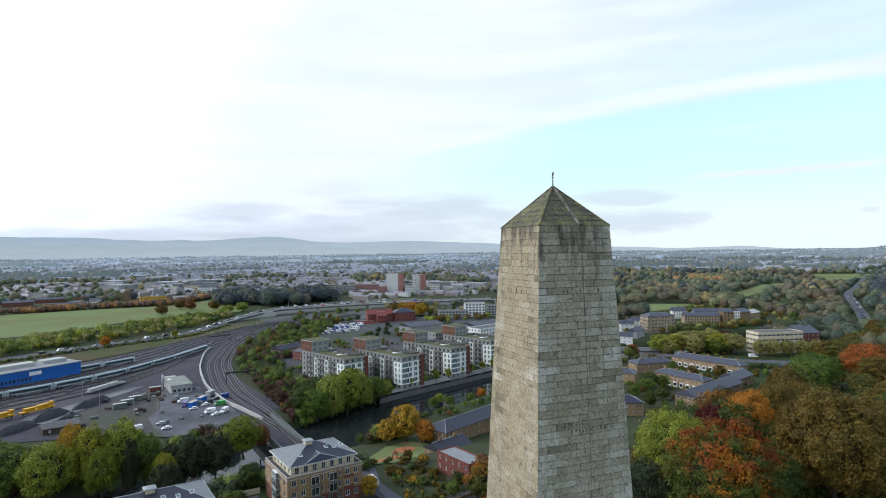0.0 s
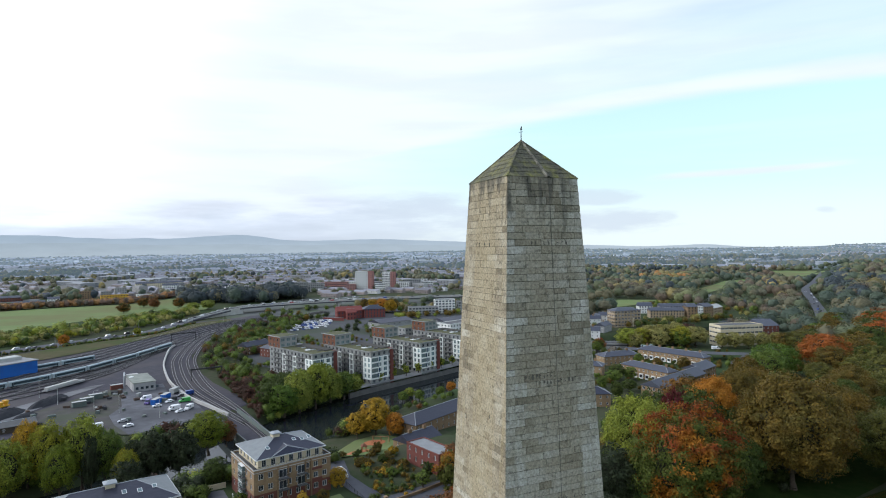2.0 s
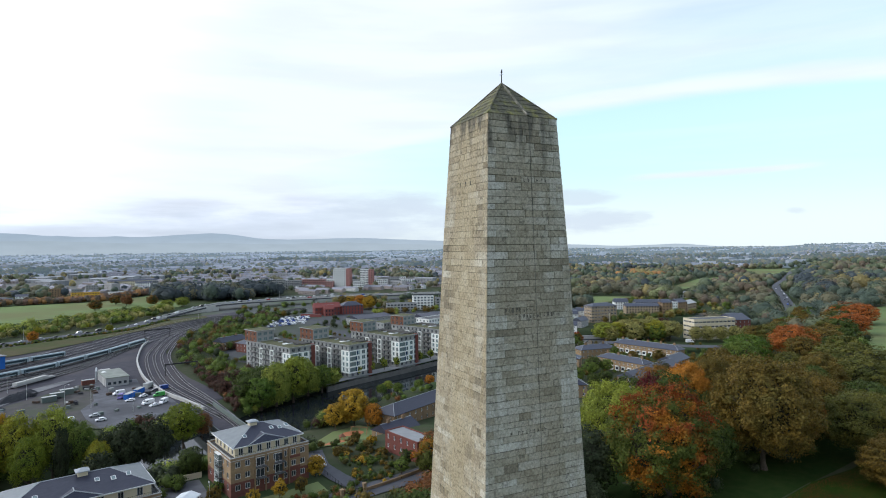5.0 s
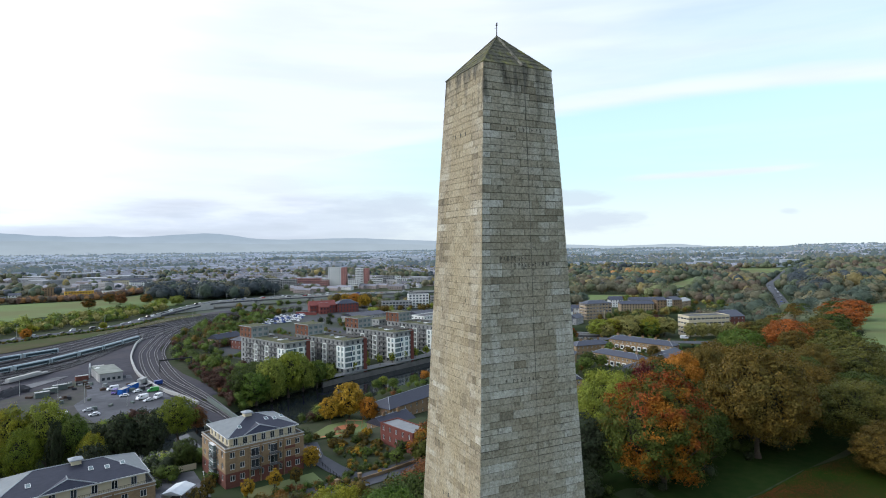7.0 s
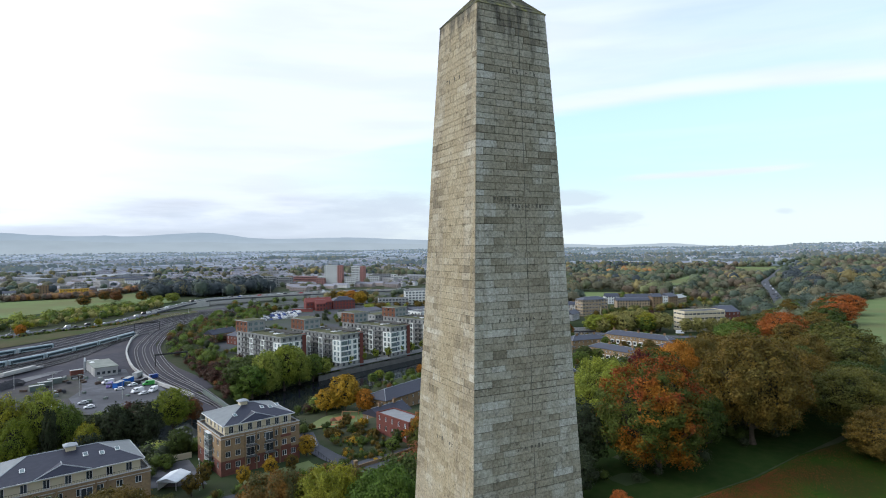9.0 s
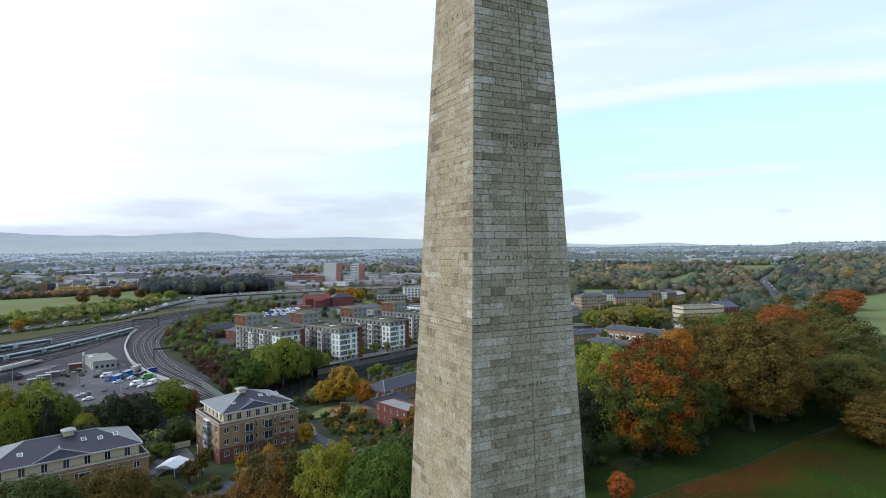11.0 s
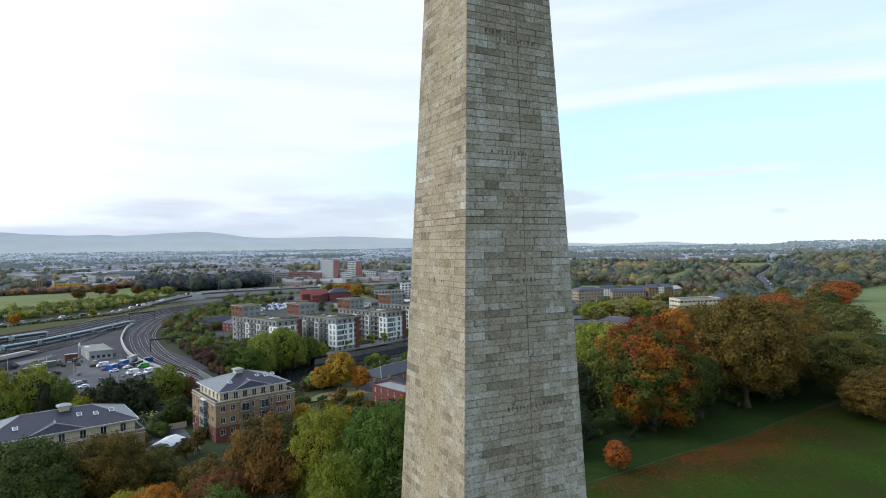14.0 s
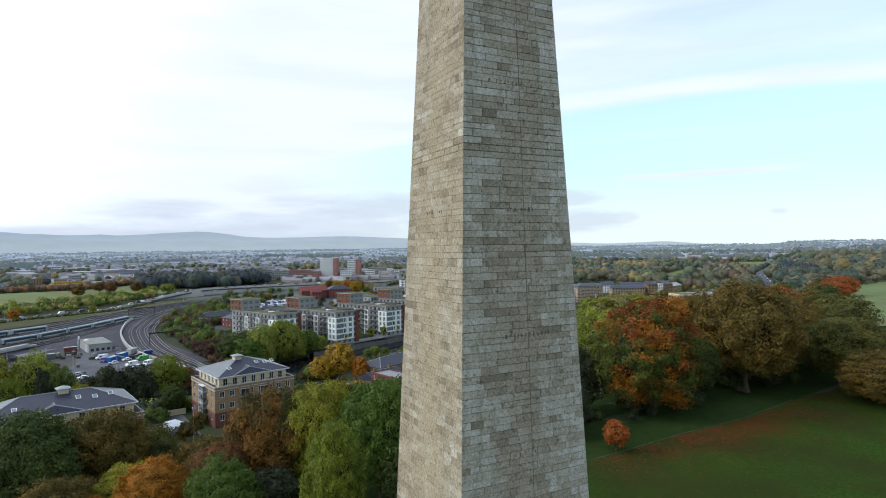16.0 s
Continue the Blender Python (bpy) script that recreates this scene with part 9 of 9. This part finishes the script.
for x, y, w_, f_ in ((255, 975, 22, 12), (308, 988, 15, 11)):
    slab(x, y, -29, w_, 16, f_, m_render_white, "tall pale apartment tower with rows of windows", "tower block", TW, cols=6, win=(1.7, 1.5))
    xe, ye = x + w_ * math.cos(radians(29)), y - w_ * math.sin(radians(29))
    slab(xe + 0.3, ye - 0.2, -29, 8, 16.4, f_, m_salmon, "tall red brick end of an apartment tower", "tower block", TW, cols=2, win=(0.8, 1.4))
for x, y, w_, f_, m_, lab in ((158, 1032, 22, 6, m_flat_grey, "grey concrete office block with dark bands"), (180, 1050, 34, 5, m_render_grey, "grey glazed office block across the railway"), (210, 1062, 52, 5, m_salmon, "pink brick apartment block with pale roof storey"), (262, 1040, 40, 5, m_render_white, "white apartment block with flat roof"), (196, 985, 38, 2, m_brick_brown, "low brown brick building by the junction"), (238, 968, 14, 5, m_salmon, "red brick end of a low apartment block"), (285, 956, 18, 5, m_render_white, "white apartment block with dark balconies"), (331, 974, 22, 5, m_render_white, "white apartment block with dark balconies"), (352, 1000, 34, 6, m_render_grey, "grey and white apartment block beyond the viaduct"), (392, 1016, 26, 4, m_render_white, "white apartment block with flat roof"), (300, 1075, 40, 4, m_render_grey, "pale office block behind the towers"), (410, 1180, 60, 3, m_render_white, "long white building far over the railway"), (214, 596, 34, 3, m_render_grey, "pale flat-roofed apartment block"), (250, 604, 24, 5, m_render_white, "white rendered apartment block with flat roof"), (278, 600, 30, 4, m_render_grey, "pale grey apartment block with flat roof"), (312, 596, 30, 5, m_render_grey, "pale grey apartment block with flat roof")):
    slab(x, y, -28 if y > 800 else -16, w_, 14, f_, m_, lab, win=(2.4, 1.7))
m_ochre = mat("ochre_render", (0.62, 0.36, 0.045), 0.8, (0.54, 0.31, 0.05), 0.3, 6)
for x, y, w_, f_, m_, rf, lab, cat in ((-139, 1012, 38, 3, m_ochre, "flat", "bright ochre-yellow office building", "office"), (-178, 1085, 22, 4, m_brick_brown, "flat", "brown brick block beside the playing field", "office"), (-150, 1110, 30, 3, m_flat_grey, "flat", "grey office block beside the playing field", "office"), (-128, 1095, 18, 5, m_render_grey, "flat", "grey office tower with dark windows", "office"), (-212, 1030, 16, 2, m_render_white, "gable", "white gabled house beside the playing field", "house"), (-92, 1050, 24, 2, m_render_white, "flat", "low white building beside the playing field", "office"), (-60, 1068, 46, 2, m_render_grey, "flat", "long low building beyond the playing field", "office"), (-110, 1290, 90, 4, m_render_cream, "gable", "long old college building with dark slate roof", "college"), (-58, 1200, 34, 4, m_render_white, "gable", "white college wing with grey roof", "college"), (-30, 1205, 10, 5, m_render_grey, "flat", "grey stair tower of the college", "college"), (20, 1250, 44, 2, m_render_white, "gable", "low white hall with grey roof", "hall"), (-250, 1000, 40, 1, m_brick_buff, "gable", "low buff brick hall behind the avenue", "hall"), (-330, 1040, 40, 2, m_brick_red, "gable", "red brick terrace behind the avenue", "house"), (-300, 1090, 44, 2, m_brick_red, "gable", "red brick terrace behind the avenue", "house"), (-380, 1090, 44, 2, m_brick_red, "gable", "red brick terrace behind the avenue", "house"), (-260, 1140, 44, 2, m_brick_brown, "gable", "brown brick terrace behind the avenue", "house")):
    slab(x, y, 10, w_, 11, f_, m_, lab, cat, "", rf, win=(1.6, 1.5), roof_m=m_slate_pale if rf == "gable" else None)
slab(628, 558, -47, 22, 9, 2, m_render_white, "white pavilion with pale roof among the trees", "pavilion", "", "gable", roof_m=m_sheet, rise=2.5)
slab(660, 600, -47, 14, 8, 1, m_render_white, "small white shed among the trees", "shed", "", "gable", roof_m=m_sheet, rise=2)
building("factory", 134, 606, -21.5, -4, 28, 16, 2, 4.4, m_factory, "gable", m_factory, 4.5, (7, 4, 7, 4), (1.2, 2.0), 3, label="old red brick factory with red roof", category="factory")
building("factory", 142, 594, -21.5, -4, 10, 12, 2, 4.0, m_factory, "gable", m_factory, 4.0, (3, 3, 3, 3), (1.2, 2.0), 0, label="gabled red brick front of the factory", category="factory")
building("factory", 163, 602, -21.5, -4, 24, 16, 3, 3.2, m_factory, "hip", m_slate, 4, (7, 4, 7, 4), (1.2, 2.0), 2, label="red brick factory wing", category="factory")
wall_ = empty("yard_wall", pose(118, 604, -21.4, rz=-40))
tagged(wall_, "long red brick yard wall before the factory", "wall")
part("wall", boxes((0, 24, 0, 0.5, 0, 3.2)), m_factory, wall_)
part("coping", boxes((-0.1, 24.1, -0.1, 0.6, 3.2, 3.4)), m_flat_grey, wall_)
building("warehouse", 150, 500, -21.5, 20, 40, 20, 2, 3.2, m_flat_grey, "gable", m_slate, 2.5, (6, 2, 6, 2), (1.6, 1.2), 0, label="low grey sheet-metal workshop", category="warehouse")
building("warehouse", 205, 470, -21.5, 15, 60, 26, 2, 3.6, m_flat_grey, "gable", m_slate, 3, (10, 3, 10, 3), (1.6, 1.2), 0, label="long grey workshop with dark roof", category="warehouse")
